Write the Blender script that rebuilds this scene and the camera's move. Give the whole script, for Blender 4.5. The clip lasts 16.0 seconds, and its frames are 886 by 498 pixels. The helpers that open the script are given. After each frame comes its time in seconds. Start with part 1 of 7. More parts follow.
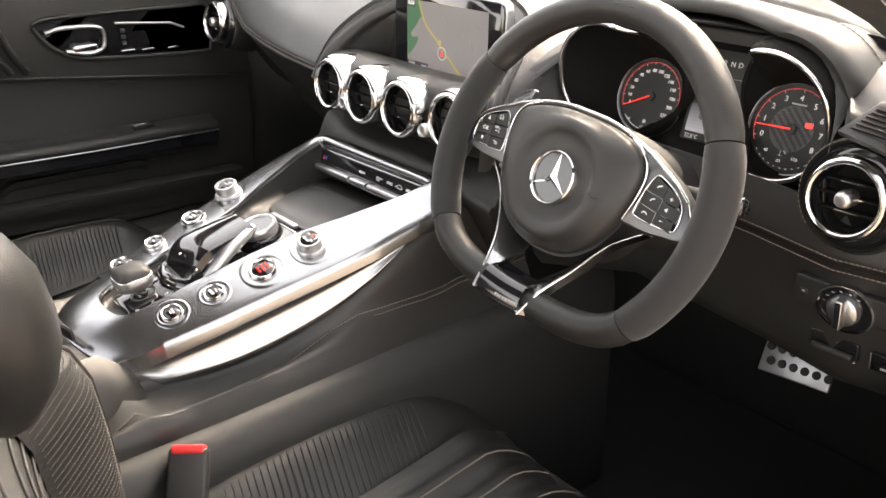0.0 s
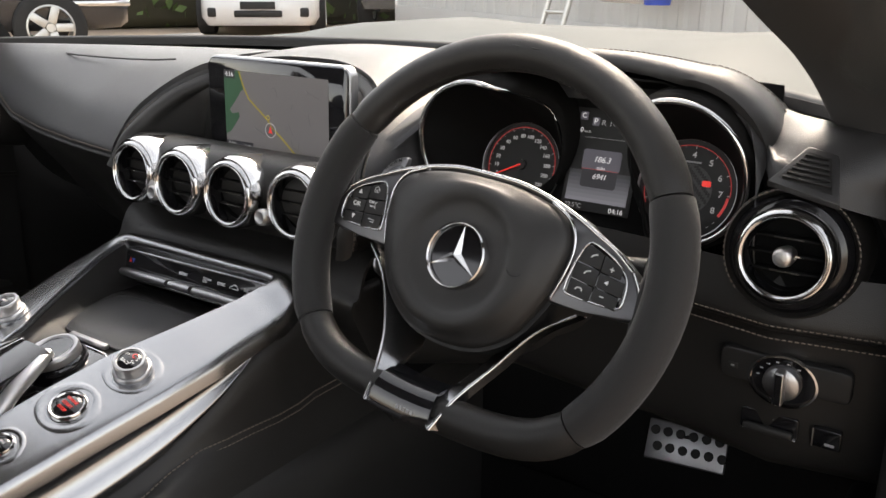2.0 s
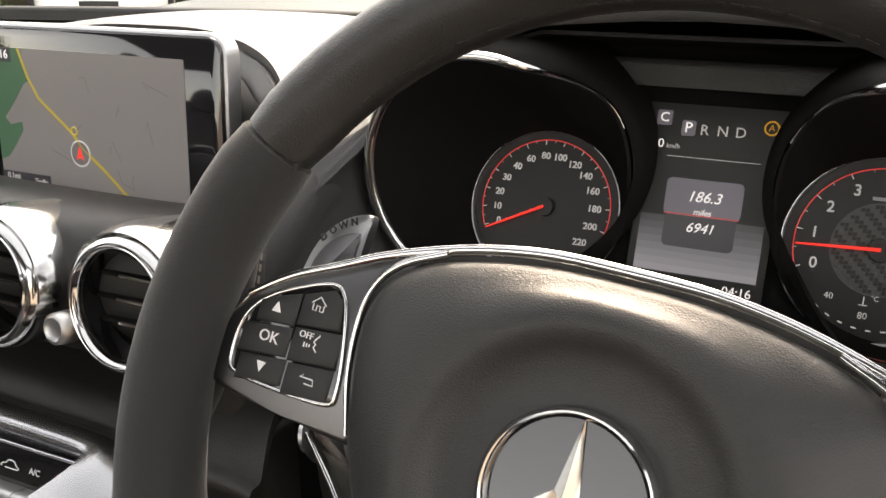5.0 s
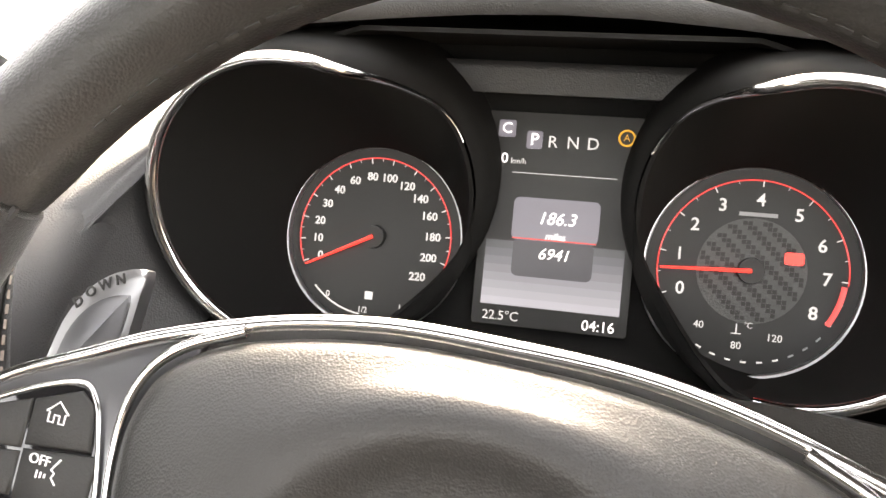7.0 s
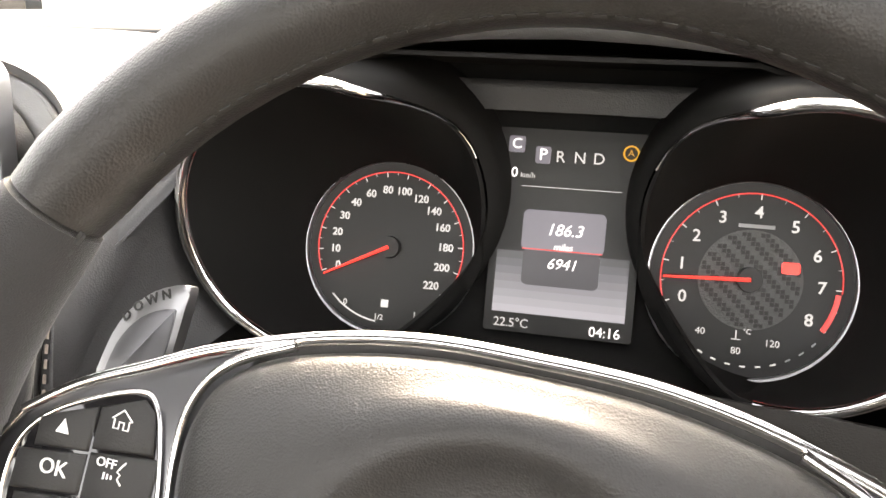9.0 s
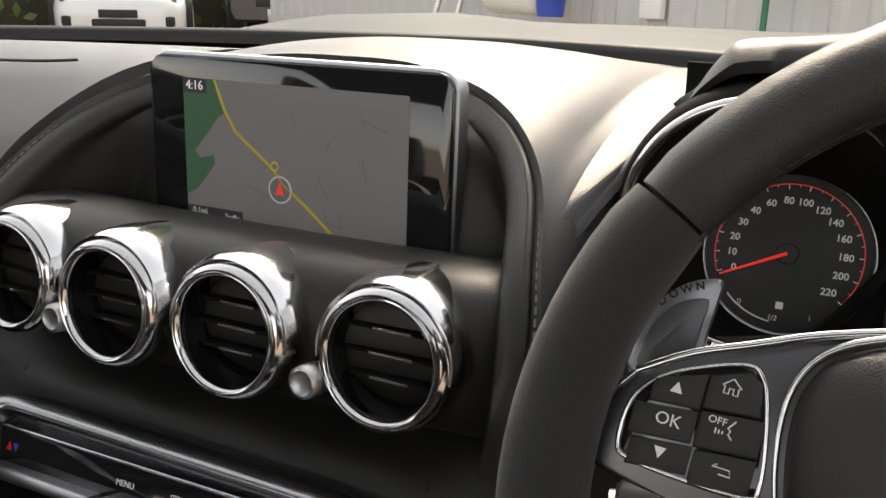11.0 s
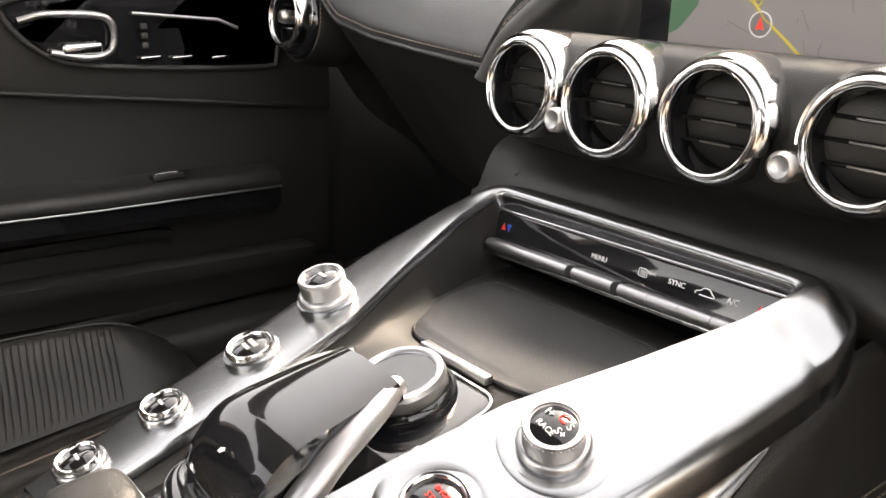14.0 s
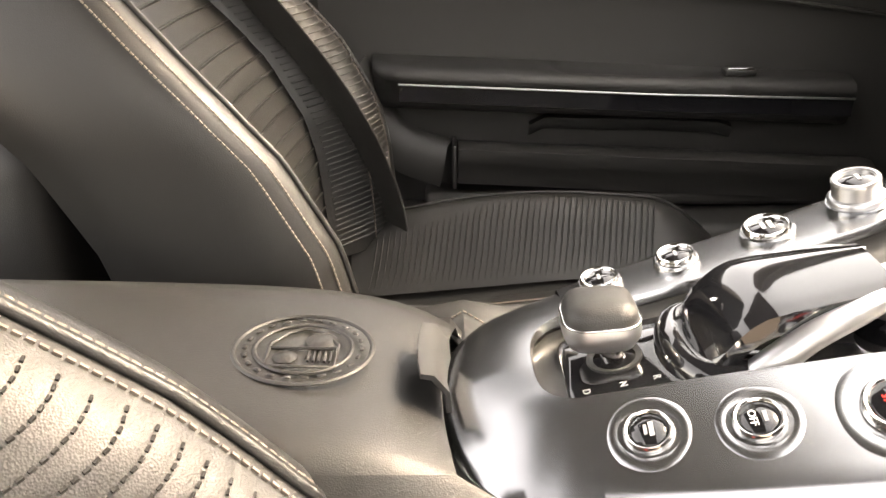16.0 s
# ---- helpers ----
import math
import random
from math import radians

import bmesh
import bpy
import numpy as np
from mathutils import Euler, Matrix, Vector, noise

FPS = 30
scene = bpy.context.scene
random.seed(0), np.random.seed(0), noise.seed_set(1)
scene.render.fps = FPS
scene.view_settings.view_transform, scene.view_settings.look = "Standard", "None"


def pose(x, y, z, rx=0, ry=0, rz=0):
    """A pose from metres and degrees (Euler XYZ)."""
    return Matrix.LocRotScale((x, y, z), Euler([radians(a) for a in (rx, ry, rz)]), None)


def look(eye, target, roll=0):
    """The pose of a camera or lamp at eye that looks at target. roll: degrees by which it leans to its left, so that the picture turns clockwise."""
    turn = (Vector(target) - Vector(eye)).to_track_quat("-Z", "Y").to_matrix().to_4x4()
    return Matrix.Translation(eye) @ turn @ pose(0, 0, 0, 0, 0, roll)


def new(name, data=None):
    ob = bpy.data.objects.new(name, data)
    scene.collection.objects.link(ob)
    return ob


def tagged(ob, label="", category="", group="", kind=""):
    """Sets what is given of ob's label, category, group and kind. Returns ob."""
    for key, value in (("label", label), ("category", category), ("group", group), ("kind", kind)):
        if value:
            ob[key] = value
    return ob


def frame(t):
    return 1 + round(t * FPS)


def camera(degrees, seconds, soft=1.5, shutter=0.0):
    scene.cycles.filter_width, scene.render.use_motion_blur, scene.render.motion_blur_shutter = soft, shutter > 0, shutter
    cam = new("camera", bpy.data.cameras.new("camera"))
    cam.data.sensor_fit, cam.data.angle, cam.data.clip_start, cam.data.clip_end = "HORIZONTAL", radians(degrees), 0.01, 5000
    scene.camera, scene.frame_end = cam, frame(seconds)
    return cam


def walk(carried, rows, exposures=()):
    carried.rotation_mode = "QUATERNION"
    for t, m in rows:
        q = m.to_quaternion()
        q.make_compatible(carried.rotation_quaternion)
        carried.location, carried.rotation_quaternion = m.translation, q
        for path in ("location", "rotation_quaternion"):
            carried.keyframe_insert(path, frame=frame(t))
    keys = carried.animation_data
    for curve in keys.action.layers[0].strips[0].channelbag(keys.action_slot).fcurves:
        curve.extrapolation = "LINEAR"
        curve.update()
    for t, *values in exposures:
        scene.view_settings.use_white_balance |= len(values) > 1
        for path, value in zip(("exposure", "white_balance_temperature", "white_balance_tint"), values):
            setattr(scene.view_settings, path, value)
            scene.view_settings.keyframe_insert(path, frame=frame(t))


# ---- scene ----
cam = camera(53.5, 16.0)
PATH = [
    (0, (0.939, -0.487, 1.105), (-0.466, 0.673, 0.28), -0.7),
    (0.5, (0.814, -0.417, 1.108), (-0.509, 0.9, 0.39), -0.5),
    (1, (0.755, -0.36, 1.086), (-0.499, 1.052, 0.426), -0.3),
    (1.5, (0.752, -0.406, 1.053), (-0.417, 1.087, 0.418), -0.0),
    (2, (0.765, -0.441, 1.036), (-0.33, 1.117, 0.424), 0.3),
    (2.5, (0.747, -0.419, 1.042), (-0.282, 1.18, 0.421), 0.4),
    (3, (0.688, -0.345, 1.027), (-0.308, 1.271, 0.397), 0.6),
    (3.1, (0.678, -0.327, 1.022), (-0.334, 1.286, 0.409), 0.3),
    (3.2, (0.657, -0.313, 1.025), (-0.335, 1.303, 0.39), 0.6),
    (5.3, (0.459, -0.099, 0.964), (-0.32, 1.646, 0.375), 0.6),
    (5.5, (0.453, -0.086, 0.964), (-0.279, 1.682, 0.38), 0.6),
    (6, (0.443, -0.056, 0.961), (-0.188, 1.751, 0.382), 0.9),
    (6.5, (0.44, -0.038, 0.954), (-0.092, 1.805, 0.386), 1.0),
    (7, (0.438, -0.043, 0.954), (-0.03, 1.819, 0.393), 1.3),
    (7.5, (0.443, -0.043, 0.954), (-0.009, 1.823, 0.396), 1.3),
    (8, (0.443, -0.043, 0.957), (-0.009, 1.822, 0.396), 1.3),
    (8.5, (0.439, -0.046, 0.958), (-0.018, 1.819, 0.397), 1.2),
    (9, (0.434, -0.063, 0.965), (-0.026, 1.801, 0.403), 1.2),
    (9.5, (0.4, -0.098, 0.972), (-0.083, 1.757, 0.402), 1.5),
    (10, (0.353, -0.124, 0.977), (-0.217, 1.708, 0.412), 1.5),
    (10.2, (0.34, -0.128, 0.978), (-0.287, 1.684, 0.408), 1.6),
    (12.3, (0.333, -0.221, 0.976), (-0.777, 1.339, 0.399), 0.0),
    (12.5, (0.334, -0.231, 0.968), (-0.802, 1.309, 0.385), -0.1),
    (13, (0.339, -0.243, 0.95), (-0.859, 1.242, 0.349), -0.1),
    (13.5, (0.339, -0.249, 0.924), (-0.977, 1.123, 0.304), -0.1),
    (14, (0.357, -0.26, 0.897), (-1.143, 0.893, 0.251), 0.1),
    (14.5, (0.395, -0.286, 0.898), (-1.244, 0.625, 0.204), -0.4),
    (15, (0.418, -0.278, 0.878), (-1.308, 0.408, 0.137), -0.5),
    (15.5, (0.408, -0.26, 0.87), (-1.394, 0.089, 0.075), -0.6),
    (16, (0.423, -0.267, 0.894), (-1.396, -0.266, 0.063), -0.5),
]
walk(cam, [(t, look(eye, target, roll)) for t, eye, target, roll in PATH],
     [(0.0, 2.4, 7800, 14), (1.0, 1.2, 7300, 13), (3.2, 1.25, 7300, 13), (5.5, 2.1, 7900, 13), (7.0, 3.15, 7800, 13), (9.0, 3.0, 7800, 13), (10.0, 0.7, 7500, 12), (12.5, 1.7, 7600, 13), (13.5, 2.1, 7800, 14), (14.5, 2.35, 8100, 14), (16.0, 2.8, 8400, 14)])

# ---------- world, sun, light ----------
world = bpy.data.worlds.new("world")
scene.world = world
world.use_nodes = True
wn = world.node_tree.nodes
sky = wn.new("ShaderNodeTexSky")
sky.sky_type = "NISHITA"
sky.sun_disc = False
sky.sun_elevation = radians(43)
sky.sun_rotation = radians(-16)
sky.air_density, sky.dust_density, sky.ozone_density = 1.0, 1.0, 1.0
haze = wn.new("ShaderNodeHueSaturation")
haze.inputs["Saturation"].default_value = 0.35
world.node_tree.links.new(sky.outputs[0], haze.inputs["Color"])
world.node_tree.links.new(haze.outputs[0], wn["Background"].inputs[0])
wn["Background"].inputs[1].default_value = 0.22
sun = new("sun", bpy.data.lights.new("sun", "SUN"))
sun.data.energy, sun.data.angle, sun.data.color = 1.5, radians(28), (1.0, 0.90, 0.79)
sun.matrix_world = look((-0.62, 2.2, 2.15), (0, 0, 0))


# ---------- materials ----------
def mat(name, col, rough=0.5, metal=0.0, bump=0.0, scale=400.0, vary=0.15, wear=8.0, kind="noise", coat=0.0, spec=0.5, sheen=0.0):
    m = bpy.data.materials.new(name)
    m.use_nodes = True
    nt = m.node_tree
    b = nt.nodes["Principled BSDF"]
    b.inputs["Metallic"].default_value = metal
    b.inputs["Specular IOR Level"].default_value = spec
    b.inputs["Coat Weight"].default_value = coat
    b.inputs["Coat Roughness"].default_value = 0.05
    b.inputs["Sheen Weight"].default_value = sheen
    co = nt.nodes.new("ShaderNodeTexCoord")
    big = nt.nodes.new("ShaderNodeTexNoise")
    big.inputs["Scale"].default_value, big.inputs["Detail"].default_value = wear, 5.0
    nt.links.new(co.outputs["Object"], big.inputs["Vector"])
    ramp = nt.nodes.new("ShaderNodeMix")
    ramp.data_type = "RGBA"
    ramp.inputs[6].default_value = (*[c * (1 - vary) for c in col], 1)
    ramp.inputs[7].default_value = (*[min(1, c * (1 + vary)) for c in col], 1)
    nt.links.new(big.outputs[0], ramp.inputs[0])
    nt.links.new(ramp.outputs[2], b.inputs["Base Color"])
    rr = nt.nodes.new("ShaderNodeMapRange")
    rr.inputs[3].default_value, rr.inputs[4].default_value = max(0.02, rough * 0.88), min(1, rough * 1.12)
    nt.links.new(big.outputs[0], rr.inputs[0])
    nt.links.new(rr.outputs[0], b.inputs["Roughness"])
    if bump:
        if kind == "leather":
            f = nt.nodes.new("ShaderNodeTexVoronoi")
            f.feature = "SMOOTH_F1"
            f.inputs["Scale"].default_value = scale
            f.inputs["Smoothness"].default_value = 0.6
        else:
            f = nt.nodes.new("ShaderNodeTexNoise")
            f.inputs["Scale"].default_value, f.inputs["Detail"].default_value = scale, 3.0
        nt.links.new(co.outputs["Object"], f.inputs["Vector"])
        bp = nt.nodes.new("ShaderNodeBump")
        bp.inputs["Strength"].default_value, bp.inputs["Distance"].default_value = bump, 0.001
        nt.links.new(f.outputs[0], bp.inputs["Height"])
        nt.links.new(bp.outputs[0], b.inputs["Normal"])
    return m


def glow(name, col, strength):
    m = mat(name, [c * 0.2 for c in col], 0.3, vary=0.0)
    b = m.node_tree.nodes["Principled BSDF"]
    b.inputs["Emission Color"].default_value = (*col, 1)
    b.inputs["Emission Strength"].default_value = strength
    return m


M = {}
M["leather"] = mat("black_leather", (0.016, 0.0155, 0.015), 0.45, 0, 0.16, 1300, 0.12, 10, "leather", spec=0.42)
M["pad"] = mat("dash_leather", (0.026, 0.026, 0.027), 0.42, 0, 0.2, 1100, 0.1, 8, "leather", spec=0.5)
M["airbag"] = mat("grained_vinyl", (0.017, 0.0165, 0.016), 0.46, 0, 0.16, 1700, 0.08, 10, "leather")
M["suede"] = mat("black_suede", (0.011, 0.011, 0.0115), 0.85, 0, 0.35, 1800, 0.35, 25, sheen=0.12)
M["plastic"] = mat("black_plastic", (0.012, 0.012, 0.012), 0.55, 0, 0.15, 1500, 0.12, 12)
M["trim"] = mat("dark_trim", (0.015, 0.0145, 0.014), 0.55, 0, 0.15, 1200, 0.15, 6, "leather")
M["carpet"] = mat("black_carpet", (0.012, 0.012, 0.012), 0.95, 0, 0.9, 700, 0.35, 20)
M["gloss"] = mat("piano_black", (0.008, 0.008, 0.009), 0.06, 0, 0, vary=0.1, coat=0.6)
M["silver"] = mat("brushed_silver", (0.385, 0.39, 0.40), 0.24, 1.0, 0, 900, 0.04, 12)
M["satin"] = mat("satin_silver", (0.48, 0.48, 0.49), 0.38, 1.0, 0.03, 600, 0.06, 30)
M["dark_satin"] = mat("dark_satin_metal", (0.33, 0.33, 0.335), 0.36, 1.0, 0.03, 600, 0.06, 30)
M["chrome"] = mat("chrome", (0.66, 0.655, 0.65), 0.13, 1.0, 0, vary=0.04)
M["gunmetal"] = mat("gunmetal_satin", (0.15, 0.15, 0.155), 0.38, 1.0, 0.03, 700, 0.06, 30)
M["tube_black"] = mat("matt_tube_black", (0.008, 0.008, 0.008), 0.85, 0, vary=0.1, spec=0.12)
M["knob"] = mat("knurled_aluminium", (0.62, 0.6, 0.58), 0.3, 1.0, 0.3, 1500, 0.1, 40)
M["thread"] = mat("grey_thread", (0.15, 0.125, 0.105), 0.8, 0, vary=0.2)
M["thread_dark"] = mat("black_thread", (0.02, 0.02, 0.02), 0.7, 0, vary=0.2)
M["belt"] = mat("woven_webbing", (0.022, 0.021, 0.02), 0.75, 0, 0.6, 900, 0.2, 60)
M["red"] = mat("red_plastic", (0.62, 0.03, 0.03), 0.4, 0, vary=0.08)
M["white_print"] = mat("white_print", (0.75, 0.75, 0.75), 0.5, 0, vary=0.02)
M["grey_print"] = mat("grey_print", (0.30, 0.30, 0.31), 0.5, 0, vary=0.02)
M["dial"] = mat("dial_black", (0.009, 0.009, 0.009), 0.5, 0, vary=0.1)
M["carbon"] = mat("carbon_weave", (0.05, 0.05, 0.05), 0.35, 0, 0.5, 900, 0.3, 300)
M["lit_white"] = glow("lit_white", (0.85, 0.88, 0.95), 0.28)
M["lit_dim"] = glow("lit_grey", (0.75, 0.78, 0.82), 0.13)
M["lit_red"] = glow("lit_red", (1.0, 0.05, 0.04), 0.28)
M["lit_red_dim"] = glow("lit_red_line", (0.9, 0.08, 0.08), 0.16)
M["lit_amber"] = glow("lit_amber", (1.0, 0.55, 0.08), 0.10)
M["lcd_dark"] = glow("lcd_dark", (0.10, 0.10, 0.12), 0.05)
M["lcd_mid"] = glow("lcd_mid", (0.32, 0.32, 0.40), 0.065)
M["map_grey"] = glow("map_grey", (0.62, 0.60, 0.61), 0.034)
M["map_green"] = glow("map_green", (0.14, 0.34, 0.20), 0.05)
M["map_yellow"] = glow("map_yellow", (0.85, 0.7, 0.12), 0.09)
M["map_line"] = glow("map_line", (0.40, 0.39, 0.40), 0.05)
M["gravel"] = mat("tan_gravel", (0.42, 0.33, 0.25), 0.95, 0, 0.8, 30, 0.25, 1.2)
M["wall"] = mat("weathered_cladding", (0.50, 0.50, 0.49), 0.7, 0, 0.1, 40, 0.18, 1.5)
M["bonnet"] = mat("grey_green_paint", (0.075, 0.085, 0.081), 0.55, 0.0, 0, vary=0.04, coat=0.0, spec=0.2)
M["paint_white"] = mat("white_car_paint", (0.82, 0.82, 0.82), 0.25, 0, 0, vary=0.03, coat=0.8)
M["paint_dark"] = mat("dark_car_paint", (0.015, 0.017, 0.022), 0.2, 0, 0, vary=0.1, coat=0.8)
M["tyre"] = mat("tyre_rubber", (0.02, 0.02, 0.02), 0.85, 0, 0.4, 60, 0.2, 8)
M["lamp_glass"] = mat("lamp_glass", (0.10, 0.11, 0.12), 0.08, 0, vary=0.1, coat=0.8)
M["leaf"] = mat("hedge_leaves", (0.075, 0.12, 0.03), 0.7, 0, 0.5, 20, 0.6, 5)
M["leaf2"] = mat("hedge_core_brown", (0.05, 0.045, 0.025), 0.8, 0, 0.5, 20, 0.4, 5)
M["aluminium"] = mat("ladder_aluminium", (0.6, 0.6, 0.58), 0.4, 0.8, vary=0.1)
M["blue"] = mat("blue_plastic", (0.03, 0.07, 0.42), 0.4, vary=0.1)
M["yellow"] = mat("yellow_plastic", (0.75, 0.45, 0.03), 0.45, vary=0.1)
M["green"] = mat("green_plastic", (0.02, 0.16, 0.09), 0.5, vary=0.15)
M["white_plastic"] = mat("white_plastic", (0.75, 0.75, 0.74), 0.4, vary=0.05)
M["headliner"] = mat("headliner_cloth", (0.04, 0.04, 0.04), 0.95, 0, 0.4, 900, 0.1, 10)
M["glass"] = bpy.data.materials.new("clear_glass")
M["glass"].use_nodes = True
gb = M["glass"].node_tree.nodes["Principled BSDF"]
gb.inputs["Transmission Weight"].default_value = 1.0
gb.inputs["Roughness"].default_value = 0.0
gb.inputs["IOR"].default_value = 1.02
gb.inputs["Base Color"].default_value = (0.97, 0.99, 0.98, 1)

# ---------- mesh helpers ----------
base = {}
V = Vector


def thing(name, label, category, at=None, group="", kind=""):
    """An empty at the pose at, which parents the parts of one thing."""
    e = new(name)
    m = at if isinstance(at, Matrix) else Matrix.Translation(at or (0, 0, 0))
    e.matrix_world = m
    base[e] = m.inverted()
    return tagged(e, label, category, group, kind)


def part(name, bm, material, parent=None, label="", local=False, smooth=62):
    """Links a bmesh as one mesh object; world coordinates unless local."""
    if parent is not None:
        inv = base.get(parent, Matrix.Identity(4))
        if not local:
            bmesh.ops.transform(bm, matrix=inv, verts=bm.verts)
    bmesh.ops.recalc_face_normals(bm, faces=bm.faces)
    me = bpy.data.meshes.new(name)
    bm.to_mesh(me)
    bm.free()
    for p in me.polygons:
        p.use_smooth = True
    me.set_sharp_from_angle(angle=radians(smooth))
    for one in material if isinstance(material, (list, tuple)) else [material]:
        me.materials.append(M[one])
    ob = new(name, me)
    if parent is not None:
        ob.parent = parent
        base[ob] = base.get(parent, Matrix.Identity(4))
    if label:
        tagged(ob, label)
    return ob


def frame_at(o, x, y):
    """A pose with origin o, x axis along x and y axis near y."""
    x = V(x).normalized()
    z = x.cross(V(y)).normalized()
    y = z.cross(x)
    m = Matrix((x, y, z)).transposed().to_4x4()
    m.translation = V(o)
    return m


def box(x0, x1, y0, y1, z0, z1, bev=0.003, seg=2, m=None):
    bm = bmesh.new()
    bmesh.ops.create_cube(bm, size=1.0)
    for v in bm.verts:
        v.co = V((x0 if v.co.x < 0 else x1, y0 if v.co.y < 0 else y1, z0 if v.co.z < 0 else z1))
    if bev:
        bmesh.ops.bevel(bm, geom=bm.edges[:], offset=bev, segments=seg, profile=0.5, affect="EDGES")
    if m is not None:
        bmesh.ops.transform(bm, matrix=m, verts=bm.verts)
    return bm


def lathe(profile, m=None, n=40, sx=1.0, sy=1.0):
    """Turns (radius, height) points about z."""
    bm = bmesh.new()
    rings = []
    for r, h in profile:
        if r < 1e-6:
            rings.append([bm.verts.new((0, 0, h))])
        else:
            rings.append([bm.verts.new((r * sx * math.cos(2 * math.pi * k / n), r * sy * math.sin(2 * math.pi * k / n), h)) for k in range(n)])
    for a, b in zip(rings, rings[1:]):
        for k in range(n):
            q = [a[k % len(a)], a[(k + 1) % len(a)], b[(k + 1) % len(b)], b[k % len(b)]]
            q = list(dict.fromkeys(q))
            if len(q) > 2:
                bm.faces.new(q)
    if m is not None:
        bmesh.ops.transform(bm, matrix=m, verts=bm.verts)
    return bm


def spl(pts, n, closed=False):
    """A smooth curve through the points, n steps a span."""
    pts = [V(p) for p in pts]
    out = []
    k = len(pts)
    for i in range(k if closed else k - 1):
        p1, p2 = pts[i], pts[(i + 1) % k]
        p0 = pts[i - 1] if (i or closed) else p1 * 2 - p2
        p3 = pts[(i + 2) % k] if (i + 2 < k or closed) else p2 * 2 - p1
        for j in range(n):
            t = j / n
            out.append(0.5 * (2 * p1 + (p2 - p0) * t + (2 * p0 - 5 * p1 + 4 * p2 - p3) * t * t + (3 * p1 - p0 - 3 * p2 + p3) * t ** 3))
    if not closed:
        out.append(pts[-1])
    return out


def loft(rows, around=False, caps=False, m=None, thick=0.0):
    """A skin over rows of points; around closes each row; thick gives it depth."""
    bm = bmesh.new()
    grid = [[bm.verts.new(p) for p in row] for row in rows]
    n = len(grid[0])
    for a, b in zip(grid, grid[1:]):
        for k in range(n if around else n - 1):
            bm.faces.new([a[k], a[(k + 1) % n], b[(k + 1) % n], b[k]])
    if caps:
        bm.faces.new(grid[0][::-1])
        bm.faces.new(grid[-1])
    bmesh.ops.remove_doubles(bm, verts=bm.verts, dist=1e-5)
    if thick:
        bmesh.ops.recalc_face_normals(bm, faces=bm.faces)
        bmesh.ops.solidify(bm, geom=bm.faces[:], thickness=thick)
    if m is not None:
        bmesh.ops.transform(bm, matrix=m, verts=bm.verts)
    return bm


def sweep(path, rad, n=10, closed=False, up=(0, 0, 1), flat=1.0, m=None):
    """A tube along a path; rad a number or a list; flat squeezes it along up."""
    path = [V(p) for p in path]
    k = len(path)
    rows = []
    for i, p in enumerate(path):
        d = (path[(i + 1) % k] if (closed or i + 1 < k) else p) - (path[i - 1] if (closed or i) else p)
        d.normalize()
        s = d.cross(V(up))
        s = s.normalized() if s.length > 1e-6 else V((1, 0, 0))
        u = s.cross(d)
        r = rad[i] if isinstance(rad, (list, tuple)) else rad
        rows.append([p + s * (r * math.cos(2 * math.pi * j / n)) + u * (r * flat * math.sin(2 * math.pi * j / n)) for j in range(n)])
    if closed:
        rows.append(rows[0])
    return loft(rows, True, not closed, m)


def prism(outline, h0, h1, m=None, bev=0.0, seg=2):
    """A plate of a 2D outline between heights h0 and h1, its top edge rounded."""
    bm = bmesh.new()
    lo = [bm.verts.new((x, y, h0)) for x, y in outline]
    hi = [bm.verts.new((x, y, h1)) for x, y in outline]
    n = len(lo)
    for k in range(n):
        bm.faces.new([lo[k], lo[(k + 1) % n], hi[(k + 1) % n], hi[k]])
    top = bm.faces.new(hi)
    bm.faces.new(lo[::-1])
    if bev:
        bmesh.ops.bevel(bm, geom=list(top.edges), offset=bev, segments=seg, profile=0.5, affect="EDGES")
    if m is not None:
        bmesh.ops.transform(bm, matrix=m, verts=bm.verts)
    return bm


def rrect(w, h, r, n=5, cx=0.0, cy=0.0):
    out = []
    for sx, sy, a0 in ((1, 1, 0), (-1, 1, 90), (-1, -1, 180), (1, -1, 270)):
        for k in range(n + 1):
            a = radians(a0 + 90 * k / n)
            out.append((cx + sx * (w / 2 - r) + r * math.cos(a), cy + sy * (h / 2 - r) + r * math.sin(a)))
    return out


def circle(r, n=32, cx=0.0, cy=0.0):
    return [(cx + r * math.cos(2 * math.pi * k / n), cy + r * math.sin(2 * math.pi * k / n)) for k in range(n)]


def join(bms):
    """One bmesh out of several."""
    out = bmesh.new()
    for b in bms:
        me = bpy.data.meshes.new("tmp")
        b.to_mesh(me)
        b.free()
        out.from_mesh(me)
        bpy.data.meshes.remove(me)
    return out


def writing(name, body, size, m, material, parent, label="", deep=0.0002, bold=0.0, lean=0.0):
    """Flat lettering centred on the pose m, as a mesh part."""
    cu = bpy.data.curves.new(name, "FONT")
    cu.body, cu.size, cu.align_x, cu.align_y, cu.extrude, cu.offset, cu.shear = body, size, "CENTER", "CENTER", deep, bold, lean
    cu.resolution_u = 3
    tmp = bpy.data.objects.new(name, cu)
    me = bpy.data.meshes.new_from_object(tmp)
    bpy.data.objects.remove(tmp)
    bm = bmesh.new()
    bm.from_mesh(me)
    bpy.data.meshes.remove(me)
    bmesh.ops.transform(bm, matrix=m, verts=bm.verts)
    return part(name, bm, material, parent, label)


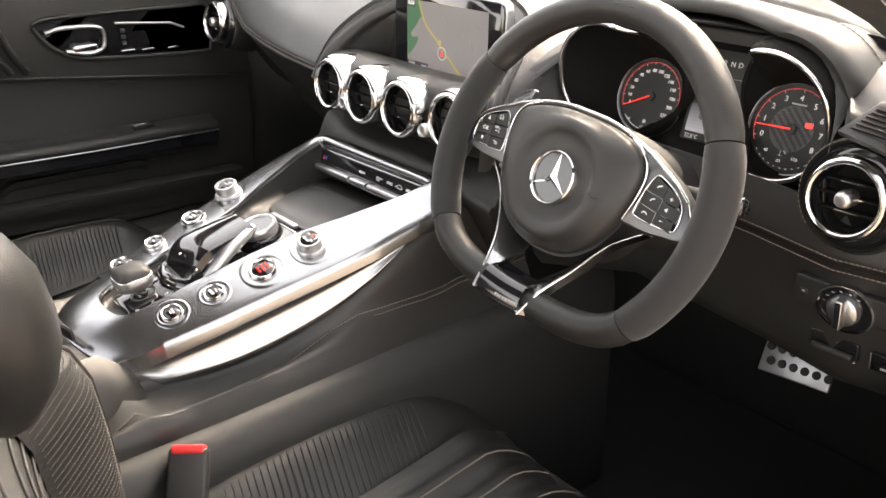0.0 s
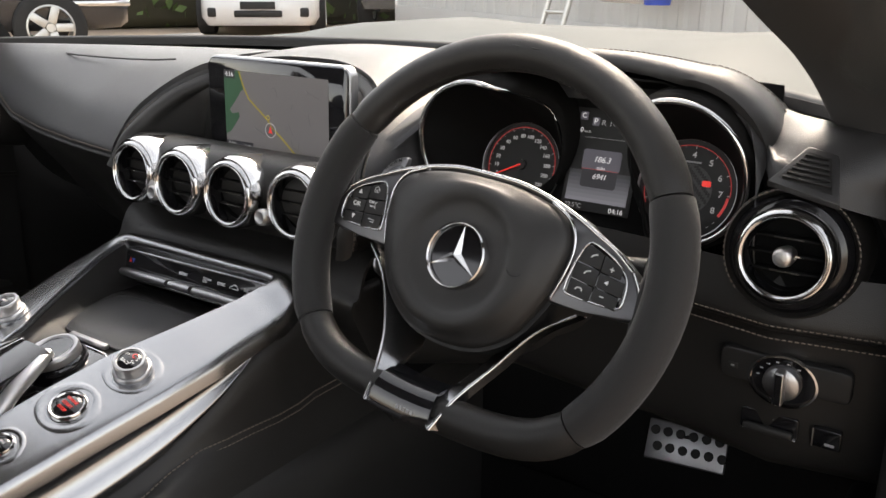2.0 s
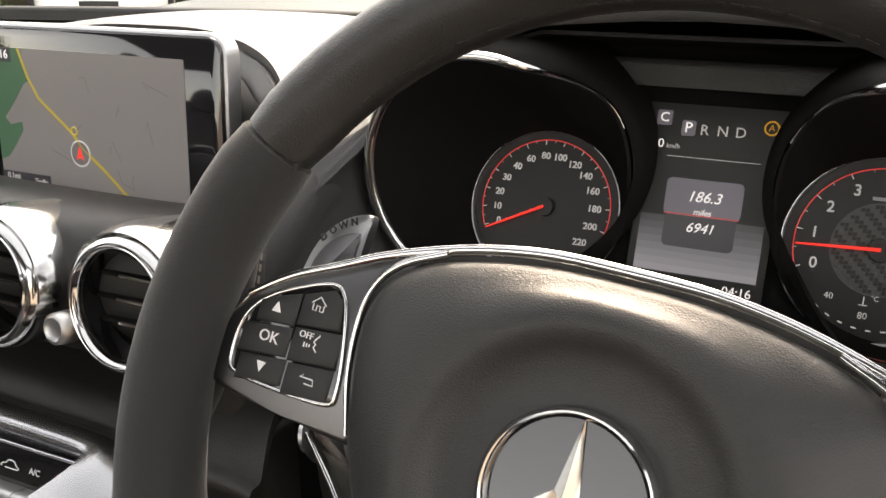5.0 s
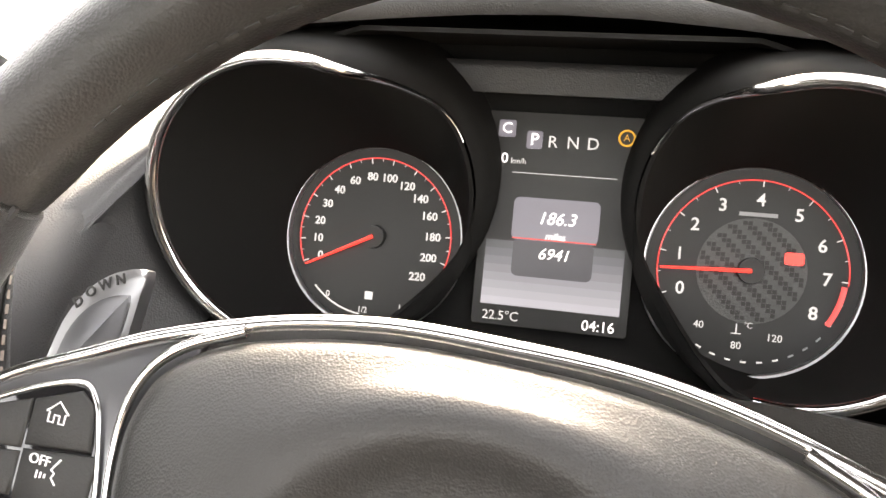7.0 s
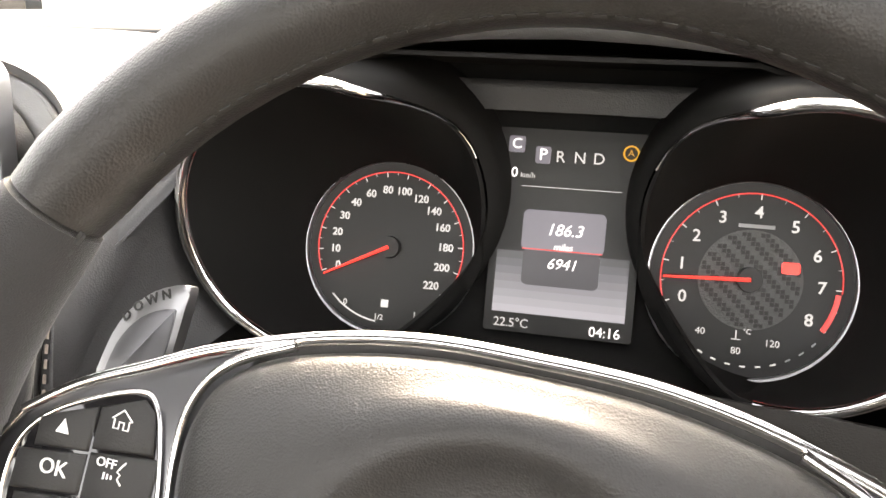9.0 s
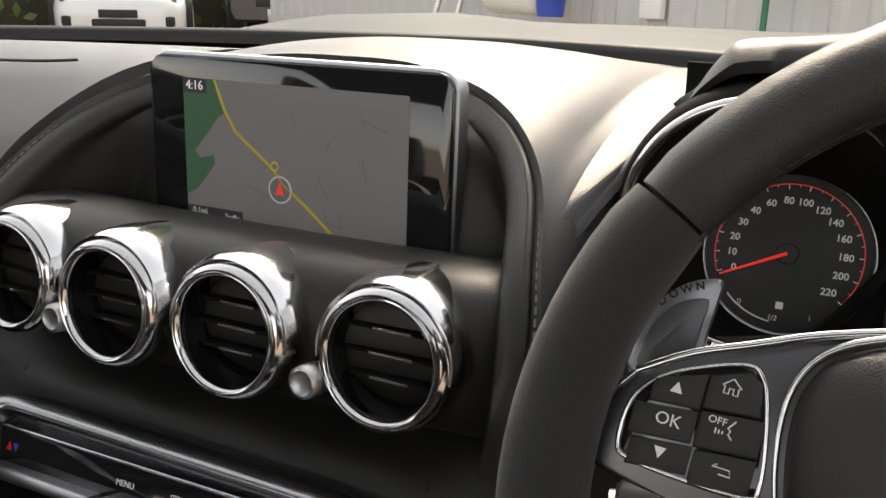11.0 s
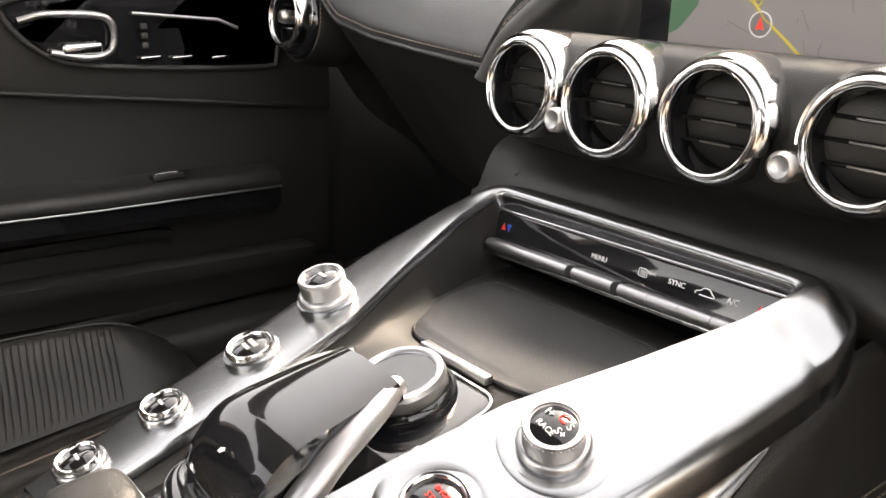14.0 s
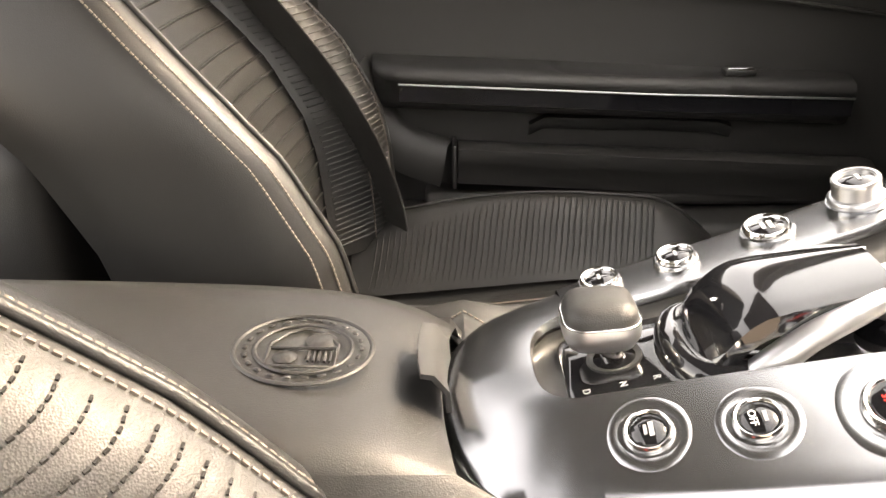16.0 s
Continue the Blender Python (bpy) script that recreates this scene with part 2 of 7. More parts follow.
def stitches(path, step=0.006, length=0.0038, rad=0.0006):
    """Short thread pieces along a path, as one bmesh."""
    path = [V(p) for p in path]
    bm = bmesh.new()
    left = 0.0
    for a, b in zip(path, path[1:]):
        d = b - a
        n = d.length
        if n < 1e-6:
            continue
        d /= n
        s = left
        while s < n:
            c = a + d * s
            m = frame_at(c, d, V((0.1, 0.2, 1)))
            bmesh.ops.create_cube(bm, size=1.0, matrix=m @ Matrix.Diagonal((length, rad * 2, rad * 2, 1)))
            s += step
        left = s - n
    return bm

# ---------- outside ----------
def ground():
    bm = bmesh.new()
    n = 40
    xs = [-400, -120, -50] + [-30 + 2 * i for i in range(31)] + [50, 120, 400]
    g = [[bm.verts.new((x, y, 0.0 if abs(x) < 3 and abs(y) < 3 else noise.noise((x * 0.2, y * 0.2, 0)) * 0.03)) for x in xs] for y in xs]
    for a, b in zip(g, g[1:]):
        for k in range(len(xs) - 1):
            bm.faces.new([a[k], a[k + 1], b[k + 1], b[k]])
    tagged(part("ground", bm, "gravel"), "tan gravel yard with worn pale patches", "ground", kind="structure")


ground()

WALL_A, WALL_B = V((-8.4, 11.3, 0)), V((7.0, 3.4, 0))


def yard_wall():
    d = (WALL_B - WALL_A).normalized()
    m = frame_at(WALL_A, d, (0, 0, 1))
    L = (WALL_B - WALL_A).length
    t = thing("wall_yard", "weathered pale grey corrugated cladding wall of a yard building", "wall", m, kind="structure")
    part("wall_core", box(0, L, 0, 3.4, -0.3, -0.05, 0, m=m), "wall", t)
    rib = None
    k = 0
    x = 0.0
    while x < L - 0.3:
        o = prism([(0.0, 0.0), (0.045, 0.03), (0.11, 0.03), (0.155, 0.0), (0.298, 0.0), (0.298, -0.05), (0, -0.05)], 0, 3.4)
        bmesh.ops.transform(o, matrix=m @ Matrix.Translation((x, 0, 0)) @ Matrix.Rotation(radians(-90), 4, "X") @ Matrix.Diagonal((1, -1, 1, 1)), verts=o.verts)
        if rib is None:
            rib = part("panel", o, "wall", t, smooth=20)
        else:
            o.free()
            c = rib.copy()
            scene.collection.objects.link(c)
            c.matrix_basis = Matrix.Translation((x, 0, 0))
        x += 0.3
    part("plinth", box(0, L, 0, 0.45, 0.03, 0.06, 0.004, m=m), "wall", t, "darker stained lower band")


yard_wall()


def hedge():
    rnd = random.Random(4)
    bm = bmesh.new()
    a, b = V((-21, -5.0, 0)), V((-9.0, 16.5, 0))
    for i in range(12000):
        u = rnd.random()
        p = a.lerp(b, u) + V((rnd.gauss(0, 0.5), rnd.gauss(0, 0.5), 0))
        top = 2.6 + 0.7 * noise.noise((u * 14, 0, 0))
        p.z = rnd.random() ** 0.8 * top
        s = rnd.uniform(0.06, 0.16)
        q = Euler((rnd.uniform(0, 6), rnd.uniform(0, 6), rnd.uniform(0, 6))).to_matrix()
        vs = [bm.verts.new(p + q @ V(c) * s) for c in ((-1, 0, 0), (0, -0.55, 0.12), (1, 0, 0), (0, 0.55, 0.12))]
        bm.faces.new(vs)
    tagged(part("hedge", bm, "leaf", smooth=180), "overgrown green hedge with brambles along the yard", "hedge", kind="stuff")
    # one solid dark brown block fills the hedge behind the loose leaves
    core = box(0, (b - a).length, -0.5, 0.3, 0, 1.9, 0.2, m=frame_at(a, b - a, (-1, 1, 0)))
    tagged(part("hedge_thicket", core, "leaf2"), "solid dark brown core inside the hedge", "hedge", kind="stuff")


hedge()


def wheel_bm(r, w):
    return lathe([(r * 0.66, -w / 2), (r * 0.93, -w / 2), (r, -w / 2 + 0.03), (r, w / 2 - 0.03), (r * 0.93, w / 2), (r * 0.66, w / 2), (r * 0.66, -w / 2)], n=32)


def rim_bm(r, w, spokes=5):
    parts = [lathe([(r * 0.67, w / 2 - 0.005), (r * 0.61, w / 2 + 0.004), (r * 0.58, w / 2 - 0.05), (r * 0.58, -w / 2)], n=32), lathe([(0, w / 2), (r * 0.13, w / 2), (r * 0.15, w / 2 - 0.06), (0, w / 2 - 0.06)], n=16)]
    for k in range(spokes):
        parts.append(box(0.05, r * 0.62, -0.045, 0.045, w / 2 - 0.05, w / 2 - 0.005, 0.008, m=Matrix.Rotation(2 * math.pi * k / spokes, 4, "Z")))
    return join(parts)


def car_body(name, label, m, L, W, H, paint, nose, wheel_r, low):
    """A car with x along its length (front at 0, rear at -L), built from lofted sections."""
    t = thing(name, label, "car", m)
    rows = []
    for x, hw, zb, zs, zt, ht in nose:
        sec = [(x, -hw * 0.92, zb), (x, -hw, zb + 0.12), (x, -hw, zs * 0.8), (x, -hw * 0.96, zs), (x, -ht, zt * 0.97), (x, -ht * 0.6, zt), (x, ht * 0.6, zt), (x, ht, zt * 0.97), (x, hw * 0.96, zs), (x, hw, zs * 0.8), (x, hw, zb + 0.12), (x, hw * 0.92, zb)]
        rows.append([V(p) for p in sec])
    part("body", loft(rows, True, True), paint, t, local=True)
    for x in (-0.85, -L + 0.85):
        for s in (-1, 1):
            wm = Matrix.Translation((x, s * (W / 2 - 0.06), wheel_r)) @ Matrix.Rotation(radians(-90 * s), 4, "X")
            b = wheel_bm(wheel_r, 0.26)
            bmesh.ops.transform(b, matrix=wm, verts=b.verts)
            tyre = part("wheel", b, "tyre", t, local=True)
            b = rim_bm(wheel_r, 0.26)
            bmesh.ops.transform(b, matrix=wm, verts=b.verts)
            part("rim", b, "aluminium", tyre, "silver alloy rim", local=True)
    return t


def white_car():
    m = frame_at((-9.45, 9.2, 0), (0.66, -0.75, 0), (0.75, 0.66, 0))
    t = car_body("sports_car", "white sports car parked beside the hedge", m, 4.4, 1.86, 1.3, "paint_white",
                 [(0.0, 0.62, 0.22, 0.50, 0.62, 0.5), (-0.12, 0.80, 0.17, 0.55, 0.70, 0.62), (-0.4, 0.90, 0.16, 0.66, 0.79, 0.68), (-0.9, 0.93, 0.16, 0.78, 0.86, 0.66), (-1.4, 0.92, 0.16, 0.86, 0.95, 0.62), (-2.0, 0.91, 0.16, 0.88, 1.27, 0.50), (-2.7, 0.91, 0.16, 0.88, 1.28, 0.50), (-3.6, 0.93, 0.16, 0.86, 1.0, 0.6), (-4.3, 0.85, 0.25, 0.7, 0.8, 0.6)], 0.35, 0.16)
    part("front_intake", box(-0.05, 0.035, -0.36, 0.36, 0.30, 0.40, 0.02), "plastic", t, "black lower grille", local=True)
    for s in (-1, 1):
        part("side_intake", box(-0.1, -0.005, s * 0.60 - 0.16, s * 0.60 + 0.16, 0.30, 0.44, 0.03), "plastic", t, "black corner air intake", local=True)
        hl = lathe([(0, 0.06), (0.09, 0.045), (0.13, 0.0), (0.13, -0.1)], Matrix.Translation((-0.27, s * 0.66, 0.66)) @ Matrix.Rotation(radians(62), 4, "Y"), 24)
        part("headlight", hl, "lamp_glass", t, "oval glass headlight", local=True)
        part("door_mirror", box(-1.5, -1.3, s * 1.0 - 0.1, s * 1.0 + 0.1, 0.88, 1.0, 0.05, 3), "paint_white", t, local=True)
    part("number_plate", box(0.03, 0.045, -0.26, 0.26, 0.42, 0.53, 0.004), "plastic", t, "blanked dark plate", local=True)
    part("windscreen", loft([[V((-1.42, y, 0.955)) for y in (-0.6, 0, 0.6)], [V((-1.95, y * 0.84, 1.235)) for y in (-0.6, 0, 0.6)]], thick=0.01), "lamp_glass", t, "dark tinted glass", local=True)


white_car()


def dark_suv():
    m = frame_at((-8.95, 6.4, 0), (0.46, 0.89, 0), (-0.89, 0.46, 0))
    t = car_body("estate_car", "dark blue off-road car with silver alloy wheels", m, 4.7, 1.9, 1.8, "paint_dark",
                 [(0.0, 0.82, 0.42, 0.72, 0.9, 0.7), (-0.1, 0.90, 0.36, 0.8, 0.98, 0.76), (-0.5, 0.94, 0.34, 0.95, 1.04, 0.78), (-1.3, 0.95, 0.34, 1.02, 1.12, 0.74), (-1.9, 0.95, 0.34, 1.04, 1.74, 0.66), (-4.2, 0.95, 0.34, 1.04, 1.76, 0.66), (-4.7, 0.9, 0.4, 1.0, 1.5, 0.6)], 0.38, 0.34)
    part("bumper_strip", box(-0.6, 0.012, -0.96, -0.93, 0.60, 0.66, 0.01), "chrome", t, "bright bumper strip", local=True)


dark_suv()


def dark_van():
    m = frame_at((-8.6, 11.9, 0), (0.5, -0.86, 0), (0.86, 0.5, 0))
    t = car_body("van", "dark van parked behind the end of the wall", m, 4.6, 1.9, 1.9, "paint_dark",
                 [(0.0, 0.85, 0.35, 0.8, 1.0, 0.75), (-0.3, 0.93, 0.3, 0.95, 1.1, 0.8), (-1.0, 0.95, 0.3, 1.05, 1.3, 0.78), (-1.6, 0.95, 0.3, 1.1, 1.9, 0.7), (-4.6, 0.95, 0.3, 1.1, 1.9, 0.7)], 0.35, 0.3)
    part("front_grille", box(-0.05, 0.03, -0.45, 0.45, 0.55, 0.72, 0.02), "plastic", t, local=True)
    part("number_plate", box(0.03, 0.045, -0.26, 0.26, 0.42, 0.52, 0.004), "white_plastic", t, "blanked pale plate", local=True)
    for s in (-1, 1):
        part("headlight", box(-0.12, 0.01, s * 0.66 - 0.15, s * 0.66 + 0.15, 0.72, 0.9, 0.03), "lamp_glass", t, local=True)


dark_van()


def wall_at(px, up):
    d = (WALL_B - WALL_A).normalized()
    n = V((d.y, -d.x, 0))
    return d, n, WALL_A + d * px + V((0, 0, up))


def ladder():
    d, n, p = wall_at(5.3, 0)
    foot = p + n * 0.75
    head = p + n * 0.06 + V((0, 0, 2.9)) + d * 0.35
    t = thing("ladder", "aluminium ladder leaning on the cladding wall", "ladder", foot)
    for s in (-0.2, 0.2):
        part("rail", sweep([foot + d * s, head + d * s * 0.8], 0.034, 6), "aluminium", t)
    for k in range(1, 10):
        q = foot.lerp(head, k / 10.0)
        part("rung", sweep([q - d * 0.2, q + d * 0.2], 0.022, 8), "aluminium", t)


ladder()


def trestles():
    d, n, p = wall_at(6.25, 0)
    for off, label in ((0.0, "worn wooden step stool"), (0.62, "grey metal step stool")):
        o = p + n * 0.55 + d * off
        t = thing("step_stool", label + " beside the cladding wall", "stool", o, "stools by the wall")
        m = frame_at(o, d, n)
        part("seat", box(-0.27, 0.27, -0.17, 0.17, 0.66, 0.71, 0.01, m=m), "satin" if off else "plastic", t)
        for sx in (-1, 1):
            for sy in (-1, 1):
                part("leg", sweep([m @ V((sx * 0.32, sy * 0.2, 0)), m @ V((sx * 0.24, sy * 0.13, 0.67))], 0.022, 8), "satin" if off else "plastic", t)
        part("crossbar", sweep([m @ V((-0.28, -0.17, 0.3)), m @ V((0.28, -0.17, 0.3))], 0.016, 8), "satin" if off else "plastic", t)
    c = p + n * 0.55 + d * 0.22
    t = thing("barrel", "white plastic drum lying on the stools", "drum", c + V((0, 0, 0.71)))
    m = frame_at(c + V((0, 0, 0.92)), d, (0, 0, 1)) @ Matrix.Rotation(radians(90), 4, "Y")
    part("drum_body", lathe([(0, -0.36), (0.17, -0.36), (0.205, -0.32), (0.21, -0.1), (0.2, 0), (0.21, 0.1), (0.205, 0.3), (0.15, 0.36), (0, 0.36)], m), "white_plastic", t)
    part("cap", lathe([(0.06, 0.355), (0.06, 0.40), (0, 0.40)], m @ Matrix.Translation((0, 0.08, 0))), "blue", t, "blue screw cap")
    c2 = c + d * 0.45
    t = thing("bucket", "blue plastic bucket with a lid on a stool", "bucket", c2 + V((0, 0, 0.71)))
    part("bucket_body", lathe([(0, 0), (0.12, 0), (0.15, 0.28), (0.16, 0.29), (0.14, 0.29), (0, 0.27)], Matrix.Translation(c2 + V((0, 0, 0.71)))), "blue", t)
    part("handle", sweep(spl([c2 + V((0, 0, 0.98)) - d * 0.15, c2 + V((0, 0, 1.07)), c2 + V((0, 0, 0.98)) + d * 0.15], 6), 0.006, 6), "plastic", t)
    t = thing("funnel", "yellow plastic funnel standing on the drum", "funnel", c + V((0, 0, 1.12)) + d * 0.2)
    part("cone", lathe([(0.03, 0), (0.03, 0.1), (0.13, 0.24), (0.14, 0.24), (0.035, 0.09), (0.025, 0.0)], Matrix.Translation(c + V((0, 0, 1.12)) + d * 0.2)), "yellow", t)
    q = p + d * 1.45 + n * 0.04 + V((0, 0, 0.85))
    t = thing("socket_box", "pale outdoor socket box on the cladding wall", "socket box", q)
    part("housing", box(-0.12, 0.12, 0, 0.08, -0.13, 0.13, 0.015, m=frame_at(q, d, n)), "white_plastic", t)
    q = p + d * 2.75 + n * 0.35
    t = thing("parasol", "furled dark green parasol in a white base", "parasol", q)
    part("pole", sweep([q, q + V((0, 0, 2.4))], 0.025, 10), "green", t)
    part("canopy", lathe([(0.02, 2.35), (0.07, 2.0), (0.13, 1.2), (0.10, 0.95), (0.02, 1.0)], Matrix.Translation(q), 14), "green", t)
    part("base_drum", lathe([(0, 0), (0.2, 0), (0.2, 0.5), (0.17, 0.53), (0, 0.53)], Matrix.Translation(q)), "white_plastic", t)


trestles()


# ---------- car shell ----------
def bonnet():
    rows = []
    for y, z, w in ((0.68, 0.875, 0.80), (0.9, 0.905, 0.86), (1.3, 0.90, 0.90), (1.8, 0.84, 0.90), (2.15, 0.72, 0.84), (2.3, 0.55, 0.7)):
        rows.append([V((x * w, y + 0.08 * (1 - x * x) - 0.08, z - 0.05 * x * x + 0.018 * math.exp(-((abs(x) - 0.42) / 0.12) ** 2))) for x in [i / 12 - 1 for i in range(25)]])
    t = thing("bonnet", "pale grey-green painted bonnet of the car", "car bonnet", (0, 1.3, 0.0))
    part("bonnet_skin", loft(rows, thick=-0.02), "bonnet", t)
    for s in (-1, 1):
        for k in range(2):
            part("power_dome_crease", sweep(spl([(s * (0.30 + 0.06 * k), 0.85, 0.918), (s * (0.33 + 0.06 * k), 1.3, 0.914), (s * (0.30 + 0.06 * k), 1.8, 0.86)], 6), 0.006, 6), "bonnet", t)
        v = thing("bonnet_vent", "slotted vent in the bonnet", "vent", (s * 0.55, 1.1, 0.86))
        for k in range(5):
            part("slat", box(s * 0.55 - 0.08, s * 0.55 + 0.08, 1.0 + 0.035 * k, 1.018 + 0.035 * k, 0.885, 0.897, 0.002), "plastic", v)
    for s in (-1, 1):
        part("front_wing", box(s * 0.86 - 0.06, s * 0.86 + 0.06, 0.6, 2.1, 0.25, 0.80, 0.05, 3), "bonnet", t)
    part("front_bumper", box(-0.8, 0.8, 2.05, 2.25, 0.2, 0.55, 0.06, 3), "bonnet", t)


bonnet()


def cabin():
    part_ = part
    f = tagged(part("floor", box(-0.78, 0.78, -0.75, 0.95, 0.10, 0.16, 0.01), "carpet"), "black carpeted floor of the car", "floor", kind="structure")
    tagged(part("bulkhead_front", box(-0.78, 0.78, 0.80, 0.86, 0.16, 0.86, 0.01), "carpet"), "black front bulkhead under the dashboard", "bulkhead", kind="structure")
    tagged(part("bulkhead_rear", box(-0.80, 0.80, -0.86, -0.80, 0.10, 0.66, 0.01), "trim"), "dark trimmed rear bulkhead behind the seats", "bulkhead", kind="structure")
    rows = [[V((x * 0.62, y, z - 0.04 * x * x)) for x in [i / 6 - 1 for i in range(13)]] for y, z in ((-0.62, 1.21), (-0.45, 1.235), (-0.3, 1.235), (-0.13, 1.21))]
    tagged(part("ceiling", loft(rows, thick=0.03), "headliner"), "dark cloth headliner of the roof", "ceiling", kind="structure")
    # windscreen: base curve on the cowl, head under the roof
    basec = [V((x, 0.66 - 0.42 * abs(x / 0.74) ** 2.3, 0.912 + 0.006 * (1 - abs(x) / 0.74))) for x in [-0.74 + 1.48 * i / 24 for i in range(25)]]
    head = [V((x * 0.76, -0.13 - 0.06 * abs(x / 0.74) ** 2, 1.20 - 0.03 * (x / 0.74) ** 2)) for x in [-0.74 + 1.48 * i / 24 for i in range(25)]]
    g = thing("window_1", "clear curved windscreen with a black edge", "windscreen", (0, 0.6, 0.91), kind="structure")
    pane = part("pane", loft([basec, [a.lerp(b, 0.5) + V((0, 0.02, 0.02)) for a, b in zip(basec, head)], head], thick=0.004), "glass", g)
    pane.visible_shadow = False
    part("lower_seal", sweep([p + V((0, 0.004, 0.002)) for p in basec], 0.010, 8), "plastic", g, "black rubber seal")
    for s, tag in ((-1, "passenger"), (1, "driver")):
        dx = 0.0 if s > 0 else 0.085
        dy = 0.0 if s > 0 else 0.035
        inner = spl([(0.655, 0.42, 0.80), (0.626, 0.375, 0.871), (0.592, 0.30, 0.962), (0.575, 0.17, 1.02), (0.55, 0.0, 1.10), (0.52, -0.12, 1.17)], 4)
        rows = []
        for p in inner:
            q = V((s * (p.x + dx), p.y + dy, p.z))
            rows.append([q, q + V((s * 0.012, -0.022, -0.006)), q + V((s * 0.06, -0.05, -0.004)), q + V((s * 0.11, -0.06, 0.0)), q + V((s * 0.13, -0.02, 0.01)), q + V((s * 0.06, 0.015, 0.012))])
        tagged(part("trim_pillar_" + tag, loft(rows, True, True), "headliner"), "charcoal cloth trim on the windscreen pillar", "pillar trim", kind="structure")
    # sills, lower side closures
    for s, tag in ((-1, "passenger"), (1, "driver")):
        t = tagged(part("sill_" + tag, box(min(s * 0.62, s * 0.78), max(s * 0.62, s * 0.78), -0.75, 0.75, 0.10, 0.445 if s < 0 else 0.38, 0.02, 3), "trim"), "dark trimmed door sill", "sill", kind="structure")
    tagged(part("side_panel_driver", box(0.70, 0.78, 0.22, 0.85, 0.38, 0.90, 0.02), "trim"), "dark footwell side panel", "side panel", kind="structure")
    tagged(part("side_panel_passenger", box(-0.80, -0.74, 0.30, 0.85, 0.3, 0.90, 0.02), "trim"), "dark footwell side panel", "side panel", kind="structure")
    tagged(part("pillar_rear_driver", box(0.64, 0.80, -0.86, -0.62, 0.3, 1.15, 0.03, 3), "trim"), "dark trimmed door pillar", "pillar", kind="structure")
    tagged(part("pillar_rear_passenger", box(-0.80, -0.70, -0.86, -0.42, 0.3, 1.15, 0.03, 3), "trim"), "dark trimmed door pillar", "pillar", kind="structure")


cabin()


# ---------- dashboard ----------
def lerp_tab(tab, x):
    xs = [r[0] for r in tab]
    return [float(np.interp(x, xs, [r[k] for r in tab])) for k in range(1, len(tab[0]))]


def cowl_y(x):
    return 0.655 - 0.42 * min(1, abs(x / 0.74)) ** 2.3


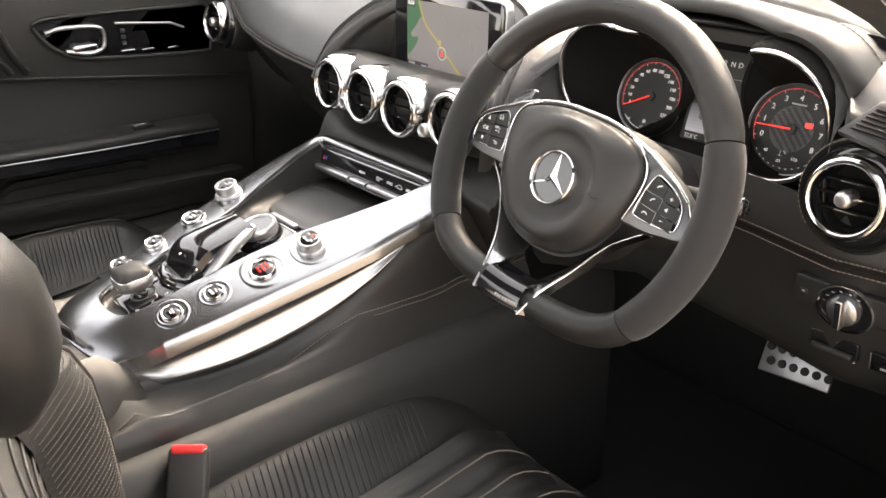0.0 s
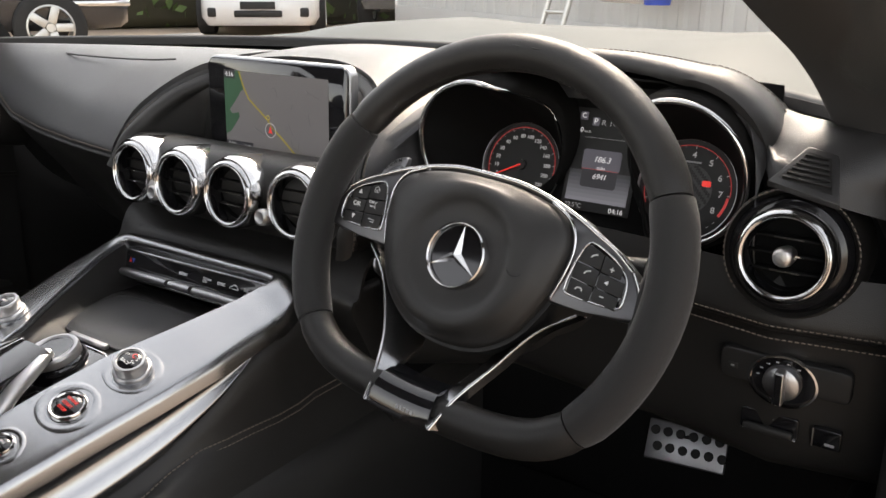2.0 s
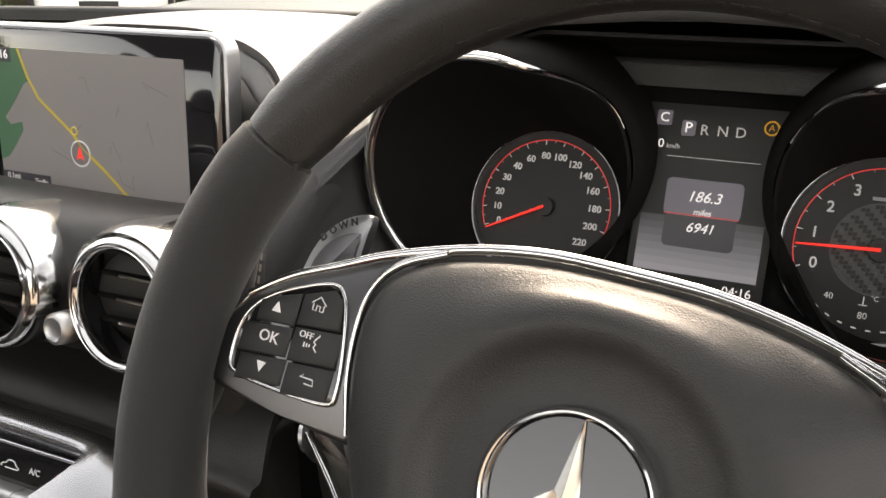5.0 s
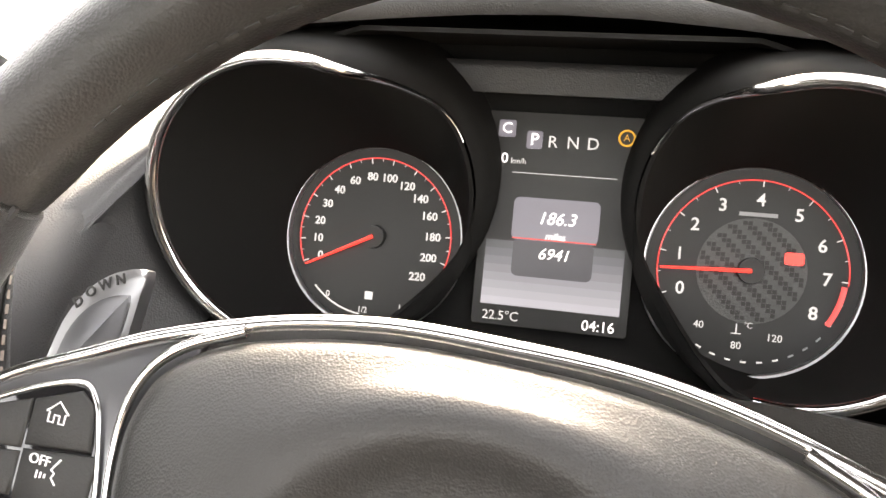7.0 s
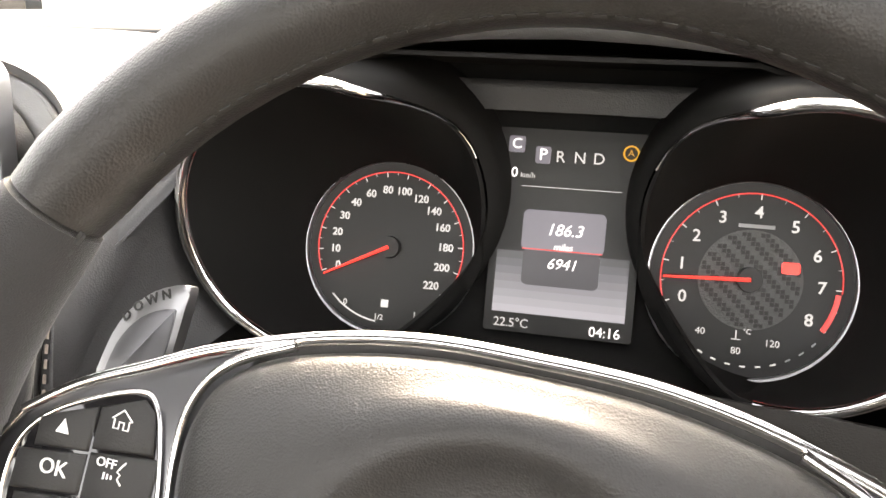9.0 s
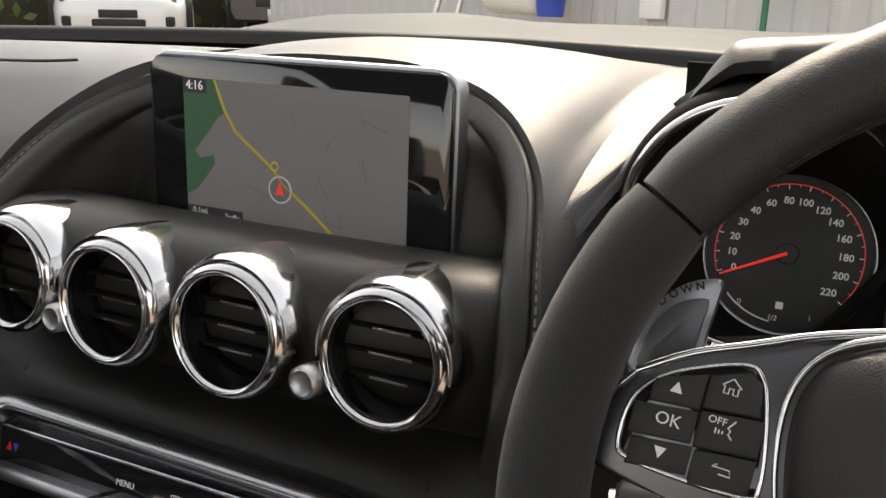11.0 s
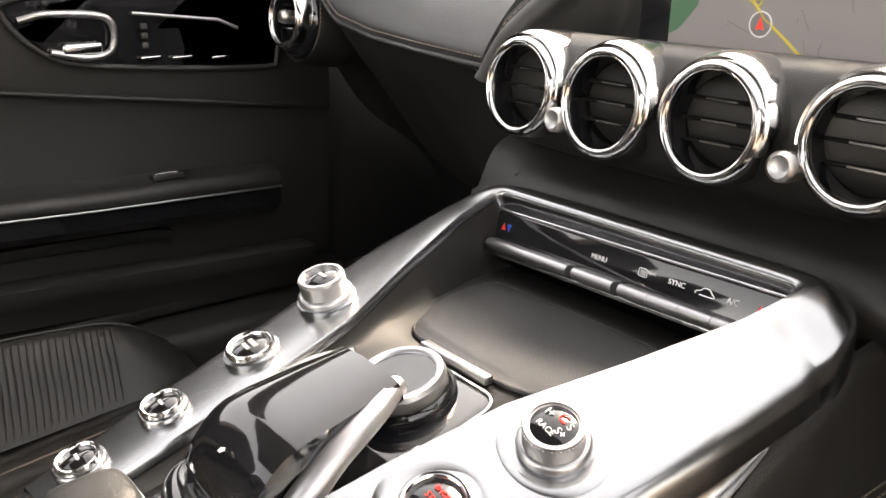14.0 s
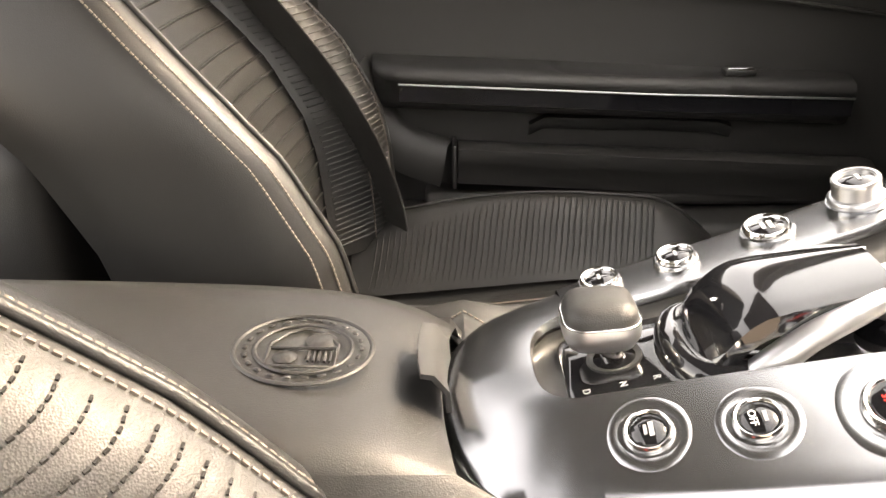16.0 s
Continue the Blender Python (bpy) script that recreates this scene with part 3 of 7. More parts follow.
def dashboard():
    t = thing("dashboard", "black leather dashboard with pale stitching and a round centre hood", "dashboard", (0, 0.4, 0.7), kind="structure")
    # passenger and driver pads: rows across x, profile from the cowl to the front edge and under
    # x, front edge y, z, fullness
    pad_l = [(-0.70, 0.30, 0.845), (-0.62, 0.285, 0.868), (-0.56, 0.268, 0.845), (-0.50, 0.252, 0.822), (-0.40, 0.232, 0.813), (-0.30, 0.215, 0.81), (-0.198, 0.208, 0.806)]
    rows = []
    for i in range(29):
        x = -0.72 + (0.72 - 0.198) * i / 28
        ye, ze = lerp_tab(pad_l, x)
        yc = cowl_y(x) - 0.015
        k = min(1.0, max(0.0, (yc - ye) / 0.35))
        ctl = [(x, yc, 0.905), (x, ye + (yc - ye) * 0.66, 0.917), (x, ye + (yc - ye) * 0.36, 0.908), (x, ye + (yc - ye) * 0.12, ze + (0.908 - ze) * 0.62), (x, ye + 0.004, ze + 0.018), (x, ye, ze)]
        rows.append(spl(ctl, 5))
    part("passenger_pad", loft(rows, thick=-0.012), "pad", t)
    edge = [r[-1] + V((0, -0.001, 0)) for r in rows]
    part("pad_piping", sweep(edge, 0.003, 6), "leather", t)
    part("pad_stitching", stitches([r[-2] + V((0, -0.0015, 0.0045)) for r in rows][3:]), "thread", t, "pale grey double stitching")
    # faint airbag seam on the pad
    part("airbag_seam", sweep(spl([(-0.50, 0.36, 0.909), (-0.47, 0.335, 0.909), (-0.36, 0.325, 0.9105), (-0.27, 0.33, 0.9125), (-0.24, 0.35, 0.9135)], 6), 0.0012, 5), "plastic", t)
    # passenger lower dash with glovebox
    rows = []
    for i in range(19):
        x = -0.72 + (0.72 - 0.165) * i / 18
        ye, ze = lerp_tab(pad_l, x)
        bulge = 0.02 * math.sin(math.pi * i / 18)
        near = max(0.0, 1 - (i - 18) ** 2 / 30)
        ctl = [(x, ye + 0.003, ze), (x, ye + 0.02, ze - 0.03), (x, ye + 0.07 - 0.03 * near, ze - 0.09), (x, ye + 0.13 - 0.06 * near, ze - 0.17), (x, ye + 0.24 - 0.1 * near, ze - 0.26), (x, 0.62, 0.40)]
        rows.append(spl(ctl, 4))
    part("passenger_lower_panel", loft(rows, thick=-0.01), "leather", t)
    gb_ = part("glovebox_latch", box(-0.245, -0.215, 0.268, 0.282, 0.722, 0.734, 0.004), "gloss", t, "black glovebox latch")
    # centre: arch rim and niche behind the display
    arch = spl([(-0.198, 0.208, 0.800), (-0.190, 0.232, 0.838), (-0.168, 0.285, 0.880), (-0.125, 0.330, 0.905), (-0.06, 0.36, 0.917), (0, 0.365, 0.919), (0.06, 0.36, 0.917), (0.125, 0.330, 0.905), (0.168, 0.285, 0.880), (0.190, 0.232, 0.838), (0.198, 0.208, 0.795), (0.194, 0.205, 0.755)], 6)
    rows = []
    for p in arch[:61]:
        yc = cowl_y(p.x) - 0.015
        a = V((p.x, yc, 0.905))
        rows.append(spl([a, a.lerp(p, 0.4) + V((0, 0, 0.012 + 0.3 * max(0, 0.87 - p.z))), a.lerp(p, 0.8) + V((0, 0, 0.008 + 0.35 * max(0, 0.87 - p.z))), p], 5))
    part("centre_top", loft(rows, thick=-0.01), "pad", t)
    rows = []
    for p in arch:
        c = V((p.x * 0.80, 0.318, 0.80 + (p.z - 0.80) * 0.75))
        rows.append(spl([p, p + V((-p.x * 0.03, -0.004, -0.006)), p.lerp(c, 0.35) + V((0, 0.004, 0)), c, V((p.x * 0.7, 0.30, 0.79))], 5))
    part("niche", loft(rows, thick=-0.006), "leather", t, "dark leather niche behind the display")
    part("niche_piping", sweep([p + V((0, -0.002, 0.001)) for p in arch], 0.0035, 7), "leather", t)
    part("niche_stitching", stitches([p * 1.0 + V((p.x * 0.03, -0.001, 0.0045)) for p in arch]), "thread", t, "pale stitched seam")
    # vent bar: a soft leather drum across the centre
    rows = []
    for i in range(33):
        x = -0.192 + 0.384 * i / 32
        e = max(0.0, (abs(x) - 0.17) / 0.022)
        s = math.sqrt(max(0.0, 1 - e * e)) if e > 0 else 1.0
        s = max(s, 0.25)
        yo = 0.012 * (1 - (x / 0.19) ** 2)
        cy, cz = 0.245, 0.80
        ring = [(0.062, 0.018), (0.045, 0.025), (0.02, 0.031), (-0.008, 0.033), (-0.024, 0.028), (-0.030, 0.016), (-0.032, 0.0), (-0.031, -0.018), (-0.027, -0.034), (-0.016, -0.046), (0.004, -0.055), (0.04, -0.066), (0.08, -0.072)]
        rows.append([V((x, cy - yo + a * s, cz + b * (0.5 + 0.5 * s))) for a, b in ring])
    part("vent_bar", loft(rows, thick=-0.004), "leather", t, "padded leather bar that holds the vents")
    # centre lower fascia down to the console
    rows = []
    for i in range(17):
        x = -0.20 + 0.40 * i / 16
        k = abs(x) / 0.2
        rows.append(spl([(x, 0.275, 0.757), (x, 0.255, 0.745), (x, 0.228, 0.733), (x, 0.200 + 0.012 * k ** 4, 0.722 - 0.02 * k ** 4), (x, 0.206, 0.69), (x, 0.25, 0.6), (x, 0.30, 0.45)], 4))
    part("centre_fascia", loft(rows, thick=-0.006), "leather", t)
    for s in (-1, 1):
        part("fascia_seam", sweep(spl([(s * 0.118, 0.262, 0.762), (s * 0.135, 0.236, 0.742), (s * 0.152, 0.204, 0.7245)], 5), 0.0016, 5), "plastic", t)
    # driver pad
    pad_r = [(0.195, 0.238, 0.838), (0.205, 0.268, 0.855), (0.213, 0.298, 0.872), (0.222, 0.304, 0.891), (0.24, 0.315, 0.906), (0.30, 0.38, 0.908), (0.48, 0.38, 0.908), (0.54, 0.34, 0.900), (0.565, 0.31, 0.888), (0.58, 0.275, 0.872), (0.61, 0.262, 0.868), (0.66, 0.275, 0.856), (0.72, 0.31, 0.84)]
    rows = []
    for i in range(31):
        x = 0.195 + (0.725 - 0.195) * i / 30
        ye, ze = lerp_tab(pad_r, x)
        yc = cowl_y(x) - 0.015
        soft = max(0.0, 1 - (x - 0.195) / 0.05)
        rows.append(spl([(x, yc, 0.905), (x, ye + (yc - ye) * 0.6, 0.917 - 0.004 * soft), (x, ye + (yc - ye) * 0.3, 0.908 - 0.010 * soft), (x, ye + (yc - ye) * 0.1, ze + (0.908 - ze) * (0.6 - 0.12 * soft)), (x, ye + 0.003 + 0.010 * soft, ze + 0.015 - 0.006 * soft), (x, ye, ze)], 5))
    part("driver_pad", loft(rows, thick=-0.002), "pad", t)
    for s, cx, far in ((-1, 0.286, [(0.196, 0.204, 0.770), (0.197, 0.212, 0.800), (0.195, 0.226, 0.825), (0.195, 0.238, 0.838), (0.205, 0.268, 0.855)]), (1, 0.494, [(0.585, 0.275, 0.770), (0.580, 0.262, 0.815), (0.575, 0.270, 0.858), (0.575, 0.31, 0.893), (0.565, 0.40, 0.912)])):
        rim = [V((cx - math.cos(radians(q)) * s * -0.074, 0.298 + w, 0.862 + 0.074 * math.sin(radians(q)))) for q, w in (((-50, 0.01), (-30, 0.006), (-12, 0.004), (0, 0.004), (8, 0.004)) if s < 0 else ((-50, 0.01), (-15, 0.004), (20, 0.004), (52, 0.008), (84, 0.02)))]
        ra, rb = spl(far, 5), spl(rim, 5)
        rows = [[p, p.lerp(q, 0.3) + V((0, -0.002, 0.004)) * (1 if s > 0 else 0.1), p.lerp(q, 0.65) + V((0, -0.006, 0.006)) * (1 if s > 0 else 0.1), q] for p, q in zip(ra, rb)]
        part("binnacle_flank", loft(rows, thick=0.001), "pad", t, "smooth leather flank beside the dials")
    # lower driver panel with the stitched ledge
    rows = []
    for i in range(21):
        x = 0.20 + (0.70 - 0.20) * i / 20
        k = 0.0 if x < 0.5 else 1.0
        ye = lerp_tab([(0.2, 0.23), (0.3, 0.30), (0.5, 0.275), (0.60, 0.255), (0.70, 0.275)], x)[0]
        zt = 0.80
        rows.append(spl([(x, ye + 0.02, zt), (x, ye + 0.012, 0.775), (x, ye + 0.008, 0.755), (x, ye + 0.018, 0.747), (x, ye + 0.024, 0.735), (x, ye + 0.03, 0.70), (x, ye + 0.04, 0.65), (x, ye + 0.06, 0.605), (x, ye + 0.12, 0.59), (x, 0.7, 0.56)], 3))
    part("driver_lower_panel", loft(rows, thick=-0.008), "leather", t)
    for dz in (0.0, -0.012):
        part("ledge_stitching", stitches([r[7] + V((0, -0.0035, 0.004 + dz * 0.9)) for r in rows[8:]], 0.005, 0.0032, 0.0005), "thread", t, "pale double stitching")
    # cowl shelf against the glass
    rows = []
    for i in range(25):
        x = -0.72 + 1.44 * i / 24
        y = cowl_y(x)
        rows.append([V((x, y - 0.03, 0.9135)), V((x, y + 0.0, 0.910)), V((x, y + 0.03, 0.90))])
    part("defroster_strip", loft(rows, thick=-0.01), "plastic", t)
    part("light_sensor", lathe([(0.006, 0), (0.006, 0.003), (0.004, 0.006), (0, 0.007)], Matrix.Translation((-0.006, 0.522, 0.915)), 16), "gloss", t, "small dome sensor")
    part("speaker_lid", prism(rrect(0.20, 0.10, 0.03), 0, 0.0016, Matrix.Translation((0.03, 0.465, 0.9165)), 0.001), "pad", t, "flat padded lid in the dash top")


dashboard()


# ---------- air vents ----------
def air_vent(x, y, z, R, knob, group):
    """A round chrome nozzle; local z points at the driver."""
    m = frame_at((x, y, z), (1, 0, 0), (0, 0.12, 1))
    t = thing("air_vent", "round chrome air vent with black louvres" + (" and a centre knob" if knob else ""), "air vent", m, group)
    part("chrome_ring", lathe([(R * 0.765, -0.02), (R * 0.775, 0.003), (R * 0.80, 0.0078), (R * 0.845, 0.0085), (R * 0.865, 0.0062), (R * 0.885, 0.0074), (R * 0.94, 0.0060), (R * 0.985, 0.0010), (R, -0.006), (R * 1.0, -0.03)], n=56), "chrome", t, local=True)
    if not knob:
        rows = []
        for k in range(33):
            a = radians(-8 + 196 * k / 32)
            w = math.sin(min(1, max(0, (k / 32))) * math.pi) ** 0.7
            c, s = math.cos(a), math.sin(a)
            rows.append(spl([(R * 0.97 * c, R * 0.97 * s, 0.003), (R * (1 + 0.04 * w) * c, R * (1 + 0.055 * w) * s, -0.006), (R * (1 + 0.05 * w) * c, R * (1 + 0.085 * w) * s, -0.020), (R * (1.0 + 0.02 * w) * c, R * (1 + 0.07 * w) * s, -0.042)], 4))
        part("chrome_cowl", loft(rows, thick=-0.002), "chrome", t, "bright hooded cowl over the ring", local=True)
    part("barrel", lathe([(R * 0.80, 0.003), (R * 0.76, -0.012), (R * 0.74, -0.024), (0, -0.026)], n=40), "tube_black", t, "black barrel", local=True)
    part("inner_ring", lathe([(R * 0.79, 0.001), (R * 0.775, 0.002), (R * 0.75, -0.004), (R * 0.75, -0.012)], n=40), "gloss", t, local=True)
    for k in (-1, 0, 1):
        h = k * R * 0.34
        w = math.sqrt((R * 0.73) ** 2 - h * h)
        lv = part("louvre", box(-w, w, h - 0.0012, h + 0.0012, -0.020, -0.006, 0.0008, 1), "tube_black", t, local=True)
        part("louvre_edge", box(-w * 0.45, w * 0.45, h - 0.0007, h + 0.0007, -0.0062, -0.0050, 0), "chrome", lv, "thin bright edge", local=True)
    if knob:
        kn = part("knob", lathe([(0.004, -0.012), (0.0075, -0.010), (0.0085, 0.004), (0.007, 0.010), (0.0045, 0.0115), (0, 0.0105)], n=24), "knob", t, "silver adjuster knob", local=True)
        part("surround", lathe([(R * 1.0, -0.010), (R * 1.12, -0.009), (R * 1.22, -0.015), (R * 1.26, -0.045)], n=56), "gloss", t, "piano black surround", local=True)
        part("collar", lathe([(R * 1.23, -0.018), (R * 1.30, -0.013), (R * 1.38, -0.022), (R * 1.42, -0.07)], n=56), "leather", t, "stitched leather collar", local=True)
        part("collar_stitching", stitches([V((R * 1.33 * math.cos(radians(a)), R * 1.33 * math.sin(radians(a)), -0.0142)) for a in range(-40, 225, 6)], 0.005, 0.003, 0.0005), "thread", t, local=True)
    return t


for vx, vy in ((-0.1325, 0.192), (-0.0425, 0.184), (0.043, 0.184), (0.133, 0.192)):
    air_vent(vx, vy, 0.7995, 0.0382, False, "centre air vents")
for vx in (-0.613, 0.607):
    air_vent(vx, 0.252, 0.820, 0.0395, True, "outer air vents")


def vent_knob(x):
    m = frame_at((x, 0.190, 0.781), (1, 0, 0), (0, 0.15, 1))
    t = thing("vent_knob", "small ribbed silver knob between two vents", "knob", m, "vent knobs")
    part("stem", lathe([(0.004, -0.012), (0.004, 0.0)], n=16), "plastic", t, local=True)
    prof = [(0.0085, -0.003), (0.0092, 0.003), (0.0088, 0.011), (0.0065, 0.0125)]
    part("cap", lathe(prof, n=28), "knob", t, local=True)
    part("cap_face", lathe([(0.0066, 0.0125), (0.005, 0.0115), (0, 0.0115)], n=24), "satin", t, local=True)


vent_knob(-0.087)
vent_knob(0.0925)


# ---------- display ----------
def display():
    m = frame_at((0.0028, 0.297, 0.8705), (1, 0, 0), (0, 0.03, 1))
    t = thing("navigation_display", "freestanding black navigation display with a silver edge", "display", m)
    out = rrect(0.238, 0.125, 0.012, 6)
    part("back_shell", prism(rrect(0.232, 0.121, 0.013, 6), -0.014, -0.0012, bev=0.002), "satin", t, "silver back shell and edge", local=True)
    part("bezel", prism(rrect(0.2285, 0.1175, 0.011, 6), -0.0012, 0.0015, bev=0.0012), "gloss", t, "gloss black bezel", local=True)
    part("foot", box(-0.05, 0.05, -0.085, -0.05, -0.03, -0.006, 0.006), "plastic", t, local=True)
    z = 0.0019
    W_, H_ = 0.171, 0.0955
    sc = part("screen", prism(rrect(W_, H_, 0.0008, 1, 0.0, -0.0035), 0.0015, z), "map_grey", t, "lit map screen", local=True)

    def uv(u, v):
        return (-W_ / 2 + u * W_, -0.0035 + H_ / 2 - v * H_)

    def flat(name, pts, mt, h, label=""):
        part(name, prism([uv(*p) for p in pts], z, z + h), mt, sc, label, local=True)

    flat("map_wood", [(0, 0), (0.165, 0), (0.205, 0.22), (0.17, 0.25), (0.12, 0.36), (0.045, 0.5), (0.075, 0.55), (0.14, 0.52), (0.145, 0.58), (0.10, 0.68), (0.05, 0.78), (0.0, 0.82)], "map_green", 0.0002, "dark green map area")

    def road(name, pts, w, mt, h):
        q = [V((*uv(*p), z + 0.0002)) for p in pts]
        part(name, sweep(q, w, 4, up=(0, 0, 1), flat=0.15), mt, sc, local=True)

    road("map_road", [(0.155, 0.0), (0.20, 0.2), (0.25, 0.34), (0.42, 0.56), (0.47, 0.66), (0.58, 0.80), (0.72, 1.0)], 0.0012, "map_yellow", 0)
    rnd = random.Random(3)
    for k in range(9):
        u, v = rnd.uniform(0.3, 0.9), rnd.uniform(0.15, 0.85)
        road("map_lane", [(u, v), (u + rnd.uniform(-0.04, 0.04), v + rnd.uniform(-0.1, 0.1)), (u + rnd.uniform(-0.08, 0.1), v + rnd.uniform(-0.05, 0.12))], 0.0004, "map_line", 0)
    flat("clock_box", [(0, 0), (0.115, 0), (0.115, 0.1), (0, 0.1)], "lcd_dark", 0.0004)
    writing("clock", "4:16", 0.0085, m @ Matrix.Translation((*uv(0.058, 0.05), z + 0.0006)), "lit_white", sc)
    flat("scale_box", [(0, 0.895), (0.275, 0.895), (0.275, 1.0), (0, 1.0)], "lcd_dark", 0.0004)
    writing("scale_text", "0.1mi", 0.0058, m @ Matrix.Translation((*uv(0.065, 0.93), z + 0.0006)), "lit_dim", sc)
    writing("traffic_text", "Traffic", 0.0048, m @ Matrix.Translation((*uv(0.225, 0.945), z + 0.0006)), "lit_dim", sc)
    flat("scale_bar", [(0.03, 0.965), (0.10, 0.965), (0.10, 0.98), (0.03, 0.98)], "lit_white", 0.0006)
    mm = Matrix.Translation((*uv(0.455, 0.70), z))
    part("position_ring", lathe([(0.0078, 0), (0.0085, 0.0006), (0.0092, 0)], mm, 28), "lit_dim", sc, local=True)
    part("position_disc", lathe([(0.0078, 0.0003), (0, 0.0003)], mm, 28), "map_line", sc, local=True)
    part("position_arrow", prism([(-0.0032, -0.004), (0, 0.005), (0.0032, -0.004), (0, -0.0025)], 0.0003, 0.0007, mm), "lit_red", sc, "red position arrow", local=True)
    part("junction_mark", lathe([(0.0018, 0), (0.0026, 0.0006), (0.0034, 0)], Matrix.Translation((*uv(0.432, 0.545), z)), 18), "map_yellow", sc, local=True)


display()


# ---------- instrument cluster ----------
RING = ((0.286, 0.298, 0.862, 1), (0.494, 0.298, 0.862, -1))
RR = 0.066


def tube_y(a, s):
    """Depth of the tube mouth at angle a; it sinks into the mask on the inner side."""
    c = math.cos(a) * s
    k = min(1.0, max(0.0, (c - 0.25) / 0.65))
    return 0.294 + 0.062 * k * k * (3 - 2 * k) - 0.008 * math.sin(a)


def cluster():
    t = thing("instrument_cluster", "twin-tube instrument cluster with chrome rings and a lit screen", "instrument cluster", (0.39, 0.38, 0.79))
    lean = V((0, 0.296, 0.955))
    for (cx, cy, cz, s), dx, dr in zip(RING, (0.2975, 0.482), (0.0405, 0.0425)):
        mouth, mid, deep = [], [], []
        dc = V((dx, 0.371, 0.8325))
        for k in range(64):
            a = 2 * math.pi * k / 64
            mouth.append(V((cx + RR * math.cos(a), tube_y(a, s), cz + RR * math.sin(a))))
            deep.append(dc + V((1, 0, 0)) * (dr * 1.19 * math.cos(a)) + lean * (dr * 1.19 * math.sin(a)) + V((0, -0.002, 0)))
        mid = [p.lerp(q, 0.55) + (p - V((cx, p.y, cz))) * 0.05 for p, q in zip(mouth, deep)]
        rows = [r + [r[0]] for r in (mouth, mid, deep)]
        part("tube", loft(rows, thick=0.002), "tube_black", t, "matt black tube")
        rr_ = [0.0030 * (1 - 0.75 * min(1, max(0, (math.cos(2 * math.pi * k / 64) * s - 0.2) / 0.6))) for k in range(64)]
        arc_ = range(4, 50) if s > 0 else range(46, 93)
        part("chrome_ring", sweep([mouth[k % 64] for k in arc_], [rr_[k % 64] for k in arc_], 8, up=(0, 1, 0)), "chrome", t, "bright chrome ring")
        # outer cowl of the tube
        rows = []
        for off, y in ((0.001, 0.001), (0.005, 0.004), (0.0075, 0.012), (0.009, 0.03), (0.010, 0.09)):
            rows.append([V((cx + (RR + off) * math.cos(2 * math.pi * k / 64), tube_y(2 * math.pi * k / 64, s) + y, cz + (RR + off) * math.sin(2 * math.pi * k / 64))) for k in range(65)])
        part("tube_cowl", loft(rows), "tube_black", t, "black padded cowl")
        # dial
        m = frame_at(dc, (1, 0, 0), lean)
        face = part("dial_face", lathe([(0, 0), (dr * 1.20, 0)], m, 48), "dial", t)
        part("bezel_ring", lathe([(dr * 1.13, 0), (dr * 1.14, 0.0035), (dr * 1.19, 0.004), (dr * 1.21, 0)], m, 56), "satin", face, "thin grey bezel")
        arc = [m @ V((dr * math.cos(radians(a)), dr * math.sin(radians(a)), 0.0006)) for a in (range(203, -38, -5) if s > 0 else range(206, -6, -5))]
        part("scale_arc", sweep(arc, 0.00035, 5), "lit_red_dim", face, "thin red scale line")
        if s > 0:
            marks = list(zip(("0", "10", "20", "30", "40", "60", "80", "100", "120", "140", "160", "180", "200", "220"), (203, 186, 169, 151, 133, 115, 97, 80, 61, 43, 24, 4, -16, -37)))
            size, rad = 0.0057, 0.76
        else:
            marks = list(zip("012345678", (199.5, 171, 144, 117, 87, 55, 25, -2, -31)))
            size, rad = 0.0084, 0.78
        for txt, a in marks:
            p = m @ V((dr * rad * math.cos(radians(a)), dr * rad * math.sin(radians(a)), 0.0006))
            writing("numeral", txt, size, frame_at(p, (1, 0, 0), lean), "lit_dim", face, bold=0.0001)
        for i in range(len(marks) * 2 - 1):
            a = radians(np.interp(i / 2, range(len(marks)), [q[1] for q in marks]))
            l = 0.93 if i % 2 == 0 else 0.96
            c, n = math.cos(a), math.sin(a)
            part("tick", sweep([m @ V((dr * l * c, dr * l * n, 0.0006)), m @ V((dr * 1.0 * c, dr * 1.0 * n, 0.0006))], 0.00032 if i % 2 == 0 else 0.0002, 4), "lit_dim", face)
        # needle
        a = radians(206 if s > 0 else 182.5)
        tip, tail = V((dr * 0.97 * math.cos(a), dr * 0.97 * math.sin(a), 0.003)), V((0.0, 0.0, 0.004))
        part("needle", sweep([m @ tail, m @ tail.lerp(tip, 0.5), m @ tip], [0.0010, 0.0008, 0.0005], 6), "lit_red", face, "red needle")
        part("needle_hub", lathe([(dr * 0.15, 0.0), (dr * 0.14, 0.003), (0, 0.003)], m, 24), "dial", face)
        if s < 0:
            part("carbon_disc", lathe([(dr * 0.58, 0.0004), (0, 0.0004)], m, 40), "carbon", face, "carbon weave centre disc")
            # raised weave
            bm = bmesh.new()
            st = dr * 0.052
            for i in range(-11, 12):
                for j in range(-11, 12):
                    x, y = i * st, j * st
                    if math.hypot(x, y) < dr * 0.55 and (i + j) % 4 < 2:
                        bmesh.ops.create_cube(bm, size=1.0, matrix=m @ Matrix.Translation((x, y, 0.0005)) @ Matrix.Diagonal((st * 0.9, st * 0.9, 0.0003, 1)))
            tagged(part("weave", bm, "trim", face), kind="stuff")
            rz = [m @ V((dr * 0.965 * math.cos(radians(b)), dr * 0.965 * math.sin(radians(b)), 0.0008)) for b in range(-5, -33, -3)]
            part("red_zone", sweep(rz, 0.0014, 5, flat=0.3, up=tuple(m.to_3x3() @ V((0, 0, 1)))), "lit_red_dim", face, "red rev zone")
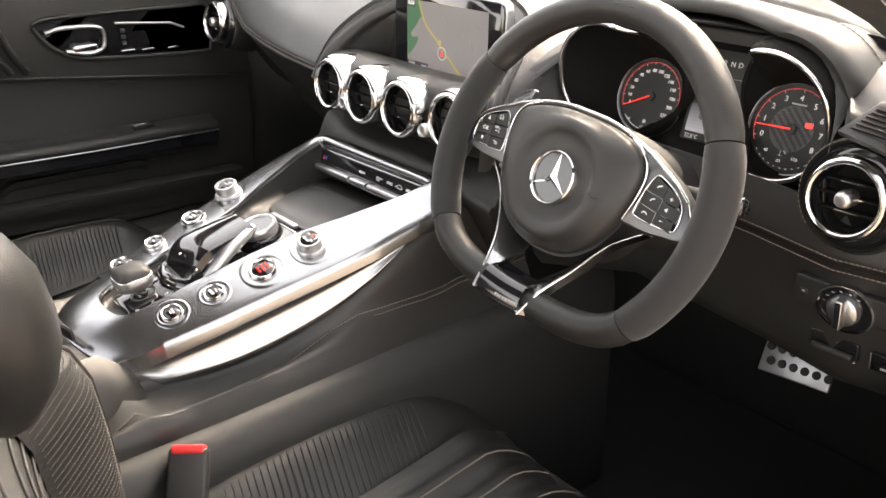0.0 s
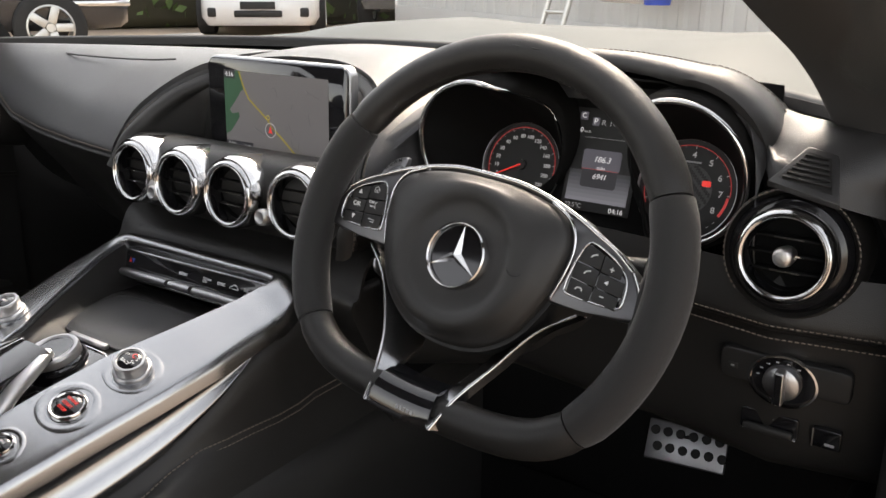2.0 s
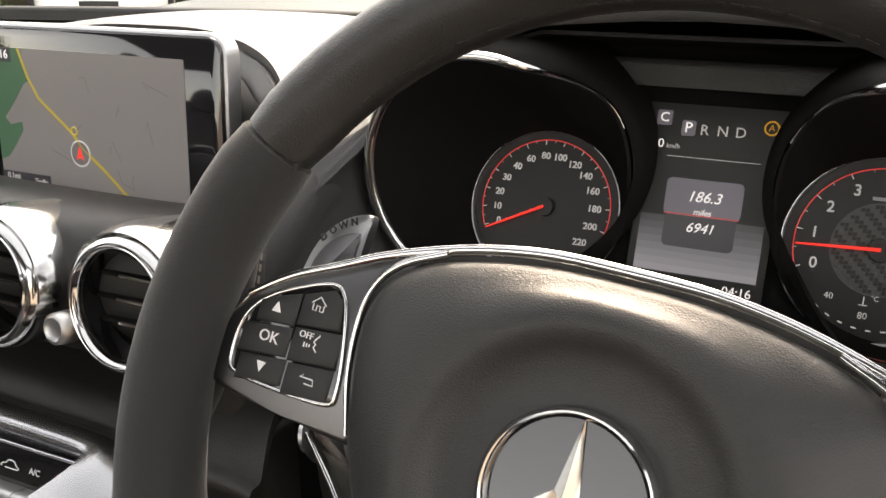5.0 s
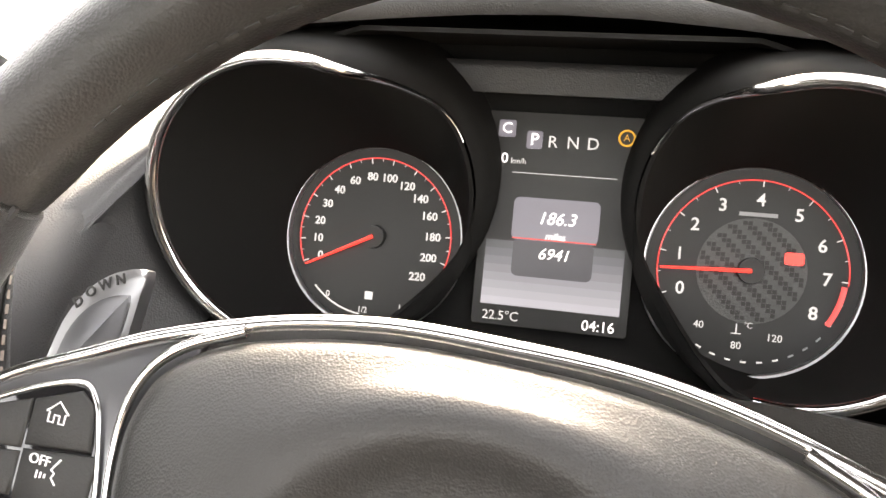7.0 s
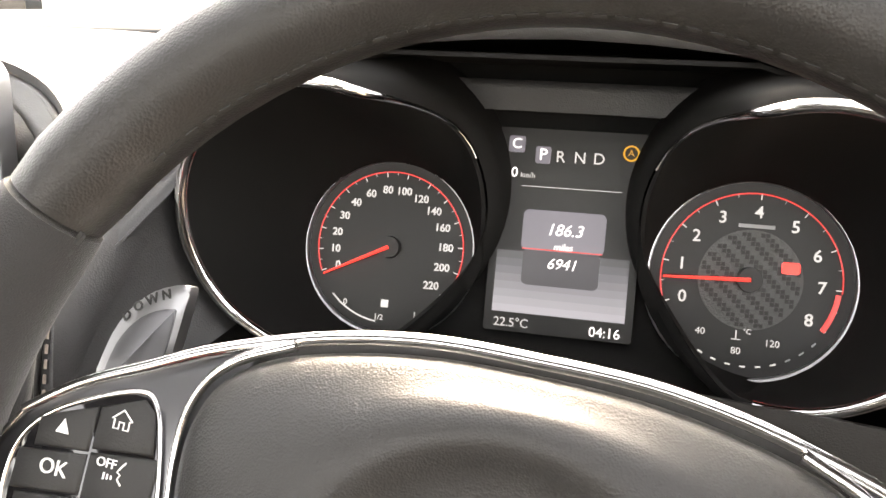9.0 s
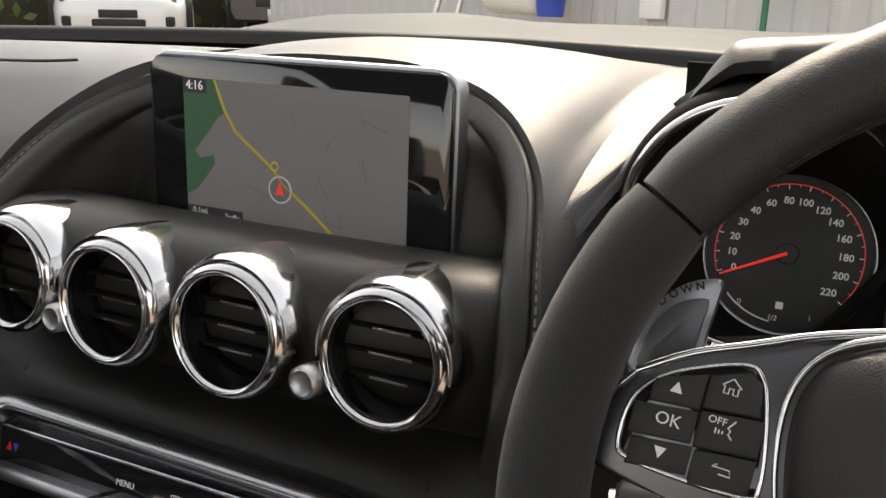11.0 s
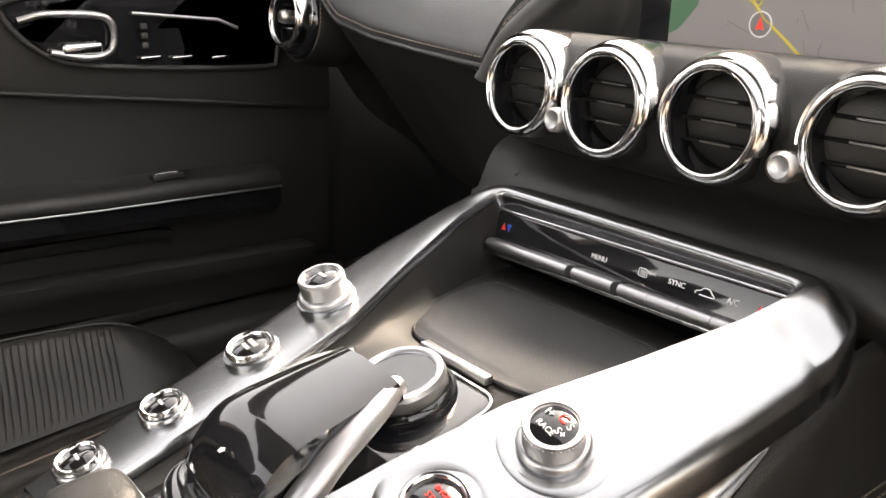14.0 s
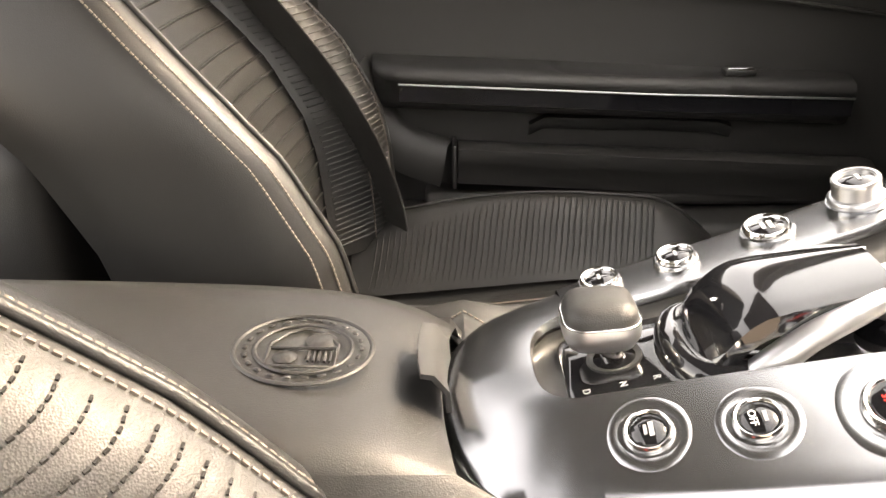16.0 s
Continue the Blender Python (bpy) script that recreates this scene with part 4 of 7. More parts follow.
            bx = m @ Matrix.Translation((dr * 0.43, dr * 0.17, 0.0008))
            part("brake_lamp", prism(rrect(0.0085, 0.0056, 0.0012, 3), 0.0, 0.0006, bx), "lit_red", face, "red brake warning lamp")
            for q, txt in (((-0.50, -0.64), "40"), ((-0.09, -0.83), "80"), ((0.30, -0.71), "120")):
                writing("numeral", txt, 0.0048, m @ Matrix.Translation((dr * q[0], dr * q[1], 0.0007)), "lit_dim", face)
            part("maker_badge", box(-0.0085, 0.0085, dr * 0.62 - 0.0009, dr * 0.62 + 0.0009, 0.0005, 0.0009, 0, m=m @ Matrix.Translation((0.001, 0.0, 0))), "grey_print", face, "small grey bar badge")
            part("thermometer_mark", box(-0.0003, 0.0003, -0.0025, 0.0018, 0, 0.0003, 0, m=m @ Matrix.Translation((-dr * 0.10, -dr * 0.63, 0.0006))), "lit_dim", face)
            part("thermometer_mark", box(-0.0022, 0.0022, -0.0030, -0.0026, 0, 0.0003, 0, m=m @ Matrix.Translation((-dr * 0.10, -dr * 0.63, 0.0006))), "lit_dim", face)
            writing("numeral", "\u00b0C", 0.0036, m @ Matrix.Translation((dr * 0.02, -dr * 0.60, 0.0007)), "lit_dim", face)
            g0, g1 = 222, 318
        else:
            for q, txt in (((-0.55, -0.78), "0"), ((0.42, -0.86), "1")):
                writing("numeral", txt, 0.0045, m @ Matrix.Translation((dr * q[0], dr * q[1], 0.0007)), "lit_dim", face)
            part("fuel_mark", box(-0.002, 0.002, -dr * 0.80, -dr * 0.70, 0.0004, 0.0009, 0, m=m), "lit_dim", face, "small pump symbol")
            writing("numeral", "1/2", 0.0042, m @ Matrix.Translation((-dr * 0.07, -dr * 0.94, 0.0007)), "lit_dim", face)
            g0, g1 = 225, 262
        for k in range(11):
            a = radians(g0 + (g1 - g0) * k / 10)
            q = m @ Matrix.Translation((dr * 1.0 * math.cos(a), dr * 1.0 * math.sin(a), 0.0006)) @ Matrix.Rotation(a + math.pi / 2, 4, "Z")
            part("gauge_bar", box(-0.0013, 0.0013, -0.0004, 0.0004, 0, 0.0003, 0, m=q), "lit_dim" if k < 8 or s > 0 else "grey_print", face)
    # mask between the tubes
    rows = []
    for z, y in ((0.936, 0.396), (0.92, 0.398), (0.90, 0.394), (0.86, 0.3835), (0.82, 0.372), (0.785, 0.362), (0.765, 0.345), (0.755, 0.31)):
        rows.append([V((x, y + 0.002, z)) for x in (0.225, 0.27, 0.34, 0.39, 0.44, 0.51, 0.555)])
    part("mask", loft(rows, thick=0.003), "tube_black", t, "matt black mask")
    # screen between the dials
    m = frame_at((0.390, 0.3755, 0.847), (1, 0, 0), lean)
    sc = part("screen", prism(rrect(0.076, 0.106, 0.001, 1), 0, 0.0008, m), "dial", t, "tall dark screen")

    def w(name, txt, x, y, size, mt="lit_white", shear=0.0):
        writing(name, txt, size, m @ Matrix.Translation((x, y, 0.0014)), mt, sc, lean=shear)

    rows = []
    lo = part("odometer_field", prism([(-0.034, -0.043), (0.034, -0.043), (0.034, -0.011), (-0.034, -0.011)], 0.0008, 0.0010, m), "lcd_dark", sc, "bluish grey field")
    for k in range(8):
        y0 = -0.043 + 0.0040 * k
        glow_ = "field_tone_%d" % k
        M[glow_] = glow(glow_, tuple(c * (1 - 0.10 * k) for c in (0.60, 0.62, 0.72)), 0.085 - 0.0085 * k)
        part("field_tone", prism([(-0.034, y0), (0.034, y0), (0.034, y0 + 0.0040), (-0.034, y0 + 0.0040)], 0.0010, 0.0011, m), glow_, sc, "pale glow of the lower field")
    part("odometer_card", prism(rrect(0.0425, 0.021, 0.003, 4, -0.0005, 0.0005), 0.0011, 0.0012, m), "lcd_mid", sc)
    part("trip_card", prism(rrect(0.0395, 0.019, 0.003, 4, -0.0005, -0.0185), 0.0011, 0.0012, m), "lcd_dark", sc)
    part("card_line", box(-0.021, 0.020, -0.0096, -0.0091, 0.0012, 0.0014, 0, m=m), "lit_red_dim", sc)
    w("odometer", "186.3", 0.0, 0.001, 0.0085, shear=0.25)
    w("unit", "miles", 0.0, -0.0075, 0.0048, shear=0.2)
    w("trip", "6941", 0.0, -0.0165, 0.0078, shear=0.25)
    w("temperature", "22.5\u00b0C", -0.0235, -0.0485, 0.0065, "lit_dim")
    w("clock", "04:16", 0.0245, -0.0490, 0.0072)
    part("mode_box", prism(rrect(0.0085, 0.0085, 0.001, 2, -0.0285, 0.0445), 0.0008, 0.0011, m), "lcd_mid", sc)
    w("mode", "C", -0.0285, 0.0445, 0.0075)
    part("gear_box", prism(rrect(0.0078, 0.0088, 0.001, 2, -0.0145, 0.0395), 0.0008, 0.0011, m), "lcd_mid", sc)
    w("gear", "P", -0.0145, 0.0395, 0.0085)
    for txt, x in (("R", -0.0055), ("N", 0.0045), ("D", 0.0142)):
        w("gear", txt, x, 0.0388, 0.0082, "lit_dim")
    w("speed", "0", -0.0285, 0.0295, 0.0072)
    w("speed_unit", "km/h", -0.0215, 0.0285, 0.0038, "lit_dim")
    part("rule", box(-0.024, 0.027, 0.0228, 0.0231, 0.0009, 0.0012, 0, m=m), "lit_dim", sc)
    part("stop_start_lamp", lathe([(0.0032, 0.0009), (0.0037, 0.0013), (0.0042, 0.0009)], m @ Matrix.Translation((0.0300, 0.0430, 0)), 20), "lit_amber", sc, "amber warning lamp")
    w("stop_start_letter", "A", 0.0300, 0.0430, 0.0046, "lit_amber")
    # hood
    rows = []
    for off, y, drop in ((0.012, 0.300, 0), (0.018, 0.298, 0), (0.024, 0.304, 0), (0.028, 0.318, 0), (0.028, 0.36, 0.004), (0.020, 0.43, 0.012), (0.008, 0.50, 0.024)):
        r = RR + off
        line = []
        for k in range(15):
            a, grow = radians(128 - 38 * k / 14), min(1.0, k / 9.0)
            rk = RR + 0.008 + (off - 0.008) * grow
            line.append(V((0.286 + rk * math.cos(a), y + 0.012 * (1 - grow), 0.862 + rk * math.sin(a) - drop - 0.004 * (1 - grow))))
        line += [V((0.286 + 0.208 * k / 6, y + 0.035 * math.sin(math.pi * k / 6) * max(0.0, 1 - (y - 0.298) / 0.15), 0.862 + r - drop + 0.006 * math.sin(math.pi * k / 6))) for k in range(1, 6)]
        line += [V((0.494 + r * math.cos(a), y, 0.862 + r * math.sin(a) - drop)) for a in [radians(90 - 115 * k / 14) for k in range(15)]]
        rows.append(line)
    part("hood_lining", loft([[V((x, y_, z_ - 0.35 * max(0, abs(x - 0.39) - 0.09))) for x in (0.25, 0.31, 0.39, 0.47, 0.54)] for y_, z_ in ((0.405, 0.930), (0.36, 0.937), (0.318, 0.940))], thick=0.002), "tube_black", t, "matt black lining under the hood")
    part("hood", loft(rows, thick=0.006), "leather", t, "padded leather hood")
    part("hood_stitching", stitches([p + V((0, 0.0, 0.001)) for p in rows[4]], 0.006, 0.004, 0.0005), "thread", t)


cluster()


# ---------- steering wheel ----------
def steering_wheel():
    m0 = frame_at((0.4055, 0.1015, 0.828), (1, 0, 0), (0, 0.4124, 0.911)) @ Matrix.Rotation(radians(-5), 4, "Z")
    t = thing("steering_wheel", "flat-bottomed black steering wheel with suede grips and silver spokes", "steering wheel", m0)

    def rim_c(a):
        x, y = 0.1600 * math.cos(a), 0.1585 * math.sin(a)
        if y < -0.085:
            y = -0.085 - 0.046 * math.tanh((-0.085 - y) / 0.050)
        return V((x + 0.005, y, 0))

    def rim_piece(name, a0, a1, mt, label, fat):
        n = max(8, int(abs(a1 - a0) / 4))
        rows = []
        for i in range(n + 1):
            a = radians(a0 + (a1 - a0) * i / n)
            c = rim_c(a)
            d = (rim_c(a + 0.01) - rim_c(a - 0.01)).normalized()
            out = V((d.y, -d.x, 0))
            e = min(i, n - i)
            f = fat * (0.93 if e == 0 else 1.0)
            row = []
            for j in range(18):
                b = 2 * math.pi * j / 18
                row.append(c + out * (0.0152 * f * math.cos(b)) + V((0, 0, 1)) * (0.0172 * f * math.sin(b)) - out * (0.0025 * math.sin(b) * 0.6))
            rows.append(row)
        return part(name, loft(rows, True, True), mt, t, label, local=True)

    rim_piece("rim_top", 28.4, 151.6, "leather", "smooth leather top of the rim", 1.0)
    rim_piece("grip", -37.6, 27.8, "suede", "black suede grip", 1.06)
    rim_piece("grip", 152.2, 217.6, "suede", "black suede grip", 1.06)
    rim_piece("rim_bottom", 218.2, 321.8, "leather", "flat smooth leather bottom of the rim", 1.0)
    for a in (87.0, 93.0):
        c = rim_c(radians(a))
        part("top_seam", lathe([(0.0156, -0.0006), (0.0161, 0), (0.0156, 0.0006)], Matrix.Translation(c) @ Matrix.Rotation(radians(90), 4, "X"), 20, 1.0, 1.1), "thread_dark", t, local=True)
    for a0, a1 in ((40, 140), (152, 215), (-35, 28), (235, 305)):
        pts = []
        for i in range(40):
            a = radians(a0 + (a1 - a0) * i / 39)
            c = rim_c(a)
            pts.append(c - c.normalized() * 0.0146 + V((0, 0, 0.005)))
        part("rim_stitching", stitches(pts, 0.0055, 0.0036, 0.0007), "thread_dark", t, "black cross stitching", local=True)
    # hub cover: flat shoulder, a soft round ridge, then a dish round the badge
    ctl = [(0.0, 0.0570), (0.025, 0.0562), (0.047, 0.0528), (0.066, 0.0472), (0.0775, 0.0395), (0.0825, 0.030), (0.0840, 0.019), (0.0820, 0.002), (0.0745, -0.024), (0.058, -0.052), (0.033, -0.070), (0.0, -0.0755)]
    outline = spl([(x, y, 0) for x, y in ctl] + [(-x, y, 0) for x, y in ctl[-2:0:-1]], 6, True)
    bc = V((0.001, -0.0078, 0))
    rows = []
    for k, h in ((1.0, -0.016), (1.0, -0.003), (0.985, 0.001), (0.95, 0.0038), (0.90, 0.0060)):
        rows.append([V((p.x * k, p.y * k, h)) for p in outline])
    last = rows[-1]
    for q, rad, h in ((0.35, 0.056, 0.0095), (0.7, 0.055, 0.0128), (1.0, 0.052, 0.0146), (1.0, 0.0485, 0.0142), (1.0, 0.0445, 0.0118), (1.0, 0.0400, 0.0095), (1.0, 0.030, 0.0085), (1.0, 0.002, 0.0085)):
        ring = []
        for p in last:
            d = (p - bc)
            d.z = 0
            d.normalize()
            ring.append(V((p.x, p.y, h)).lerp(V((bc.x + d.x * rad, bc.y + d.y * rad, h)), q))
        rows.append(ring)
    cover = part("airbag_cover", loft(rows, True, True), "airbag", t, "grained black airbag cover", local=True)
    part("airbag_mark", sweep(spl([(0.048, -0.006, 0.0146), (0.051, -0.0085, 0.0150), (0.057, -0.0085, 0.0142), (0.060, -0.006, 0.0132)], 4), 0.0005, 5), "plastic", cover, "embossed horn mark", local=True)
    B = Matrix.Translation(bc)
    part("badge_disc", lathe([(0.0240, 0.006), (0.0240, 0.0112), (0, 0.0112)], B, n=40), "gloss", cover, "gloss black disc", local=True)
    part("badge_ring", lathe([(0.0232, 0.009), (0.0238, 0.0140), (0.0250, 0.0152), (0.0264, 0.0140), (0.0268, 0.008)], B, n=56), "chrome", cover, "chrome ring", local=True)
    for k in range(3):
        a = radians(90 + 120 * k)
        bm = bmesh.new()
        d, n = V((math.cos(a), math.sin(a), 0)), V((-math.sin(a), math.cos(a), 0))
        tip, c0 = d * 0.0242 + V((0, 0, 0.0122)), V((0, 0, 0.0158))
        l, r = d * 0.0020 + n * 0.0038 + V((0, 0, 0.0113)), d * 0.0020 - n * 0.0038 + V((0, 0, 0.0113))
        vs = [bm.verts.new(p + bc) for p in (tip, c0, l, r, V((0, 0, 0.0108)))]
        for f in ((0, 1, 2), (0, 3, 1), (1, 4, 2), (1, 3, 4), (0, 2, 4), (0, 4, 3)):
            bm.faces.new([vs[i] for i in f])
        part("badge_arm", bm, "chrome", cover, local=True, smooth=15)
    # one bright line runs over the cover and out along both spokes
    top = [(0.0, 0.0605), (0.025, 0.0600), (0.047, 0.0568), (0.066, 0.0518), (0.0845, 0.0455), (0.100, 0.0385), (0.118, 0.0305), (0.1340, 0.0200)]
    line = spl([V((-x, y, -0.003 - 0.03 * max(0, x - 0.07))) for x, y in top[:0:-1]] + [V((x, y, -0.003 - 0.03 * max(0, x - 0.07))) for x, y in top], 4)
    part("cover_trim", sweep(line, [0.0020 - 0.0008 * abs(i / (len(line) - 1) - 0.5) for i in range(len(line))], 8, up=(0, 0, 1)), "chrome", t, "bright trim line over the cover", local=True)
    for s in (-1, 1):
        side = spl([(s * 0.060, 0.0520, -0.001), (s * 0.0745, 0.0452, -0.001), (s * 0.0832, 0.0362, -0.002), (s * 0.0868, 0.0230, -0.003), (s * 0.0852, 0.004, -0.003), (s * 0.0800, -0.016, -0.004)], 5)
        part("cover_side_trim", sweep(side, [0.0017 * (1 - 0.55 * i / (len(side) - 1)) for i in range(len(side))], 8), "chrome", t, "bright curved line beside the cover", local=True)
    part("hub_body", prism([(p.x * 1.045, p.y * 1.04) for p in outline], -0.060, -0.008, bev=0.004), "plastic", t, local=True)
    part("column", lathe([(0.045, -0.055), (0.05, -0.12), (0.055, -0.16)], n=28), "plastic", t, "black column shroud", local=True)
    # side spokes with key pads
    for s in (-1, 1):
        spoke = [(0.072, 0.0500), (0.0845, 0.0455), (0.100, 0.0385), (0.118, 0.0305), (0.1345, 0.0195), (0.1425, 0.007), (0.1462, -0.006), (0.1445, -0.0135), (0.134, -0.0160), (0.108, -0.0175), (0.080, -0.0195), (0.072, -0.012), (0.072, 0.020)]
        pts = [(s * x, y) for x, y in spoke]
        if s < 0:
            pts = pts[::-1]
        sp = part("side_spoke", prism(pts, -0.022, -0.0045, bev=0.0025, seg=3), "gunmetal", t, "dark satin metal spoke", local=True)
        edge = spl([(s * 0.1345, 0.0195, -0.006), (s * 0.1428, 0.007, -0.0065), (s * 0.1465, -0.006, -0.007), (s * 0.1450, -0.0137, -0.0075)], 5)
        part("spoke_edge", sweep(edge, 0.0012, 6), "chrome", sp, "bright outer edge", local=True)
        pad = [(p.x, p.y) for p in spl([(0.0890, 0.007, 0), (0.0920, 0.0215, 0), (0.0950, 0.0290, 0), (0.1000, 0.0318, 0), (0.1135, 0.0272, 0), (0.1262, 0.0200, 0), (0.1332, 0.010, 0), (0.1338, -0.0045, 0), (0.1290, -0.0085, 0), (0.110, -0.0095, 0), (0.0905, -0.0085, 0), (0.0880, -0.004, 0)], 4, True)]
        pts = [(s * x, y) for x, y in pad]
        ring = [V((x, y, -0.0038)) for x, y in pts]
        kp = part("key_pad", prism(pts if s > 0 else pts[::-1], -0.010, -0.0036, bev=0.0012), "gloss", sp, "black key pad", local=True)
        part("key_pad_edge", sweep(ring, 0.0009, 6, True), "chrome", kp, "chrome outline", local=True)
        # six keys cut out of the pad by its outline
        cuts = [((0.0925, 0.1105), (0.0165, 0.0300)), ((0.1112, 0.1275), (0.0135, 0.0255)), ((0.0905, 0.1105), (0.0040, 0.0160)), ((0.1112, 0.1318), (0.0022, 0.0128)), ((0.0905, 0.1095), (-0.0082, 0.0033)), ((0.1102, 0.1300), (-0.0080, 0.0015))]
        if s < 0:
            signs = ("home", "up", "voice", "ok", "back", "down")
            spots = ((0.1032, 0.0236), (0.1196, 0.0183), (0.1028, 0.0104), (0.1197, 0.0074), (0.0999, -0.0028), (0.1197, -0.0032))
        else:
            signs = ("phone", "plus", "talk", "mute", "hang", "minus")
            spots = ((0.1035, 0.0225), (0.1195, 0.0170), (0.1020, 0.0100), (0.1190, 0.0070), (0.0995, -0.0030), (0.1180, -0.0035))
        for ((x0, x1), (y0, y1)), (x, y), sg in zip(cuts, spots, signs):
            slope = -0.35 * (x1 - x0) if y1 > 0.02 else -0.12 * (x1 - x0)
            quad = [(x0, y0), (x1, y0 + slope * (0.3 if y1 > 0.02 else 1)), (x1, y1 + slope), (x0, y1)]
            if sg in ("home", "phone"):
                quad = [(x0, y0), (x1, y0 - 0.002), (x1, y1 - 0.0045), (x0 + 0.006, y1), (x0 + 0.002, y1 - 0.003)]
            pts = [(s * a_, b_) for a_, b_ in quad]
            kb = part("key", prism(pts if s > 0 else pts[::-1], -0.005, -0.0029, bev=0.0007), "plastic", kp, local=True)
            q = Matrix.Translation((s * x, y, -0.0027))
            if sg in ("up", "down"):
                f = 1 if sg == "up" else -1
                part("sign", prism([(-0.0020, -0.0016 * f), (0.0020, -0.0016 * f), (0, 0.0022 * f)][::f], 0, 0.0002, q), "white_print", kp, local=True)
            elif sg == "ok":
                writing("sign", "OK", 0.0058, m0 @ q, "white_print", kp)
            elif sg == "voice":
                writing("sign", "OFF", 0.0034, m0 @ q @ Matrix.Translation((-0.0020, 0.0017, 0)), "white_print", kp)
                part("sign", sweep([q @ V(p) for p in ((0.0036, 0.0030, 0), (0.0022, 0.0012, 0), (0.0016, 0.0002, 0), (0.0026, -0.0004, 0), (0.0020, -0.0016, 0), (0.0034, -0.0030, 0))], 0.00028, 4), "white_print", kp, "face outline symbol", local=True)
                for w_ in range(3):
                    part("sign", box(-0.0022 + 0.0011 * w_, -0.0017 + 0.0011 * w_, -0.0024 + 0.0002 * w_, -0.0006 - 0.0002 * w_, 0, 0.0002, 0, m=q), "white_print", kp, local=True)
            elif sg in ("plus", "minus"):
                part("sign", box(-0.0018, 0.0018, -0.0003, 0.0003, 0, 0.0002, 0, m=q), "white_print", kp, local=True)
                if sg == "plus":
                    part("sign", box(-0.0003, 0.0003, -0.0018, 0.0018, 0, 0.0002, 0, m=q), "white_print", kp, local=True)
            elif sg == "home":
                part("sign", sweep([q @ V(p) for p in ((-0.0030, 0.0, 0), (0, 0.0026, 0), (0.0030, 0.0, 0))], 0.00026, 4), "white_print", kp, "house symbol", local=True)
                part("sign", sweep([q @ V(p) for p in ((-0.0022, 0, 0), (-0.0022, -0.0024, 0), (-0.0007, -0.0024, 0), (-0.0007, -0.0006, 0), (0.0007, -0.0006, 0), (0.0007, -0.0024, 0), (0.0022, -0.0024, 0), (0.0022, 0, 0))], 0.00026, 4), "white_print", kp, local=True)
            elif sg == "back":
                part("sign", sweep([q @ V(p) for p in ((-0.0016, 0.0018, 0), (-0.0030, 0.0008, 0), (0.0024, 0.0008, 0), (0.0030, -0.0012, 0), (-0.0006, -0.0012, 0))], 0.00026, 4), "white_print", kp, "return arrow", local=True)
            elif sg == "mute":
                part("sign", prism([(-0.0020, -0.0007), (-0.0008, -0.0007), (0.0006, -0.0018), (0.0006, 0.0018), (-0.0008, 0.0007), (-0.0020, 0.0007)], 0, 0.0002, q), "white_print", kp, "loudspeaker symbol", local=True)
            elif sg == "hang":
                part("sign", sweep(spl([q @ V(p) for p in ((-0.0026, -0.0010, 0), (-0.0016, 0.0008, 0), (0.0016, 0.0008, 0), (0.0026, -0.0010, 0))], 4), 0.0005, 4), "white_print", kp, "receiver symbol", local=True)
            else:
                part("sign", sweep(spl([q @ V(p) for p in ((-0.0022, -0.0012, 0), (-0.0010, 0.0006, 0), (0.0008, 0.0014, 0), (0.0024, 0.0018, 0))], 4), 0.0005, 4), "white_print", kp, "receiver symbol", local=True)
        part("thumb_rest", sweep(spl([(s * 0.1530, 0.042, -0.012), (s * 0.1490, 0.026, -0.0115), (s * 0.1475, 0.004, -0.0115), (s * 0.1490, -0.018, -0.012), (s * 0.1530, -0.034, -0.013)], 5), 0.0085, 12), "suede", t, "suede web between rim and spoke", local=True)
    # lower V spoke
    for s in (-1, 1):
        arm = [V((s * 0.1000, -0.0215, -0.014)), V((s * 0.0740, -0.0450, -0.010)), V((s * 0.0530, -0.0800, -0.004)), V((s * 0.0385, -0.1100, 0.010)), V((s * 0.0315, -0.1365, 0.0215))]
        inner = [V((s * 0.0680, -0.0400, -0.034)), V((s * 0.0430, -0.0640, -0.032)), V((s * 0.0300, -0.0880, -0.022)), V((s * 0.0270, -0.1080, 0.004)), V((s * 0.0270, -0.1350, 0.0205))]
        a, b = spl(arm, 5), spl(inner, 5)
        part("lower_spoke", loft([[p + V((s * 0.003, 0, -0.012)) for p in a], a, b, [p + V((0, 0, -0.010)) for p in b]], thick=0.002), "silver", t, "polished silver lower spoke", local=True)
        part("lower_spoke_edge", sweep(a, 0.0016, 6), "chrome", t, local=True)
    rows = []
    for y, z, w_ in ((-0.1040, -0.008, 0.0265), (-0.1075, 0.009, 0.0265), (-0.1115, 0.0165, 0.0268), (-0.119, 0.0205, 0.0275), (-0.128, 0.0218, 0.0285), (-0.1375, 0.0195, 0.029)):
        rows.append([V((w_ * u, y - 0.0015 * (1 - u * u), z)) for u in (-1, -0.6, 0, 0.6, 1)])
    clasp = part("spoke_clasp", loft(rows, thick=0.003), "gloss", t, "dark metal clasp", local=True)
    for k, w_ in enumerate((0.0022, 0.0022, 0.0016, 0.0022, 0.0022)):
        part("badge_bar", box(-0.002 + 0.0034 * k, -0.002 + 0.0034 * k + w_, -0.132, -0.1290, 0.0200, 0.0222, 0.0002), "grey_print", clasp, "plain maker's bars", local=True)
